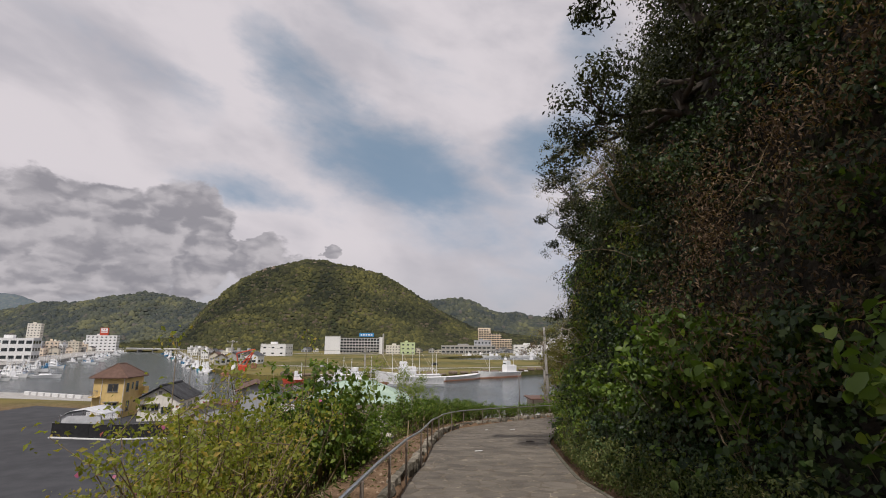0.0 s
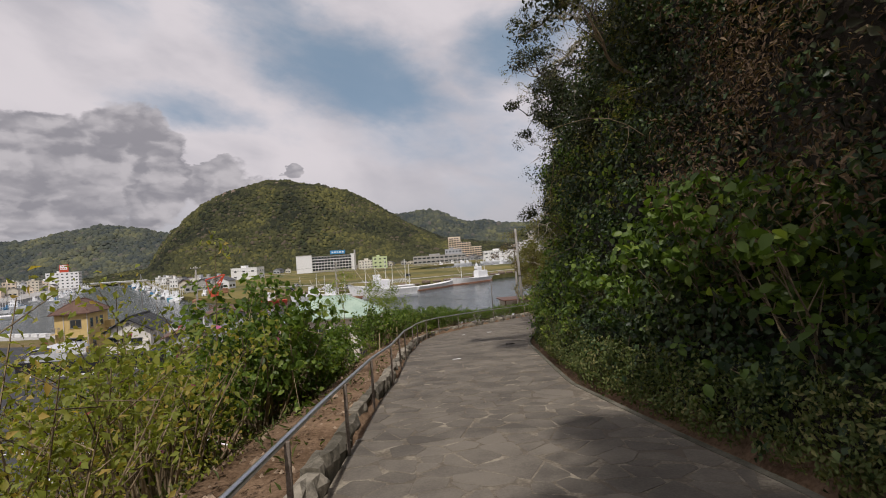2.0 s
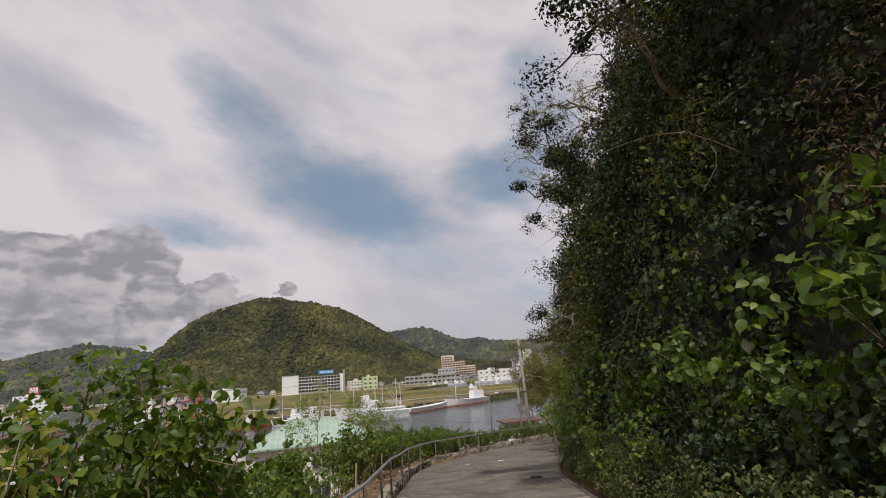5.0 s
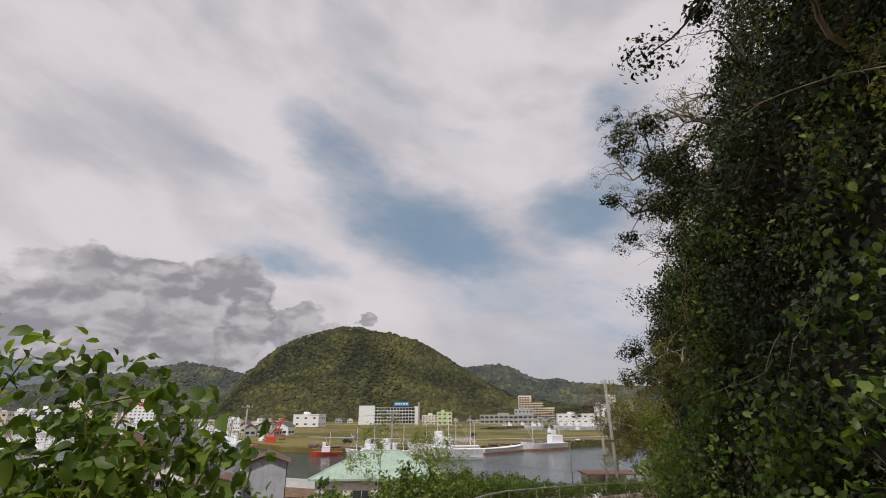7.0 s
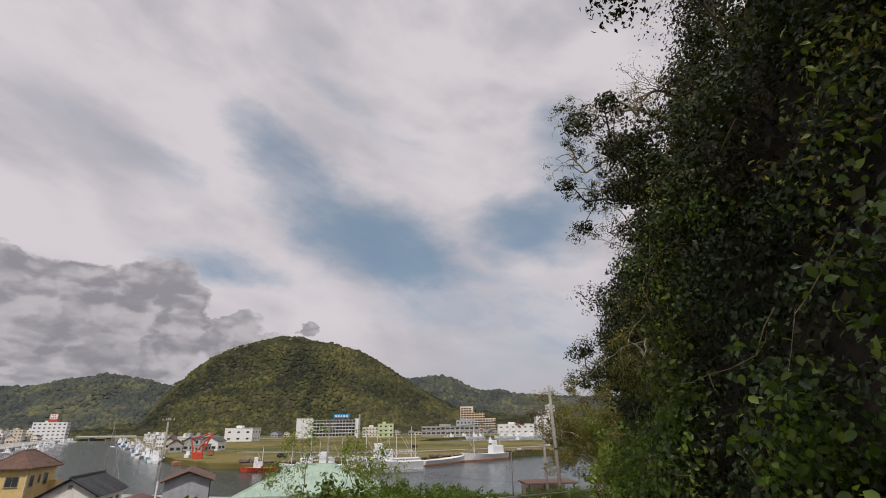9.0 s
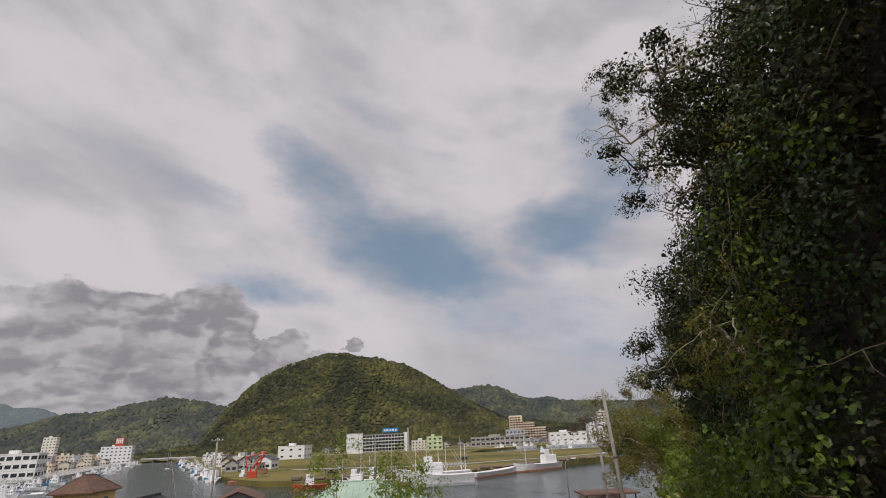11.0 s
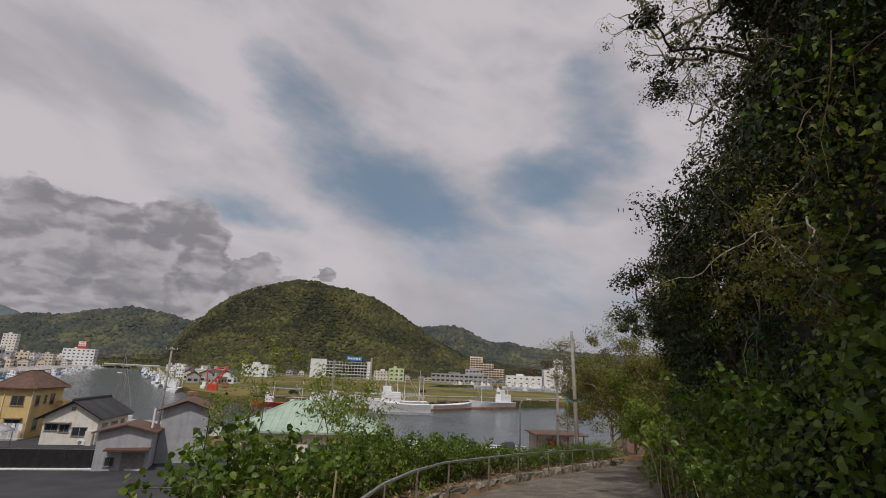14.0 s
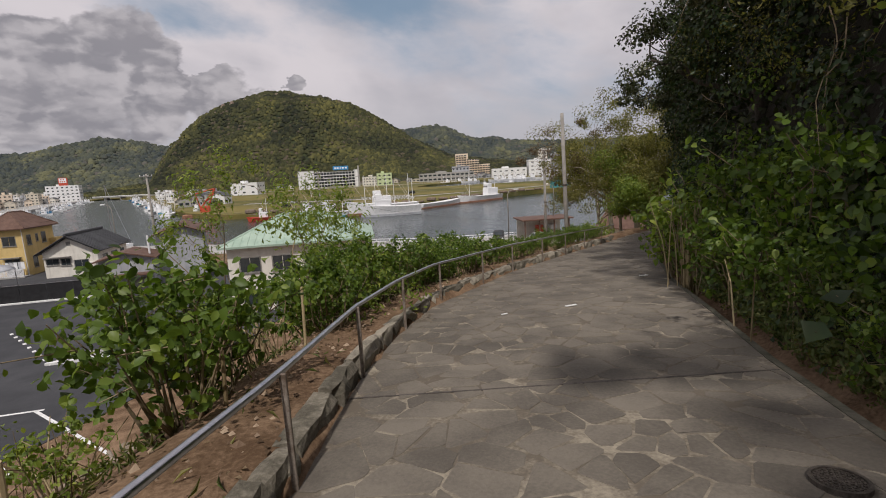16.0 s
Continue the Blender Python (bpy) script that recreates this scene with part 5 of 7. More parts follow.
def yacht(place):
    b2 = thing("sailing_yacht", "white sailing yacht with a tall bare mast", "boat", place)
    part("hull", hull(9, 2.8, 1.2, 0.5), M_PLAINWHITE, b2)
    part("cabin", Geo().box(2.5, -0.8, 0.95, 6, 0.8, 1.5, 0.2), M_PLAINWHITE, b2)
    part("mast", Geo().tube([(4.8, 0, 1.0), (4.8, 0, 12.5)], 0.07, 8), M_STEEL, b2)
    part("boom", Geo().tube([(4.8, 0, 2.0), (1.0, 0, 2.1)], 0.09, 6), M_BLACK, b2)
    part("stay", Geo().tube([(4.8, 0, 12.4), (8.8, 0, 1.3)], 0.03, 4), M_STEEL, b2)


yacht(on_water(-66, 95.5, -12))
yacht(on_water(-150, 160, 20))


# ---- harbour: buildings ----
def block(name, place, w, d, h, floors, bays, wall, label, side_bays=3, roof=None, win=(0.42, 0.36), category="building", group=""):
    """A plain building with a row of window bays on each storey, front facing -y."""
    b2 = thing(name, label, category, place, group)
    part("wall", Geo().box(0, 0, -0.5, w, d, h), wall, b2)
    part("roof", Geo().box(-0.15, -0.15, h, w + 0.15, d + 0.15, h + 0.5).box(w * 0.3, d * 0.3, h + 0.5, w * 0.5, d * 0.6, h + 2.3), roof or wall, b2)
    fh = h / floors
    for f in range(floors):
        z0 = f * fh + fh * 0.32
        z1 = z0 + fh * win[1]
        for k in range(bays):
            x0 = w * (k + 0.5 - win[0] / 2) / bays
            part("window", Geo().box(x0, -0.06, z0, x0 + w * win[0] / bays, 0.0, z1), M_GLASS, b2)
        for k in range(side_bays):
            y0 = d * (k + 0.5 - win[0] / 2) / side_bays
            part("window", Geo().box(w, y0, z0, w + 0.06, y0 + d * win[0] / side_bays, z1), M_GLASS, b2)
    return b2


def land(x, y, turn, z=1.6):
    return Matrix.Translation((x, y, z)) @ pose(0, 0, 0, 0, 0, turn)


# seaside hotel with balconies and a blue roof sign
hm = land(-133, 500, 14)
hot = thing("seaside_hotel", "long white five-storey hotel with rows of balconies", "hotel", hm)
part("wall", Geo().box(0, 0, -0.5, 16, 14, 18.5).box(16.003, 1.4, -0.5, 58, 14, 16.5), M_WHITEPAINT, hot)
part("end_wall", Geo().box(58.003, 0.5, -0.5, 62, 14, 18), M_WHITEPAINT, hot)
for f in range(5):
    z = 1.2 + f * 3.1
    part("balcony_slab", Geo().box(16, 0.0, z - 0.2, 58, 1.4, z + 0.45), M_WHITEPAINT if f else M_BEIGE, hot)
    for k in range(13):
        x = 16.4 + k * 3.2
        part("balcony_window", Geo().box(x, 1.33, z + 0.46, x + 2.7, 1.4, z + 2.6), M_GLASS, hot)
        part("divider", Geo().box(x + 2.75, 0.05, z + 0.46, x + 2.95, 1.38, z + 2.95), M_WHITEPAINT, hot)
    for k in range(3):
        part("window", Geo().box(16.0, 2.5 + k * 4, z + 0.9, 16.05, 4.3 + k * 4, z + 2.2), M_GLASS, hot)
part("roof", Geo().box(-0.2, -0.2, 18.5, 16.2, 14.2, 19.0).box(16.2, 0.8, 16.5, 62, 14.2, 17.0), M_CONC, hot)
sg = thing("roof_sign", "blue framed sign with white shapes on a hotel roof", "sign", hm @ Matrix.Translation((36, 5, 16.9)))
part("panel", Geo().box(0, 0, 1.6, 16, 0.5, 5.6, 0.1), M_SIGN, sg)
for x in (1, 5.5, 10, 15):
    part("strut", Geo().box(x - 0.15, 0.5, 0, x + 0.15, 0.9, 5.2), M_FRAME, sg)
for x, w in ((1.6, 1.6), (4.0, 2.0), (7.2, 1.2), (9.4, 2.2), (12.6, 1.8)):
    part("sign_mark", Geo().box(x, -0.05, 2.8, x + w, 0.0, 4.4, 0.03), M_PLAINWHITE, sg)
block("chimney_building", land(-70, 520, 10), 22, 12, 9, 3, 7, M_WHITE, "white three-storey annex beside the hotel")
solid("chimney", Geo().tube([(0, 0, -0.3), (0, 0, 22)], [1.1, 0.9], 10), M_CONC, "square pale chimney beside the hotel", "chimney", place=land(-73, 515, 0))
block("lime_building", land(-52, 500, 10), 15, 12, 12, 3, 3, M_LIME, "pale lime green three-storey building")
# stepped pink hotel
ph = thing("terraced_hotel", "pink stepped hotel with rows of terraces on the shore", "hotel", land(44, 742, -6))
part("wall", Geo().box(0, 0, -0.5, 19, 18, 36).box(19.003, 0, -0.5, 36, 18, 27).box(36.003, 0, -0.5, 52, 18, 19), M_PINK, ph)
for f in range(10):
    z = 1.5 + f * 3.3
    w = 52 if f < 5 else (36 if f < 8 else 19)
    part("terrace", Geo().box(0.5, -1.2, z - 0.1, w - 0.5, -0.003, z + 0.8), M_PINK, ph)
    for k in range(int(w / 4)):
        part("window", Geo().box(1.2 + k * 4, -0.05, z + 0.9, 4.2 + k * 4, 0.0, z + 2.6), M_GLASS, ph)
block("fish_market", land(-10, 545, -4), 62, 22, 9, 2, 12, M_CONC, "long grey fish market hall on the far quay", win=(0.7, 0.4))
block("market_office", land(28, 552, -4), 20, 12, 15, 3, 5, M_GREYWALL, "grey office block over the fish market")
block("white_store", land(75, 560, -4), 40, 20, 10, 2, 6, M_WHITEPAINT, "white flat-roofed warehouse on the quay", win=(0.4, 0.25))
block("cold_store", land(118, 560, -4), 26, 18, 18, 4, 3, M_WHITEPAINT, "tall white cold store building on the quay", win=(0.3, 0.25))
block("tower_block", land(178, 690, -10), 16, 14, 27, 7, 4, M_GREYWALL, "narrow grey apartment tower on the shore")
block("tower_block", land(160, 690, -10), 12, 14, 34, 9, 3, M_WHITE, "white slender apartment tower on the shore")
trng = np.random.default_rng(21)
WALLS = [M_WHITE, M_WHITEPAINT, M_BEIGE, M_GREYWALL, M_CONC, M_CONC, M_PINK]


def town_house(x, y, turn, w, d, h, wall, roof, group):
    b2 = thing("town_house", "low house with pitched roof in the harbour town", "house", land(x, y, turn), group)
    part("wall", Geo().loft([[(px, py, pz) for px, pz in ((0, -0.5), (w, -0.5), (w, h), (w / 2, h + 1.6), (0, h))] for py in (0, d)]), wall, b2)
    part("roof", gable_prism(w, d, h + 0.15, h + 1.9, 0.5), roof, b2)
    for f in range(max(1, int(h / 2.8))):
        for k in range(2):
            part("window", Geo().box(w * (0.12 + 0.45 * k), -0.06, 0.9 + f * 2.8, w * (0.4 + 0.45 * k), 0.0, 2.1 + f * 2.8), M_GLASS, b2)
            part("window", Geo().box(w, d * (0.12 + 0.45 * k), 0.9 + f * 2.8, w + 0.06, d * (0.4 + 0.45 * k), 2.1 + f * 2.8), M_GLASS, b2)


# town across the channel
for i in range(185):
    t = trng.random() ** 1.3
    sx, sy = np.interp(t, [0, 0.2, 0.4, 0.75, 1], [-176, -214, -262, -366, -472]), np.interp(t, [0, 0.2, 0.4, 0.75, 1], [146, 190, 285, 460, 650])
    row = int(trng.integers(4))
    x, y = sx - 16 - row * 20 - trng.uniform(0, 10), sy + trng.uniform(-8, 8)
    if trng.random() < 0.5:
        fl = int(trng.integers(2, 5))
        block("town_building", land(x, y, 25 + trng.uniform(-12, 12)), trng.uniform(6, 13), trng.uniform(7, 11), fl * 2.9, fl, 3, WALLS[int(trng.integers(7))], "pale flat-roofed building in the harbour town", 3, group="town buildings")
    else:
        town_house(x, y, 25 + trng.uniform(-20, 20), trng.uniform(5, 8.5), trng.uniform(6, 9), trng.uniform(3.5, 6), WALLS[int(trng.integers(7))], [M_DARKROOF, M_BROWNROOF, M_REDROOF, M_DARKROOF][int(trng.integers(4))], "town houses")
block("store_tower", land(-475, 612, 25), 34, 20, 20, 5, 7, M_WHITEPAINT, "white department store with a red rooftop tower")
ts = thing("tower_sign", "red square rooftop sign with white marks", "sign", land(-462, 618, 25, 21.8))
part("frame", Geo().box(0, 0, 0, 9, 4, 10), M_RED, ts)
part("sign_face", Geo().box(0.8, -0.1, 3.6, 8.2, 0.0, 9.3), M_PLAINWHITE, ts)
for x, z in ((1.5, 5.2), (3.6, 5.2), (5.8, 5.2), (2.6, 7.9), (5.0, 7.9)):
    part("sign_mark", Geo().box(x, -0.2, z - 0.8, x + 1.1, -0.1, z + 0.8), M_RED, ts)
block("white_tower", land(-580, 640, 25), 15, 13, 36, 10, 4, M_WHITE, "white apartment tower in the town")
block("white_office", land(-268, 262, 25), 22, 14, 13, 3, 6, M_WHITEPAINT, "white three-storey office by the quay", win=(0.75, 0.45))
# bridge over the channel mouth
br = thing("bridge", "low pale concrete road bridge over the channel", "bridge", land(-458, 668, -27, 0))
part("deck", Geo().box(0, 0, 3.2, 120, 9, 4.6), M_CONC, br)
part("parapet", Geo().box(0, -0.3, 4.6, 120, 0, 5.6), M_WHITEPAINT, br)
for x in (25, 60, 95):
    part("pier", Geo().box(x - 1.2, 1, -3, x + 1.2, 8, 3.2, 0.4), M_CONC, br)
# wharf houses, crane and yard on the spit
for i in range(44):
    t = trng.random()
    x, y = np.interp(t, [0, 0.5, 1], [-122, -190, -318]) + 4 + trng.uniform(0, 16), np.interp(t, [0, 0.5, 1], [238, 345, 560]) + trng.uniform(-8, 8)
    if trng.random() < 0.4:
        fl = int(trng.integers(1, 3))
        block("wharf_building", land(x, y, -10 + trng.uniform(-15, 15)), trng.uniform(5, 9), 7, fl * 2.9, fl, 3, WALLS[int(trng.integers(6))], "pale building along the channel wharf", 3, group="wharf buildings")
    else:
        town_house(x, y, trng.uniform(-25, 25), trng.uniform(5, 8), trng.uniform(6, 9), trng.uniform(3, 5), WALLS[int(trng.integers(6))], [M_DARKROOF, M_BROWNROOF, M_DARKROOF][int(trng.integers(3))], "wharf houses")
for i in range(34):
    x, y = trng.uniform(-230, 260), trng.uniform(585, 640)
    town_house(x, y, trng.uniform(-25, 25), trng.uniform(6, 10), trng.uniform(7, 10), trng.uniform(3, 5), WALLS[int(trng.integers(6))], [M_DARKROOF, M_BROWNROOF, M_DARKROOF][int(trng.integers(3))], "houses under the hill")
for i in range(26):
    x, y = trng.uniform(150, 520), trng.uniform(640, 760)
    fl = int(trng.integers(2, 5))
    block("shore_building", land(x, y, -10 + trng.uniform(-15, 15)), trng.uniform(10, 22), 12, fl * 3.2, fl, 5, WALLS[int(trng.integers(6))], "pale building along the far shore", 2, group="far shore buildings")
block("boat_works", land(-170, 420, -8), 24, 14, 10, 2, 3, M_WHITEPAINT, "plain white boat works hall", win=(0.3, 0.25))
cr = thing("dredger_crane", "red lattice crane on a work barge", "crane", land(-84, 183, 20, 0) @ Matrix.Diagonal((0.85, 0.85, 0.85, 1)))
part("barge", Geo().box(-9, -4, -0.4, 9, 4, 1.3, 0.2), M_RUST, cr)
part("cab", Geo().box(-2, -1.5, 1.3, 2, 1.5, 4.6, 0.15), M_RED, cr)
for a, b2 in (((-1, -1, 4.6), (5, -0.4, 12)), ((-1, 1, 4.6), (5, 0.4, 12)), ((1.2, -1, 4.2), (5, -0.4, 12)), ((1.2, 1, 4.2), (5, 0.4, 12)), ((-2, 0, 4.6), (-3.2, 0, 10)), ((-3.2, 0, 10), (5, 0, 12)), ((0, -0.9, 6.2), (2.4, 0.7, 7.8)), ((0, 0.9, 6.2), (2.4, -0.7, 7.8)), ((2, -0.7, 8.6), (3.6, 0.6, 9.8)), ((2, 0.7, 8.6), (3.6, -0.6, 9.8))):
    part("boom_bar", Geo().tube([a, b2], 0.28, 5), M_RED, cr)
part("bucket", Geo().box(3.6, -1.0, 3.0, 6.2, 1.0, 5.5, 0.3), M_RUST, cr)
# stones and stores along the spit edge
for i in range(26):
    x = -58 + i * 4.2
    yb = float(np.interp(x, [-70, -40, -8, 8, 27, 50, 140], [160, 150, 160, 173, 190, 207, 262])) + 1.6
    g = Geo().box(-1.6, -0.9, 0, 1.6, 0.9, trng.uniform(0.5, 1.4), 0.35)
    solid("shore_boulder", g, M_ROCK, "brown boulder lying along the shore edge", "boulder", group="boulders along the spit", place=land(x, yb, trng.uniform(-30, 30)))
for i, (x, y) in enumerate(((-42, 172), (-36, 175), (-30, 170), (-52, 182), (-20, 190), (-60, 212), (-10, 240), (30, 235))):
    small_car(land(x, y, trng.uniform(0, 180)), [M_BLACK, M_PLAINWHITE, M_GREYWALL][i % 3], "small car parked on the grassy spit")
slab("spit_track", [(-88, 230), (-20, 205), (30, 226), (90, 262), (90, 266), (30, 230), (-20, 210), (-86, 235)], 1.5, 1.63, M_CONC, "pale dirt track across the grassy spit", "track")
slab("shore_road", [(-330, 588), (-60, 478), (40, 500), (40, 508), (-60, 487), (-325, 597)], 1.5, 1.63, M_CONC, "road in front of the hotel", "road")
solid("sea_wall", Geo().loft([[(-330, 573, 1.5), (-329, 574.5, 1.5), (-329, 574.5, 3.2), (-330, 573, 3.2)], [(-140, 250, 1.5), (-138.6, 250.8, 1.5), (-138.6, 250.8, 3.2), (-140, 250, 3.2)]]), M_CONC, "low concrete flood wall along the channel", "wall", "structure")
block("pier_shed", land(56, 214, 20), 9, 3, 2.6, 1, 5, M_TEAL, "low teal and white shed at the water's edge", win=(0.7, 0.5))


# ---- vegetation ----
def leaf_part(name, parent, pts, nrm, ln, wd, material, rich=True, seed=1, droop=0.35, spread=0.55, label=""):
    return part(name, leaf_mesh(name, pts, nrm, ln, wd, rich, droop, spread, seed), material, parent, label)


def shrub(name, label, category, h, w, stems, leaves, ln, wd, material, seed, group, bark=None, open_=0.0, flowers=0):
    """A many-stemmed shrub: thin stems fan out from the base, leaves crowd round their upper parts."""
    r = np.random.default_rng(seed)
    ob = thing(name, label, category, group=group)
    g, tips = Geo(), []
    for i in range(stems):
        a, lean = r.uniform(0, 2 * math.pi), r.uniform(0.05, 0.55) ** 0.8
        out = Vector((math.cos(a), math.sin(a), 0))
        base = out * r.uniform(0, 0.12 * w)
        top = base + out * (w * 0.5 * lean * 1.5) + Vector((0, 0, h * r.uniform(0.7, 1.0) * (1 - 0.25 * lean)))
        mid = base.lerp(top, 0.5) + Vector(r.normal(0, 0.05 * w, 3))
        g.tube([base - Vector((0, 0, 0.15)), mid, top], [0.012 + 0.006 * h, 0.009, 0.004], 5)
        for k in range(4):
            t = 0.35 + 0.65 * (k + r.random()) / 4
            p = mid.lerp(top, (t - 0.5) * 2) if t > 0.5 else base.lerp(mid, t * 2)
            q = p + Vector(r.normal(0, 0.11 * w, 3)) + Vector((0, 0, 0.08 * h))
            g.tube([p, q], [0.006, 0.003], 4)
            tips.append((q, 0.13 * w))
        tips.append((top, 0.12 * w))
    part("stem_clump", g, bark or M_TWIG, ob)
    c = np.array([p for p, _ in tips])
    rad = np.array([q for _, q in tips]) * r.uniform(0.6, 1.2, len(tips))
    n = max(3, int(leaves / len(tips)))
    pts, nrm = clump_points(c, rad, n, seed + 3, 0.8, 0.7)
    keep = pts[:, 2] > h * 0.12
    leaf_part("leaves", ob, pts[keep], nrm[keep], ln, wd, material, "broad" if wd > 0.04 else True, seed)
    if flowers:
        pick = r.integers(0, len(pts), flowers)
        leaf_part("flowers", ob, pts[pick] + nrm[pick] * 0.04, nrm[pick], 0.05, 0.045, L_PINK, True, seed + 9)
    return ob


def stand(ob, x, y, turn, size, sink=0.05):
    ob.matrix_basis = Matrix.Translation((x, y, lumpy(x, y) - sink)) @ pose(0, 0, 0, 0, 0, turn) @ Matrix.Diagonal((size, size, size, 1))
    return ob


def again(ob, x, y, turn, size, sink=0.05):
    o = copy_thing(ob, Matrix())
    return stand(o, x, y, turn, size, sink)


# hydrangeas along the rail
HYD = "hydrangea shrub with broad green leaves beside the rail"
hyd = [shrub("hydrangea_shrub", HYD, "shrub", 1.35, 1.5, 19, 1900, 0.080, 0.054, L_SHRUB, 31 + k, "hydrangeas along the path") for k in range(4)]
vr = np.random.default_rng(77)
spots = [(-1.35, 5.35, 1.12), (-1.75, 6.4, 0.95), (-1.0, 8.1, 0.85), (-1.55, 8.9, 1.0)]
for y in np.arange(-3.6, 1.6, 1.05):
    spots.append((-1.9 + vr.normal(0, 0.15) - 0.1, y, vr.uniform(0.95, 1.2)))
for y in np.arange(9.6, 25, 0.85):
    spots.append((0.25 + vr.normal(0, 0.12) - 1.35, y, vr.uniform(0.78, 0.98) if y < 14 else vr.uniform(0.5, 0.65)))
    if y < 16:
        spots.append((-0.75 + vr.normal(0, 0.2) - 1.5, y + 0.4, vr.uniform(0.9, 1.15)))
used = [False] * 4
for i, (dx, y, s) in enumerate(spots):
    x = along(LEFT, y) + dx
    k = i % 4
    if not used[k]:
        stand(hyd[k], x, y, vr.uniform(0, 360), s)
        used[k] = True
    else:
        again(hyd[k], x, y, vr.uniform(0, 360), s)
tall = shrub("tall_hydrangea", "tall leggy hydrangea with large fresh green leaves", "shrub", 2.0, 1.7, 20, 2300, 0.082, 0.056, L_SHRUB, 51, "tall hydrangeas")
stand(tall, -3.1, -3.9, 0, 1.22)
again(tall, -3.7, -2.6, 90, 1.1)
again(tall, -3.3, -5.2, 200, 0.7)
again(tall, -4.4, -4.3, 300, 1.15)
for (x, y, s) in ((-2.7, -0.6, 1.0), (-3.4, 0.6, 1.05), (-3.0, 1.8, 1.0), (-4.0, -1.4, 1.25), (-5.4, -2.4, 1.3)):
    again(hyd[int(abs(x * 10)) % 4], x, y, vr.uniform(0, 360), s)

# azaleas near the start
aza = [shrub("azalea_bush", "azalea bush with yellowish and reddish small leaves", "shrub", 1.9, 2.2, 26, 3000, 0.066, 0.036, L_AZALEA, 61 + k, "azaleas", M_TWIG, flowers=14) for k in range(2)]
stand(aza[0], -3.2, -6.6, 0, 1.05)
stand(aza[1], -4.3, -5.3, 40, 1.15)
again(aza[0], -3.1, -8.5, 130, 0.95)
again(aza[0], -5.0, -3.9, 70, 1.2)
again(aza[1], -4.9, -7.0, 170, 0.9)
fresh = shrub("sapling_shrub", "young shrub with light yellow green leaves", "shrub", 1.2, 1.1, 10, 420, 0.09, 0.05, L_FRESH, 81, "young shrubs")
stand(fresh, -5.8, 2.0, 0, 1.3)
for (x, y, s) in ((-3.6, 3.6, 0.8), (-4.4, 5.6, 0.9), (-6.5, -1.2, 1.4), (-7.4, -8.5, 1.3), (-6.2, 8.0, 1.2), (-2.4, 4.3, 0.55), (-8.5, -4, 1.4), (9.2, 27.5, 1.2), (8.2, 26.3, 1.1), (10.2, 29.5, 1.4), (7.0, 25.0, 1.0), (6.6, 27.4, 1.2), (11.0, 31.5, 1.5)):
    again(fresh, x, y, vr.uniform(0, 360), s)

# slender young tree beyond the rail
yt = thing("young_tree", "slender young tree with sparse light green leaves", "tree", Matrix.Translation((-3.0, 11.7, lumpy(-3.0, 11.7))))
g, ends, r = Geo(), [], np.random.default_rng(3)
for k in range(5):
    a = k * 1.3
    branches(g, (0, 0, -0.2), (0.3 * math.cos(a), 0.3 * math.sin(a), 1), 2.5, 0.035, 3, r, ends, 0.22, 2, 0.0, 6, 0.62)
part("trunk", g, M_TWIG, yt)
pts, nrm = clump_points(np.array([list(p) for p in ends]), np.full(len(ends), 0.36), 70, 5, 1.0, 0.9)
leaf_part("crown", yt, pts, nrm, 0.10, 0.034, L_FRESH, True, 5)

# ivy and undergrowth that clothe the bank
WALLH = [0.0, 0.5, 1.5, 3.0, 5.0, 6.5, 8.0, 10.0, 13.0, 19.0]
NEAR_O = [0.30, 0.42, 0.75, 1.25, 1.85, 2.05, 2.2, 2.9, 3.8, 4.6]
FAR_O = [0.35, 0.5, 0.95, 1.35, 1.4, 1.4, 1.7, 2.8, 3.9, 4.8]

END_O = [0.35, 0.5, 0.8, 0.8, 0.45, 0.3, 0.45, 2.1, 4.0, 5.4]


def face(y, h):
    w = min(1.0, max(0.0, (y - 1) / 5))
    v = min(1.0, max(0.0, (y - 10) / 3))
    return along(RIGHT, y) + (1 - w) * np.interp(h, WALLH, NEAR_O) + w * ((1 - v) * np.interp(h, WALLH, FAR_O) + v * np.interp(h, WALLH, END_O)) + (0.38 * noise.noise((y * 0.55, h * 0.6, 4)) + 0.34 * noise.noise((y * 1.15, h * 1.3, 9))) * min(1, h / 2)


def relief(y, h):
    """How far the growth swells out (over 0) or sinks back into hollows (under 0)."""
    return noise.noise((y * 0.62, h * 0.75, 31)) + 0.55 * noise.noise((y * 1.5, h * 1.7, 37))


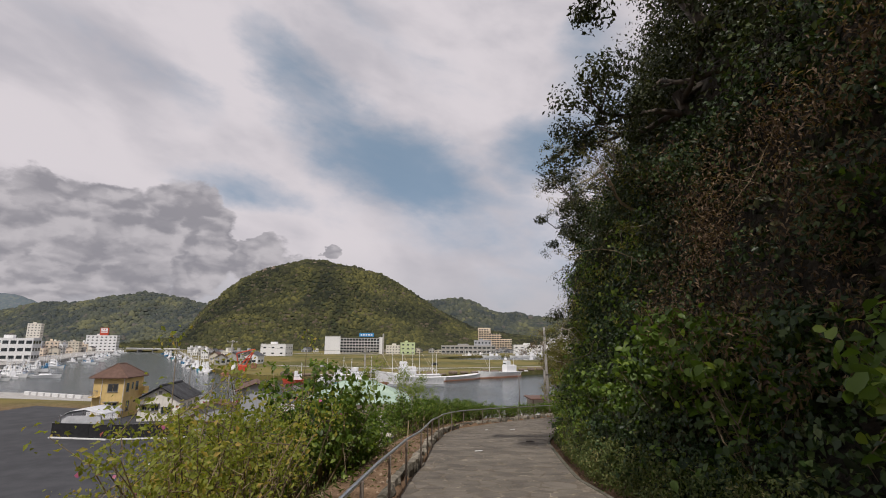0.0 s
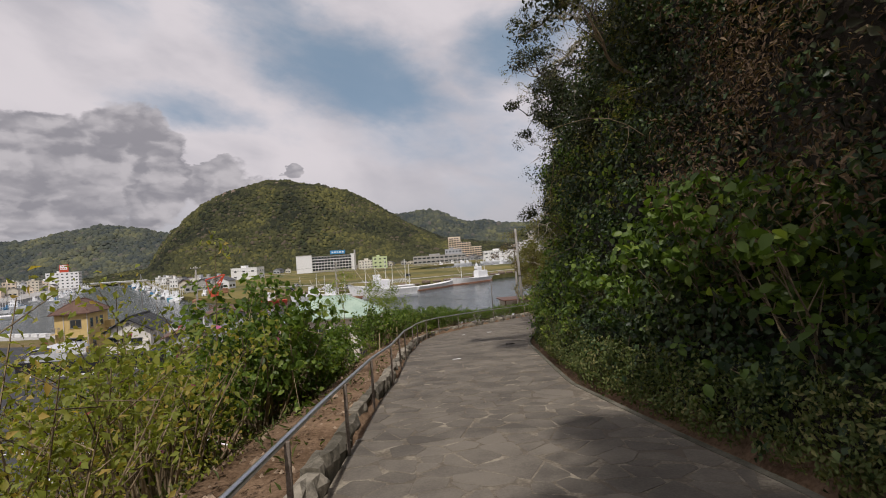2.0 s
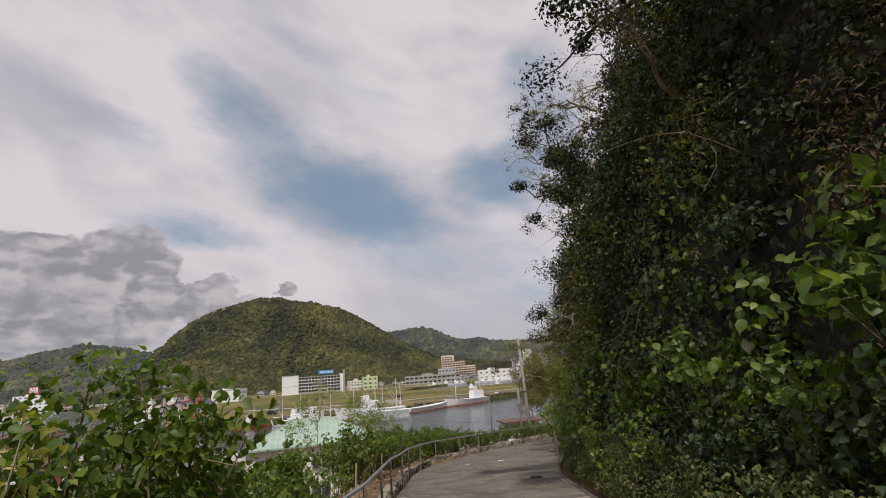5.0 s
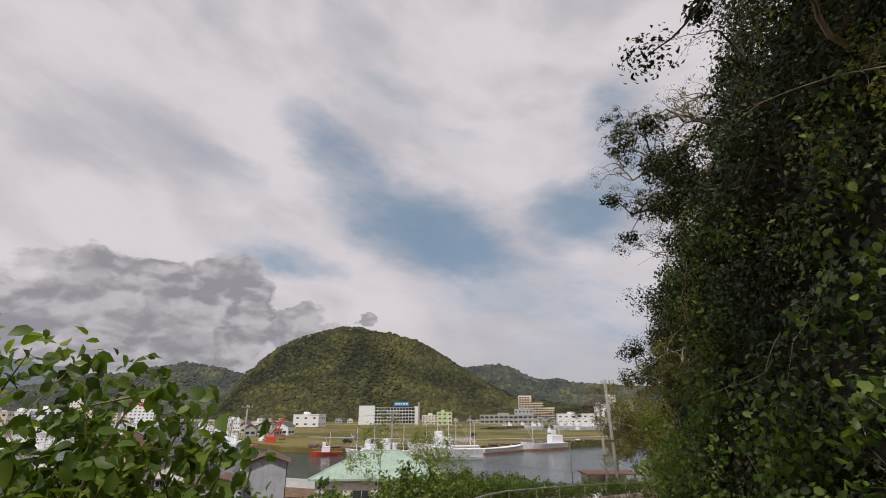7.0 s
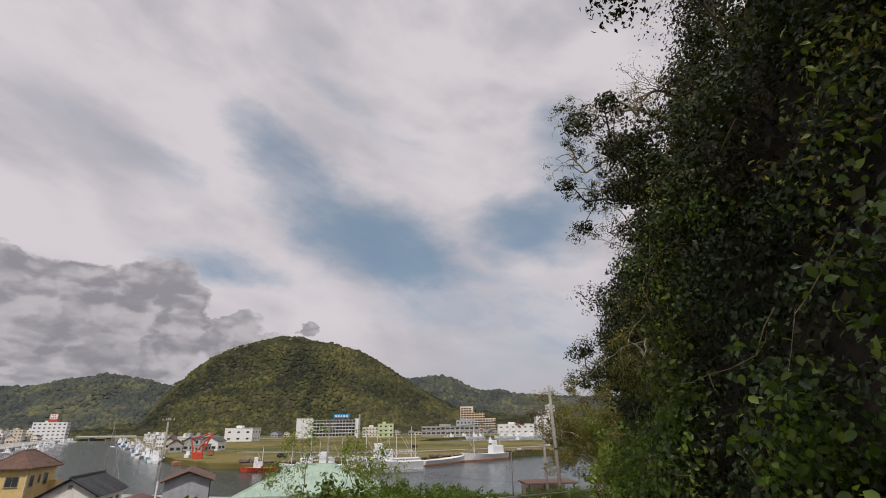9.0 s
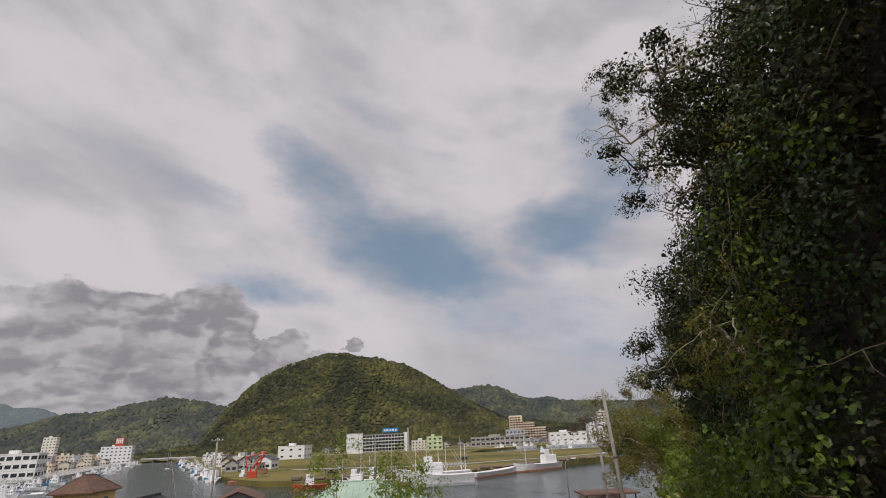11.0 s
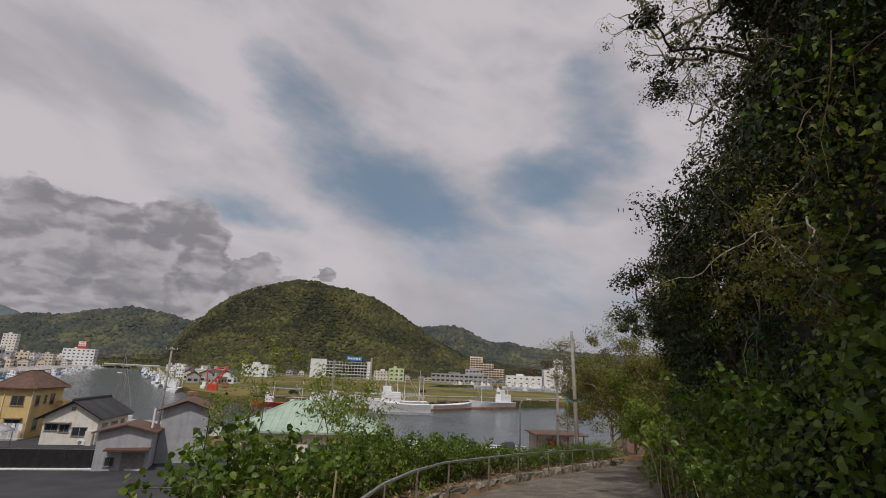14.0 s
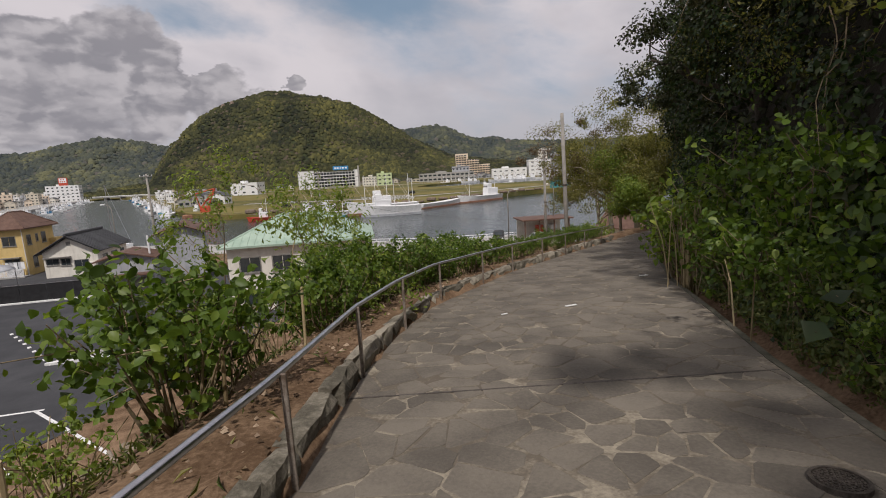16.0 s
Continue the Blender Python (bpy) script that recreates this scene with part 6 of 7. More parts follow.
def clothe(name, label, y0, y1, h0, h1, step, count, rad, ln, wd, material, seed, skip=0.0, out=0.0, rich=True, edge=None, bold=0.3, squash=1.0, holes=0.85):
    r = np.random.default_rng(seed)
    c, rr = [], []
    for y in np.arange(y0, y1, step):
        for h in np.arange(h0, h1, step * 0.85):
            if r.random() < skip:
                continue
            yy, hh = y + r.normal(0, step * 0.3), max(0.1, h + r.normal(0, step * 0.3))
            if edge is not None and noise.noise((yy * 0.35, hh * 0.35, seed)) < edge:
                continue
            swell = relief(yy, hh)
            if holes and hh > 0.9 and swell < -0.16 and r.random() < holes:
                continue
            c.append((face(yy, hh) - 0.6 * swell * min(1.0, hh / 2.5) + rad * 0.8 - out + bold * min(1.0, hh / 4) * (0.3 - abs(r.normal(0, 0.5))), yy, path_z(yy) + hh))
            rr.append(rad * r.uniform(0.7, 1.25))
    pts, nrm = clump_points(c, rr, count, seed + 1, squash, 0.45)
    nrm = unit(nrm + np.array([-0.5, -0.25, 0.1]))
    me = leaf_mesh(name, pts, nrm, ln, wd, rich, 0.9, 0.5, seed)
    return solid(name, me, material, label, "foliage", "stuff")


clothe("ivy", "dark glossy ivy hanging over the steep bank", -15, 3, 0.6, 7.5, 0.62, 105, 0.42, 0.09, 0.064, L_IVY, 101, 0.0, edge=-0.45, bold=0.6, squash=0.8)
clothe("ivy", "dark glossy ivy climbing the bank beyond", 3, 26, 1.2, 8.5, 0.72, 80, 0.42, 0.095, 0.065, L_IVY, 103, 0.1, bold=0.7, squash=0.75)
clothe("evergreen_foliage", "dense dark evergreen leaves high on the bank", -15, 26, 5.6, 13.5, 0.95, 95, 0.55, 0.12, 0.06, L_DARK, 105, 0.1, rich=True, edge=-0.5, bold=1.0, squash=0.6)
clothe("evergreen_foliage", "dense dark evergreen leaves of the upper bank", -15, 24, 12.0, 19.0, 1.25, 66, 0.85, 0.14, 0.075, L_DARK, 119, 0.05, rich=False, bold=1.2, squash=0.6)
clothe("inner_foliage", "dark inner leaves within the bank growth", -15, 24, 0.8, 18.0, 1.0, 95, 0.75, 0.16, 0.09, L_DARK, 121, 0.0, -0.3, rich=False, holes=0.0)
clothe("withered_creeper", "withered brown creeper leaves on the bank", -9.6, -4.6, 2.0, 5.6, 0.42, 75, 0.36, 0.075, 0.024, L_BROWN, 107, 0.1, 0.5, True, -0.2, holes=0.0)
clothe("broad_leaf_creeper", "broad fresh green creeper leaves on the bank", -12, 8, 0.7, 4.2, 0.6, 30, 0.38, 0.13, 0.09, L_SHRUB, 109, 0.1, 0.14, 'broad', 0.10)
clothe("broad_leaf_creeper", "sunlit broad green leaves spilling down the bank beyond", 3.5, 15, 0.6, 4.0, 0.62, 38, 0.4, 0.085, 0.06, L_SHRUB, 123, 0.1, 0.3, 'broad', -0.12)
clothe("broad_leaf_creeper", "broad green leaves hanging in clumps on the bank", -2.0, 5.5, 0.9, 6.0, 0.66, 34, 0.42, 0.1, 0.072, L_SHRUB, 127, 0.1, 0.3, 'broad', -0.1)
clothe("olive_creeper", "olive green fine leaves over the bank", -10, 14, 3.5, 10.5, 0.65, 60, 0.36, 0.065, 0.03, L_OLIVE, 111, 0.1, 0.2, True, 0.2, bold=0.8)
clothe("toe_growth", "low weeds and moss along the drain", -15, 24, 0.0, 0.7, 0.2, 60, 0.17, 0.055, 0.03, L_GRASS, 113, 0.1, 0.1)
clothe("toe_leaves", "low dark leaves at the foot of the bank", -15, 24, 0.15, 1.5, 0.42, 44, 0.28, 0.085, 0.06, L_IVY, 115, 0.2, 0.04)

# shrubs at the foot of the bank
big = shrub("broad_leaf_shrub", "large shrub with broad bright green leaves by the path", "shrub", 1.7, 1.6, 17, 1050, 0.115, 0.08, L_SHRUB, 91, "shrubs at the foot of the bank")
stand(big, 3.4, -5.5, 0, 1.15, 0.0)
for (x, y, s) in ((3.45, -7.4, 1.1), (3.6, -6.4, 1.3), (3.35, -2.6, 0.95), (3.2, -4.2, 0.75), (3.6, 0.4, 0.85), (3.3, -10.4, 1.1)):
    again(big, x, y, vr.uniform(0, 360), s, 0.0)
low = [shrub("hydrangea_shrub", "hydrangea shrub with fresh leaves at the foot of the bank", "shrub", 1.2, 1.4, 16, 1000, 0.09, 0.062, L_SHRUB, 95 + k, "hydrangeas at the foot of the bank") for k in range(2)]
for k, (dx, y, s) in enumerate(((0.6, 8.6, 1.0), (0.6, 11.6, 1.3), (0.55, 4.9, 0.55), (0.7, 6.2, 0.75), (0.7, 7.4, 1.2), (0.65, 9.7, 1.1), (0.6, 13.2, 1.2), (0.6, 15.2, 1.2), (0.6, 17.6, 1.2), (1.35, 6.6, 1.3), (1.5, 8.4, 1.4), (1.5, 10.6, 1.4), (0.7, 20.2, 1.1))):
    x = along(RIGHT, y) + dx
    if k < 2:
        stand(low[k], x, y, 60 * k, s, 0.0)
    else:
        again(low[k % 2], x, y, vr.uniform(0, 360), s, 0.0)
for (x, y, s) in ((3.3, 1.7, 0.9), (2.9, -1.3, 0.8), (5.45, 10.9, 1.8), (6.1, 12.6, 1.8), (5.6, 11.7, 1.5), (3.0, 0.3, 0.7)):
    again(fresh, x, y, vr.uniform(0, 360), s, 0.0)
# dead stems among them
for (x, y, n, h) in ((5.3, 10.5, 44, 1.9), (4.8, 8.0, 22, 1.0), (4.3, 6.6, 16, 0.9), (3.6, -1.6, 14, 0.7), (-2.5, 8.1, 24, 0.95), (-1.9, 6.6, 14, 0.8), (-3.1, 5.2, 14, 0.7), (3.4, 1.6, 12, 0.7)):
    g = Geo()
    for i in range(n):
        a, q = vr.uniform(0, 6.28), vr.uniform(0.05, 0.5)
        b0 = Vector((vr.normal(0, 0.2), vr.normal(0, 0.2), -0.1))
        g.tube([b0, b0 + Vector((math.cos(a) * q * 0.4, math.sin(a) * q * 0.4, h * 0.6)), b0 + Vector((math.cos(a) * q, math.sin(a) * q, h * vr.uniform(0.7, 1.1)))], [0.011, 0.009, 0.004], 5)
    solid("dry_plant", g, M_STRAW, "dry straw-coloured dead plant with thin upright stems", "plant", group="dry plants", place=Matrix.Translation((x, y, lumpy(x, y))))
# big round leaves low by the drain
for (x, y) in ((4.05, 5.1), (3.6, 3.9), (3.95, 4.5), (3.3, -3.2), (3.25, -6.9)):
    r = np.random.default_rng(int(abs(x * 100 + y * 10)))
    pts = np.c_[r.normal(0, 0.22, 26), r.normal(0, 0.28, 26), r.uniform(0.08, 0.34, 26)]
    ob = thing("leopard_plant", "low plant with large round dark green leaves", "plant", Matrix.Translation((x, y, lumpy(x, y))), "leopard plants")
    leaf_part("leaves", ob, pts, np.tile((-0.4, -0.3, 1.0), (26, 1)), 0.19, 0.21, L_IVY, True, 3, 0.1, 0.25)
    g = Geo()
    for p in pts:
        g.tube([(0, 0, -0.1), tuple(p)], [0.006, 0.004], 4)
    part("stem_clump", g, M_TWIG, ob)


# bare vines and twigs that hang over the bank
r = np.random.default_rng(601)
for k in range(46):
    y, h = r.uniform(-13, 14), r.uniform(1.5, 9.5)
    p0 = Vector((face(y, h) - 0.05, y, path_z(y) + h))
    pts = [p0]
    d = Vector((r.uniform(-0.25, 0.05), r.normal(0, 0.5), r.uniform(-1.0, 0.5))).normalized()
    for i in range(6):
        d = (d + Vector(r.normal(0, 0.3, 3)) + Vector((0, 0, -0.12))).normalized()
        q = pts[-1] + d * r.uniform(0.16, 0.4)
        q.x = min(q.x, face(q.y, max(0.2, q.z - path_z(q.y))) + 0.08)
        pts.append(q)
    g = Geo().tube(pts, [0.009, 0.0085, 0.008, 0.007, 0.006, 0.004, 0.002], 5)
    for i in (2, 3, 4):
        e3 = pts[i] + Vector(r.normal(0, 0.2, 3))
        g.tube([pts[i], pts[i].lerp(e3, 0.5) + Vector(r.normal(0, 0.03, 3)), e3], [0.007, 0.005, 0.002], 4)
    solid("bare_vine", g, M_TWIG, "thin bare brown vine hanging on the bank", "vine", group="bare vines on the bank")


# trees on the bank
def tree(name, label, base, top, limbs, r0, seed, crown, leaf, material, rad, per, bark=M_BARK, depth=3, bend=0.4, droop=0.0, llen=3.0, spread=0.9, rich=False, rise=(0.1, 0.8)):
    """base, top: ends of the trunk; limbs: how many; crown leaves gather round the branch ends."""
    r = np.random.default_rng(seed)
    ob = thing(name, label, "tree", Matrix.Translation(base))
    t = Vector(top) - Vector(base)
    g = Geo()
    mid = t * 0.5 + Vector(r.normal(0, 0.25, 3))
    g.tube([(0, 0, -0.6), tuple(mid * 0.5), tuple(mid), tuple(t)], [r0 * 1.25, r0, r0 * 0.85, r0 * 0.6], 9)
    part("trunk", g, bark, ob, smooth=True)
    ends = []
    for k in range(limbs):
        lg = Geo()
        a = 2 * math.pi * k / limbs + r.uniform(-0.4, 0.4)
        way = Vector((math.cos(a) * spread, math.sin(a) * spread, r.uniform(*rise)))
        start = mid.lerp(t, r.uniform(0.2, 1.0))
        branches(lg, start, way, llen * r.uniform(0.8, 1.2), r0 * 0.42, depth, r, ends, bend, 2, droop, 6)
        part("limb", lg, bark, ob, smooth=True)
    c = np.array([list(p) for p in ends])
    pts, nrm = clump_points(c, np.full(len(c), rad) * r.uniform(0.6, 1.3, len(c)), per, seed + 2, 0.75, 0.6)
    leaf_part("crown", ob, pts, nrm, leaf[0], leaf[1], material, rich, seed)
    return ob


DARK = "dark evergreen tree with dense crown on the bank"
# 201, 203 and 210: unseen overhead crowns, added to cast shade on the path
for k, (bx, by, bz, tx, ty, tz, s) in enumerate(((5.6, -11.5, 14.0, 1.0, -12.4, 18.8, 201), (6.4, -5.0, 14.5, 4.6, -4.0, 20.8, 202), (8.2, -3.0, 20.0, 2.3, -3.6, 23.0, 203), (5.4, -14.5, 14.0, 1.7, -14.0, 19.0, 210), (7.4, 3.6, 14.5, 6.9, 3.6, 17.6, 204), (7.4, 7.2, 14.0, 7.6, 7.0, 18.5, 205), (10.6, 11.8, 11.5, 10.2, 11.8, 16.0, 206), (10.5, 16.0, 11.0, 9.8, 15.6, 15.0, 207), (8.6, 13.0, 9.5, 7.6, 12.6, 13.6, 208), (12.0, 20.0, 9.5, 11.0, 19.5, 13.5, 209), (7.0, -3.6, 15.4, 5.0, -3.0, 18.6, 211))):
    tree("evergreen_tree", DARK, (bx, by, bz), (tx, ty, tz), 8 if s in (201, 203, 210) else 6, 0.2, s, None, (0.13, 0.075) if s in (201, 203, 210) else (0.10, 0.055), L_DARK, 0.46, 260 if s in (201, 203, 210) else 220, depth=2, llen=1.25 if s in (201, 203, 210) else 1.9)
# the gnarled tree that leans out over the path
gn = thing("gnarled_tree", "gnarled pale-barked tree leaning out with tufted leaves", "tree", Matrix.Translation((11.6, 11.0, 13.5)))
r = np.random.default_rng(301)
part("trunk", Geo().tube([(0.3, 0.4, -2.5), (0.2, 0.2, 2), (-0.2, -0.2, 5.5), (-0.6, -0.5, 8.4), (-0.4, -0.5, 10.2)], [0.34, 0.3, 0.25, 0.2, 0.1], 10), M_PALEBARK, gn, smooth=True)
# limbs as (x, height) bends in the tree's own frame, and how far each swings towards or away from the path's start
BOUGHS = (((-0.6, 8.3), (-1.9, 7.7), (-2.3, 6.9), (-2.6, 6.4), 0.2, 0.12), ((-0.5, 8.9), (-2.5, 9.1), (-3.7, 9.4), (-4.6, 9.7), -0.5, 0.10),
         ((-2.0, 9.0), (-3.4, 8.8), (-4.2, 8.3), (-5.1, 7.1), 0.5, 0.09), ((-3.4, 8.8), (-4.3, 8.0), (-5.9, 7.1), (-6.5, 7.9), 0.3, 0.07),
         ((-2.3, 6.9), (-3.5, 6.7), (-5.4, 6.1), (-6.1, 5.8), -0.3, 0.08), ((-0.3, 6.3), (-2.8, 6.4), (-4.0, 5.6), (-5.2, 4.5), 0.4, 0.08),
         ((-3.7, 9.4), (-4.9, 9.9), (-5.6, 9.3), (-6.7, 8.8), -0.2, 0.06), ((-0.4, 9.8), (-1.6, 10.6), (-2.8, 10.7), (-3.5, 10.4), 0.3, 0.09))
ends = []
for b0, b1, b3, b4, swing, rd in BOUGHS:
    lg = Geo()
    pts = [Vector((x, -0.5 + swing * k / 3 + r.normal(0, 0.08), z)) for k, (x, z) in enumerate((b0, b1, b3, b4))]
    bend_line = []
    for a, b2 in zip(pts, pts[1:]):
        for k in range(4):
            bend_line.append(a.lerp(b2, k / 4) + Vector(r.normal(0, 0.055, 3)))
    bend_line.append(pts[-1])
    lg.tube(bend_line, [rd * (1 - 0.6 * k / 12) for k in range(13)], 7)
    for k in (3, 5, 6, 7, 8, 9, 10, 11, 12):
        way = Vector((r.normal(-0.5, 0.6), r.normal(0, 0.6), r.normal(0.0, 0.7)))
        branches(lg, bend_line[k], way, 0.75, rd * 0.33, 2, r, ends, 0.75, 2, 0.02, 5, 0.72)
    part("limb", lg, M_PALEBARK, gn, smooth=True)


def tuft(centre, size, count):
    """Several small clumps that crowd into one uneven tuft."""
    q = np.array(centre) + r.normal(0, 1, (count, 3)) * np.array([size, size, size * 0.7]) * 0.75
    return list(q)


dense = tuft((-5.4, -0.6, 9.7), 0.75, 17) + tuft((-6.7, -0.7, 8.8), 0.42, 9) + tuft((-6.5, -0.3, 7.9), 0.3, 5) + tuft((-6.1, -0.8, 5.8), 0.45, 9) + tuft((-5.4, -0.3, 7.2), 0.3, 4)
pts, nrm = clump_points(np.array(dense), np.full(len(dense), 0.23), 56, 9, 0.9, 0.9)
leaf_part("crown", gn, pts, nrm, 0.10, 0.042, L_DARK, True, 9)
pale = tuft((-3.4, -0.5, 10.4), 0.7, 14) + tuft((-4.2, -0.2, 6.2), 0.5, 9) + tuft((-2.9, -0.5, 8.4), 0.6, 8) + [list(p) for i, p in enumerate(ends) if i % 6 == 0]
pts, nrm = clump_points(np.array(pale), np.full(len(pale), 0.24), 34, 10, 0.8, 0.9)
leaf_part("pale_crown", gn, pts, nrm, 0.07, 0.034, L_OLIVE, True, 10)
# pale crooked limbs that lean out of the bank
for (y, h, w, ln, rd, sd) in ((5.4, 4.3, (-0.75, 0.25, 0.35), 1.5, 0.085, 321), (3.6, 8.2, (-0.7, 0.3, 0.5), 1.7, 0.1, 322), (1.2, 6.4, (-0.55, 0.5, 0.5), 1.2, 0.06, 323), (7.8, 7.4, (-0.8, -0.1, 0.35), 1.6, 0.08, 324), (-3.4, 7.0, (-0.5, 0.5, 0.6), 1.2, 0.06, 325)):
    r = np.random.default_rng(sd)
    lt = thing("leaning_tree", "small pale-barked crooked tree leaning out of the bank", "tree", Matrix.Translation((face(y, h) + 0.9, y, path_z(y) + h - 0.4)), "leaning trees")
    lg, ends = Geo(), []
    branches(lg, (0.6, 0, -0.5), w, ln, rd, 4, r, ends, 0.5, 2, 0.05, 6, 0.72)
    part("trunk", lg, M_PALEBARK, lt, smooth=True)
    pts, nrm = clump_points(np.array([list(p) for p in ends]), np.full(len(ends), 0.24), 46, sd, 0.7, 0.8)
    leaf_part("leaves", lt, pts, nrm, 0.06, 0.03, L_OLIVE if sd % 2 else L_DARK, True, sd)
# bare tree overhead
for (b0, w, s, d) in (((4.3, -1.6, 16.6), (-0.95, 0.1, 0.75), 313, 4), ((4.6, 1.2, 18.5), (-0.55, 0.3, 0.8), 311, 4), ((6.6, 5.5, 18.0), (-0.5, 0.2, 0.9), 312, 4)):
    r = np.random.default_rng(s)
    bt = thing("bare_tree", "bare twiggy tree with few leaves reaching over the path", "tree", Matrix.Translation(b0), "bare trees")
    lg, ends = Geo(), []
    branches(lg, (1.5, 0.0, -2.5) if s != 313 else (0.2, 0, -0.6), w, 2.2 if s != 313 else 1.15, 0.10 if s != 313 else 0.05, d, r, ends, 0.4, 3, 0.0, 6, 0.64)
    part("limb", lg, M_BARK if s != 313 else M_TWIG, bt)
    pts, nrm = clump_points(np.array([list(p) for p in ends]), np.full(len(ends), 0.16), 4, s, 1, 0.9)
    leaf_part("leaves", bt, pts, nrm, 0.05, 0.024, L_OLIVE, False, s)
# olive trees beyond the bend
for k, (x, y, top, s, mt) in enumerate(((13.0, 34.0, 13.0, 401, L_OLIVE), (13.4, 36.0, 15.0, 402, L_OLIVE), (15.2, 38.5, 16.4, 403, L_OLIVE), (13.9, 39.5, 13.6, 404, L_BROWN), (17.5, 37, 17.0, 405, L_OLIVE), (15.3, 26.5, 16.0, 406, L_OLIVE), (14.2, 33.5, 12.5, 407, L_FRESH), (13.6, 30.5, 11.2, 408, L_OLIVE), (12.6, 29.5, 10.0, 409, L_FRESH), (14.4, 31.5, 13.0, 410, L_OLIVE))):
    z = land_z(x, y)
    tree("olive_tree", "small tree with yellowish olive spring leaves beyond the bend", (x, y, z), (x - 0.4, y, z + (top - z) * 0.6), 8, 0.14, s, None, (0.13, 0.07), mt, 0.8, 190, depth=2, llen=(top - z) * 0.24, bark=M_PALEBARK, rise=(0.3, 1.6))
# clods and pebbles on the bare strip
r = np.random.default_rng(551)
n = 1500
py = r.uniform(-13, 20, n)
px = np.array([along(LEFT, v) for v in py]) - r.uniform(0.22, 1.7, n)
pz = np.array([lumpy(a, b2) for a, b2 in zip(px, py)])
sz = r.uniform(0.008, 0.034, n) * np.where(r.random(n) < 0.06, 2.2, 1.0)
peb = Geo()
for a, b2, c, q in zip(px, py, pz, sz):
    j = r.uniform(0.7, 1.3, 8)
    peb.add([(a + q * j[0], b2, c), (a, b2 + q * j[1], c), (a - q * j[2], b2, c), (a, b2 - q * j[3], c), (a + q * 0.2 * j[4], b2 + q * 0.2 * j[5], c + q * 0.9 * j[6])], [(0, 1, 4), (1, 2, 4), (2, 3, 4), (3, 0, 4)])
solid("pebbles", peb, M_EARTHCLOD, "scattered clods and pebbles on the bare earth strip", "pebbles", "stuff")
# slope undergrowth on the harbour side
r = np.random.default_rng(501)
pts = []
for i in range(9000):
    y = r.uniform(-14, 26)
    o = 0.25 + abs(r.normal(0, 2.6))
    x = along(LEFT, y) - o
    if o < 1.1 and (r.random() < 0.9 if y > 1 else r.random() < 0.7):
        continue
    pts.append((x, y, lumpy(x, y) + r.uniform(0.0, 0.12)))
solid("slope_weeds", leaf_mesh("slope_weeds", np.array(pts), np.tile((0.3, 0.0, 0.6), (len(pts), 1)), 0.13, 0.022, True, -0.6, 0.8, 4), L_GRASS, "scattered grass and weeds on the slope", "grass", "stuff")
pts = []
for i in range(2600):
    y = r.uniform(-14, 24)
    side_ = r.random() < 0.6
    x = along(LEFT, y) - r.uniform(0.2, 1.6) if side_ else along(RIGHT, y) + r.uniform(0.1, 0.8)
    pts.append((x, y, lumpy(x, y) + 0.012))
solid("leaf_litter", leaf_mesh("leaf_litter", np.array(pts), np.tile((0, 0, 1.0), (len(pts), 1)), 0.055, 0.03, True, 0, 0.3, 6), L_BROWN, "brown fallen leaves on the earth beside the path", "litter", "stuff")
for i in range(26):
    y = r.uniform(2.0, 7.5)
    x = along(LEFT, y) - r.uniform(2.2, 4.6)
    z = lumpy(x, y)
    a, ln = r.uniform(0, 6.28), r.uniform(0.4, 1.3)
    d = Vector((math.cos(a), math.sin(a), r.uniform(-0.2, 0.2))) * ln / 2
    c = Vector((x, y, z + 0.06))
    rad = r.uniform(0.02, 0.075)
    solid("cut_branch", Geo().tube([c - d, c + Vector(r.normal(0, 0.03, 3)), c + d], [rad, rad * 0.95, rad * 0.8], 8), M_LOG, "cut grey brown branch lying on the slope", "log", group="cut branches on the slope", smooth=True)
for (y, h) in ((7.15, 0.75), (8.1, 0.6), (5.3, 0.5), (3.4, 0.55), (11.5, 0.6)):
    x = along(LEFT, y) - 0.95
    solid("bamboo_stake", Geo().tube([(x, y, lumpy(x, y) - 0.1), (x + 0.03, y, lumpy(x, y) + h)], 0.018, 7), M_STRAW, "short straw-coloured bamboo stake in the earth", "stake", group="bamboo stakes")


# ---- flagstones ----
def clip(poly, mx, my, nx, ny):
    """The part of a polygon on the near side of a line through (mx, my) with outward way (nx, ny)."""
    res = []
    for i, p in enumerate(poly):
        q = poly[(i + 1) % len(poly)]
        a, b2 = (p[0] - mx) * nx + (p[1] - my) * ny, (q[0] - mx) * nx + (q[1] - my) * ny
        if a <= 0:
            res.append(p)
        if (a < 0) != (b2 < 0) and a != b2:
            t = a / (a - b2)
            res.append((p[0] + (q[0] - p[0]) * t, p[1] + (q[1] - p[1]) * t))
    return res


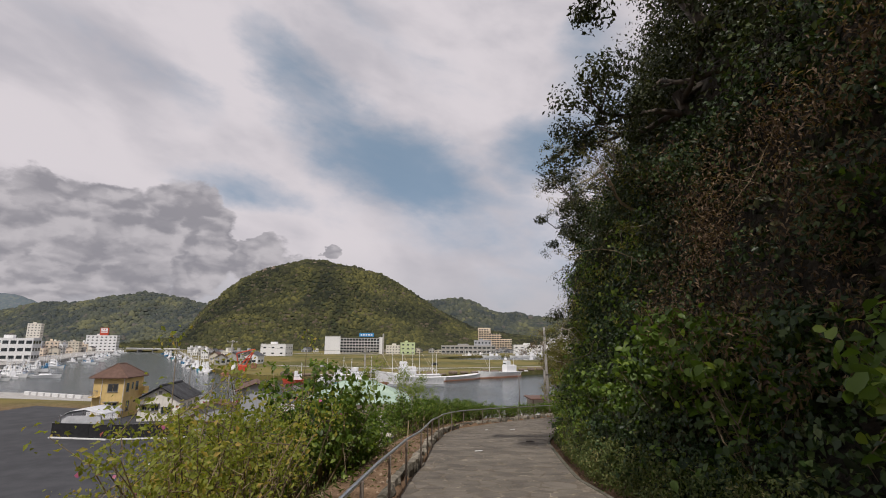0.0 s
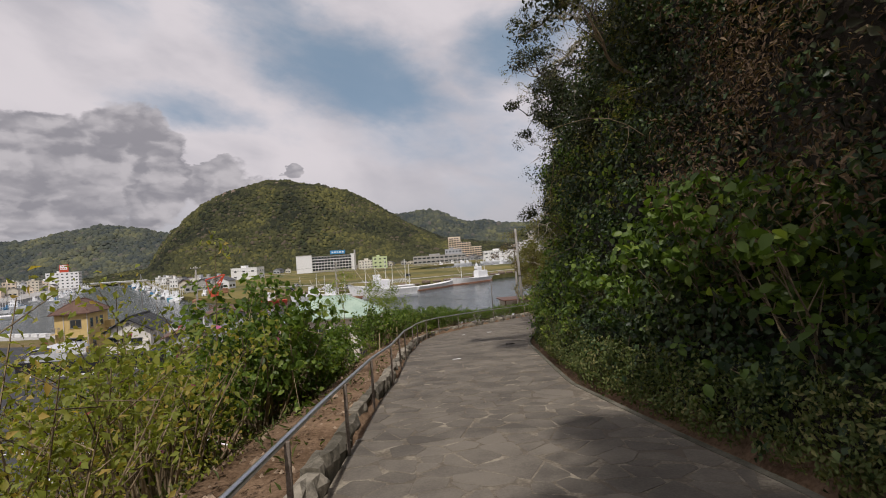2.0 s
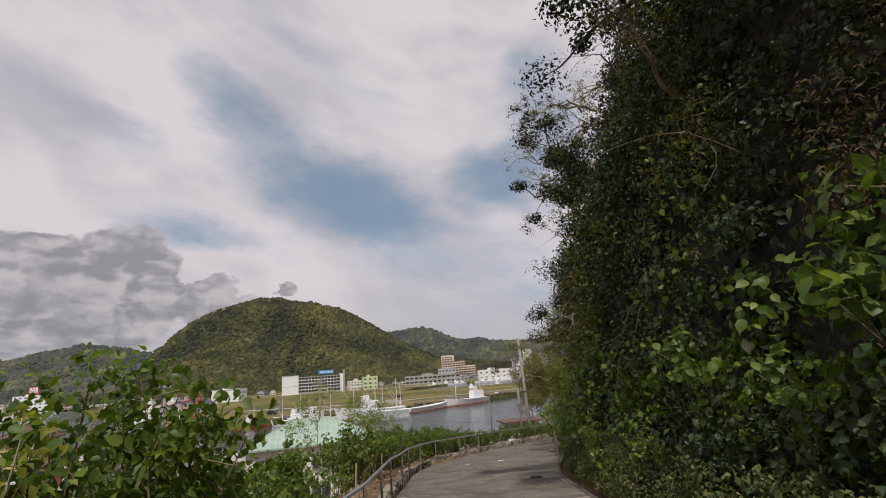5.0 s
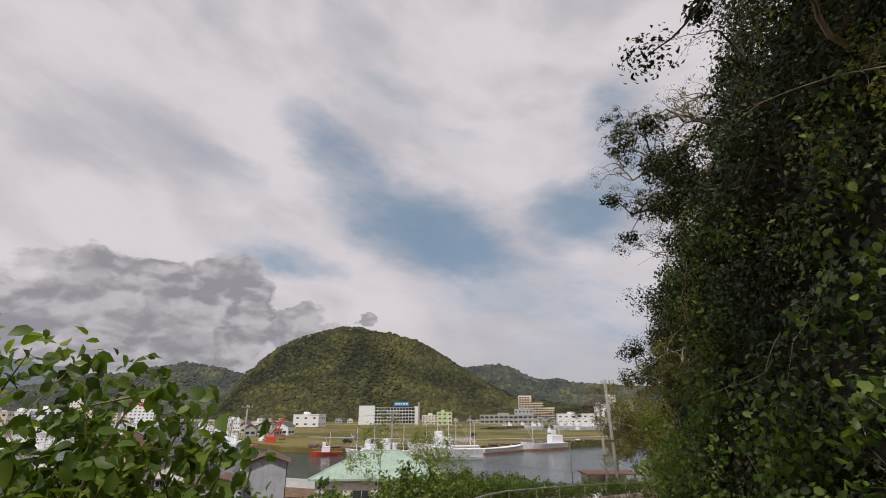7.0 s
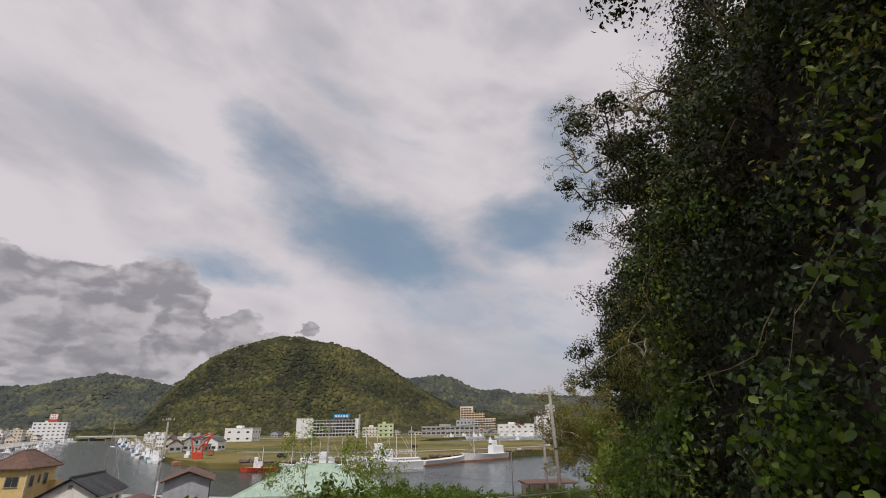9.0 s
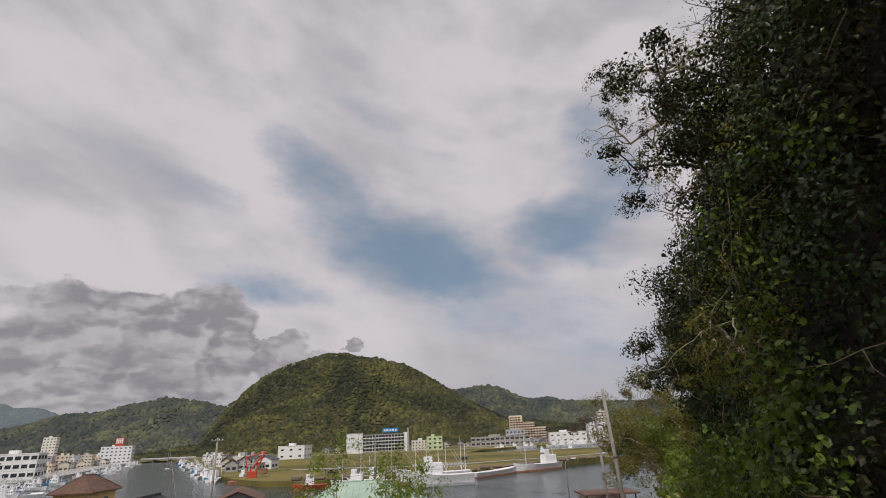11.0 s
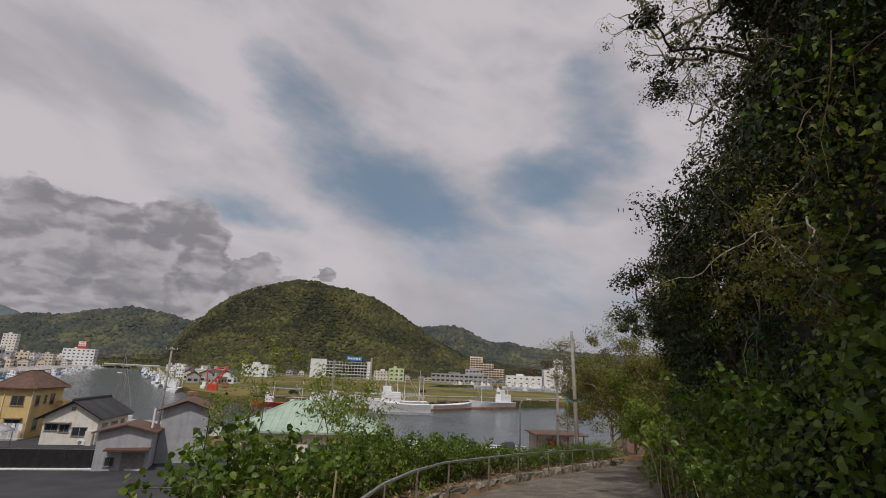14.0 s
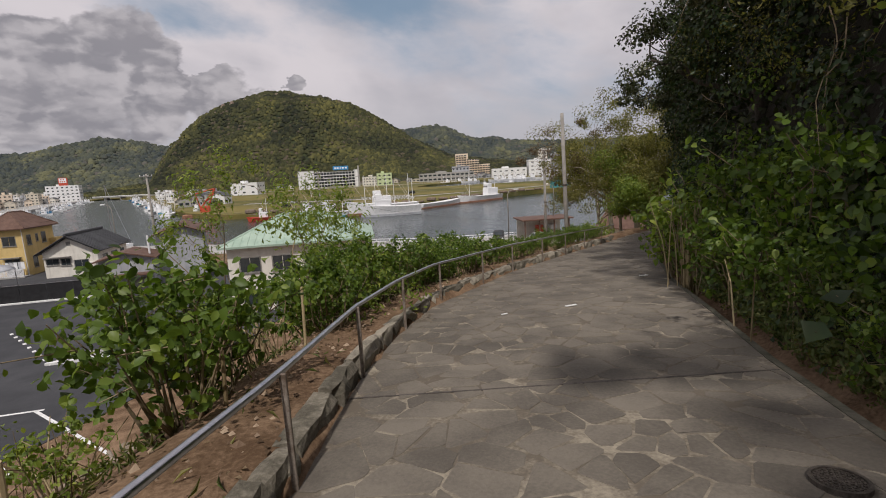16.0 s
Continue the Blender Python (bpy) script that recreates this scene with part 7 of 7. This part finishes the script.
srng = np.random.default_rng(9)
seeds = []
for y in np.arange(-16, 27, 0.29):
    for x in np.arange(-2.4, 14, 0.32):
        px, py = x + srng.uniform(-0.21, 0.21), y + srng.uniform(-0.19, 0.19)
        if along(LEFT, py) - 0.35 < px < along(RIGHT, py) + 0.35 and srng.random() > 0.2:
            seeds.append((px, py))
S = np.array(seeds)
rest = Geo()
made = 0
for i, (sx, sy) in enumerate(seeds):
    xl, xr = along(LEFT, sy) + 0.02, along(RIGHT, sy) - 0.02
    if not xl < sx < xr:
        continue
    d2 = ((S - S[i]) ** 2).sum(1)
    near = np.argsort(d2)[1:15]
    poly = [(sx - 0.6, sy - 0.6), (sx + 0.6, sy - 0.6), (sx + 0.6, sy + 0.6), (sx - 0.6, sy + 0.6)]
    for k in near:
        dx, dy = S[k][0] - sx, S[k][1] - sy
        ll = math.hypot(dx, dy)
        lo, hi = min(i, k), max(i, k)
        tilt = math.sin(lo * 12.9898 + hi * 78.233) * 0.35
        share = 0.5 + 0.09 * math.sin(lo * 3.7 + hi * 1.3) * (1 if i < k else -1)
        gap_ = 0.003 + 0.008 * abs(math.sin(lo * 5.1 + hi * 2.7))
        ca, sa = math.cos(tilt), math.sin(tilt)
        ux, uy = dx / ll * ca - dy / ll * sa, dx / ll * sa + dy / ll * ca
        poly = clip(poly, sx + dx * share - ux * gap_, sy + dy * share - uy * gap_, ux, uy)
        if len(poly) < 3:
            break
    if len(poly) < 3:
        continue
    poly = [(min(max(px, along(LEFT, py) + 0.01), along(RIGHT, py) - 0.01), py) for px, py in poly]
    # uneven, slightly worn corners
    soft_ = []
    for j, p in enumerate(poly):
        a, b2 = poly[j - 1], poly[(j + 1) % len(poly)]
        for q, w in ((a, 0.1), (b2, 0.1)):
            soft_.append((p[0] + (q[0] - p[0]) * w + srng.normal(0, 0.008), p[1] + (q[1] - p[1]) * w + srng.normal(0, 0.008)))
    up = srng.uniform(-0.0015, 0.002)
    cx, cy = sum(p[0] for p in soft_) / len(soft_), sum(p[1] for p in soft_) / len(soft_)
    rings = []
    for sc, z in ((1.0, -0.03), (1.0, up - 0.002), (0.97, up)):
        rings.append([(cx + (px - cx) * sc, cy + (py - cy) * sc, path_z(py) + z) for px, py in soft_])
    if 2.4 < sy < 8.6 and made < 300:
        g = Geo().loft(rings)
        part("flagstone", g, M_STONE, path_bed)
        made += 1
    else:
        rest.loft(rings)
tagged(part("flagstones", rest, M_STONE, path_bed), kind="stuff")
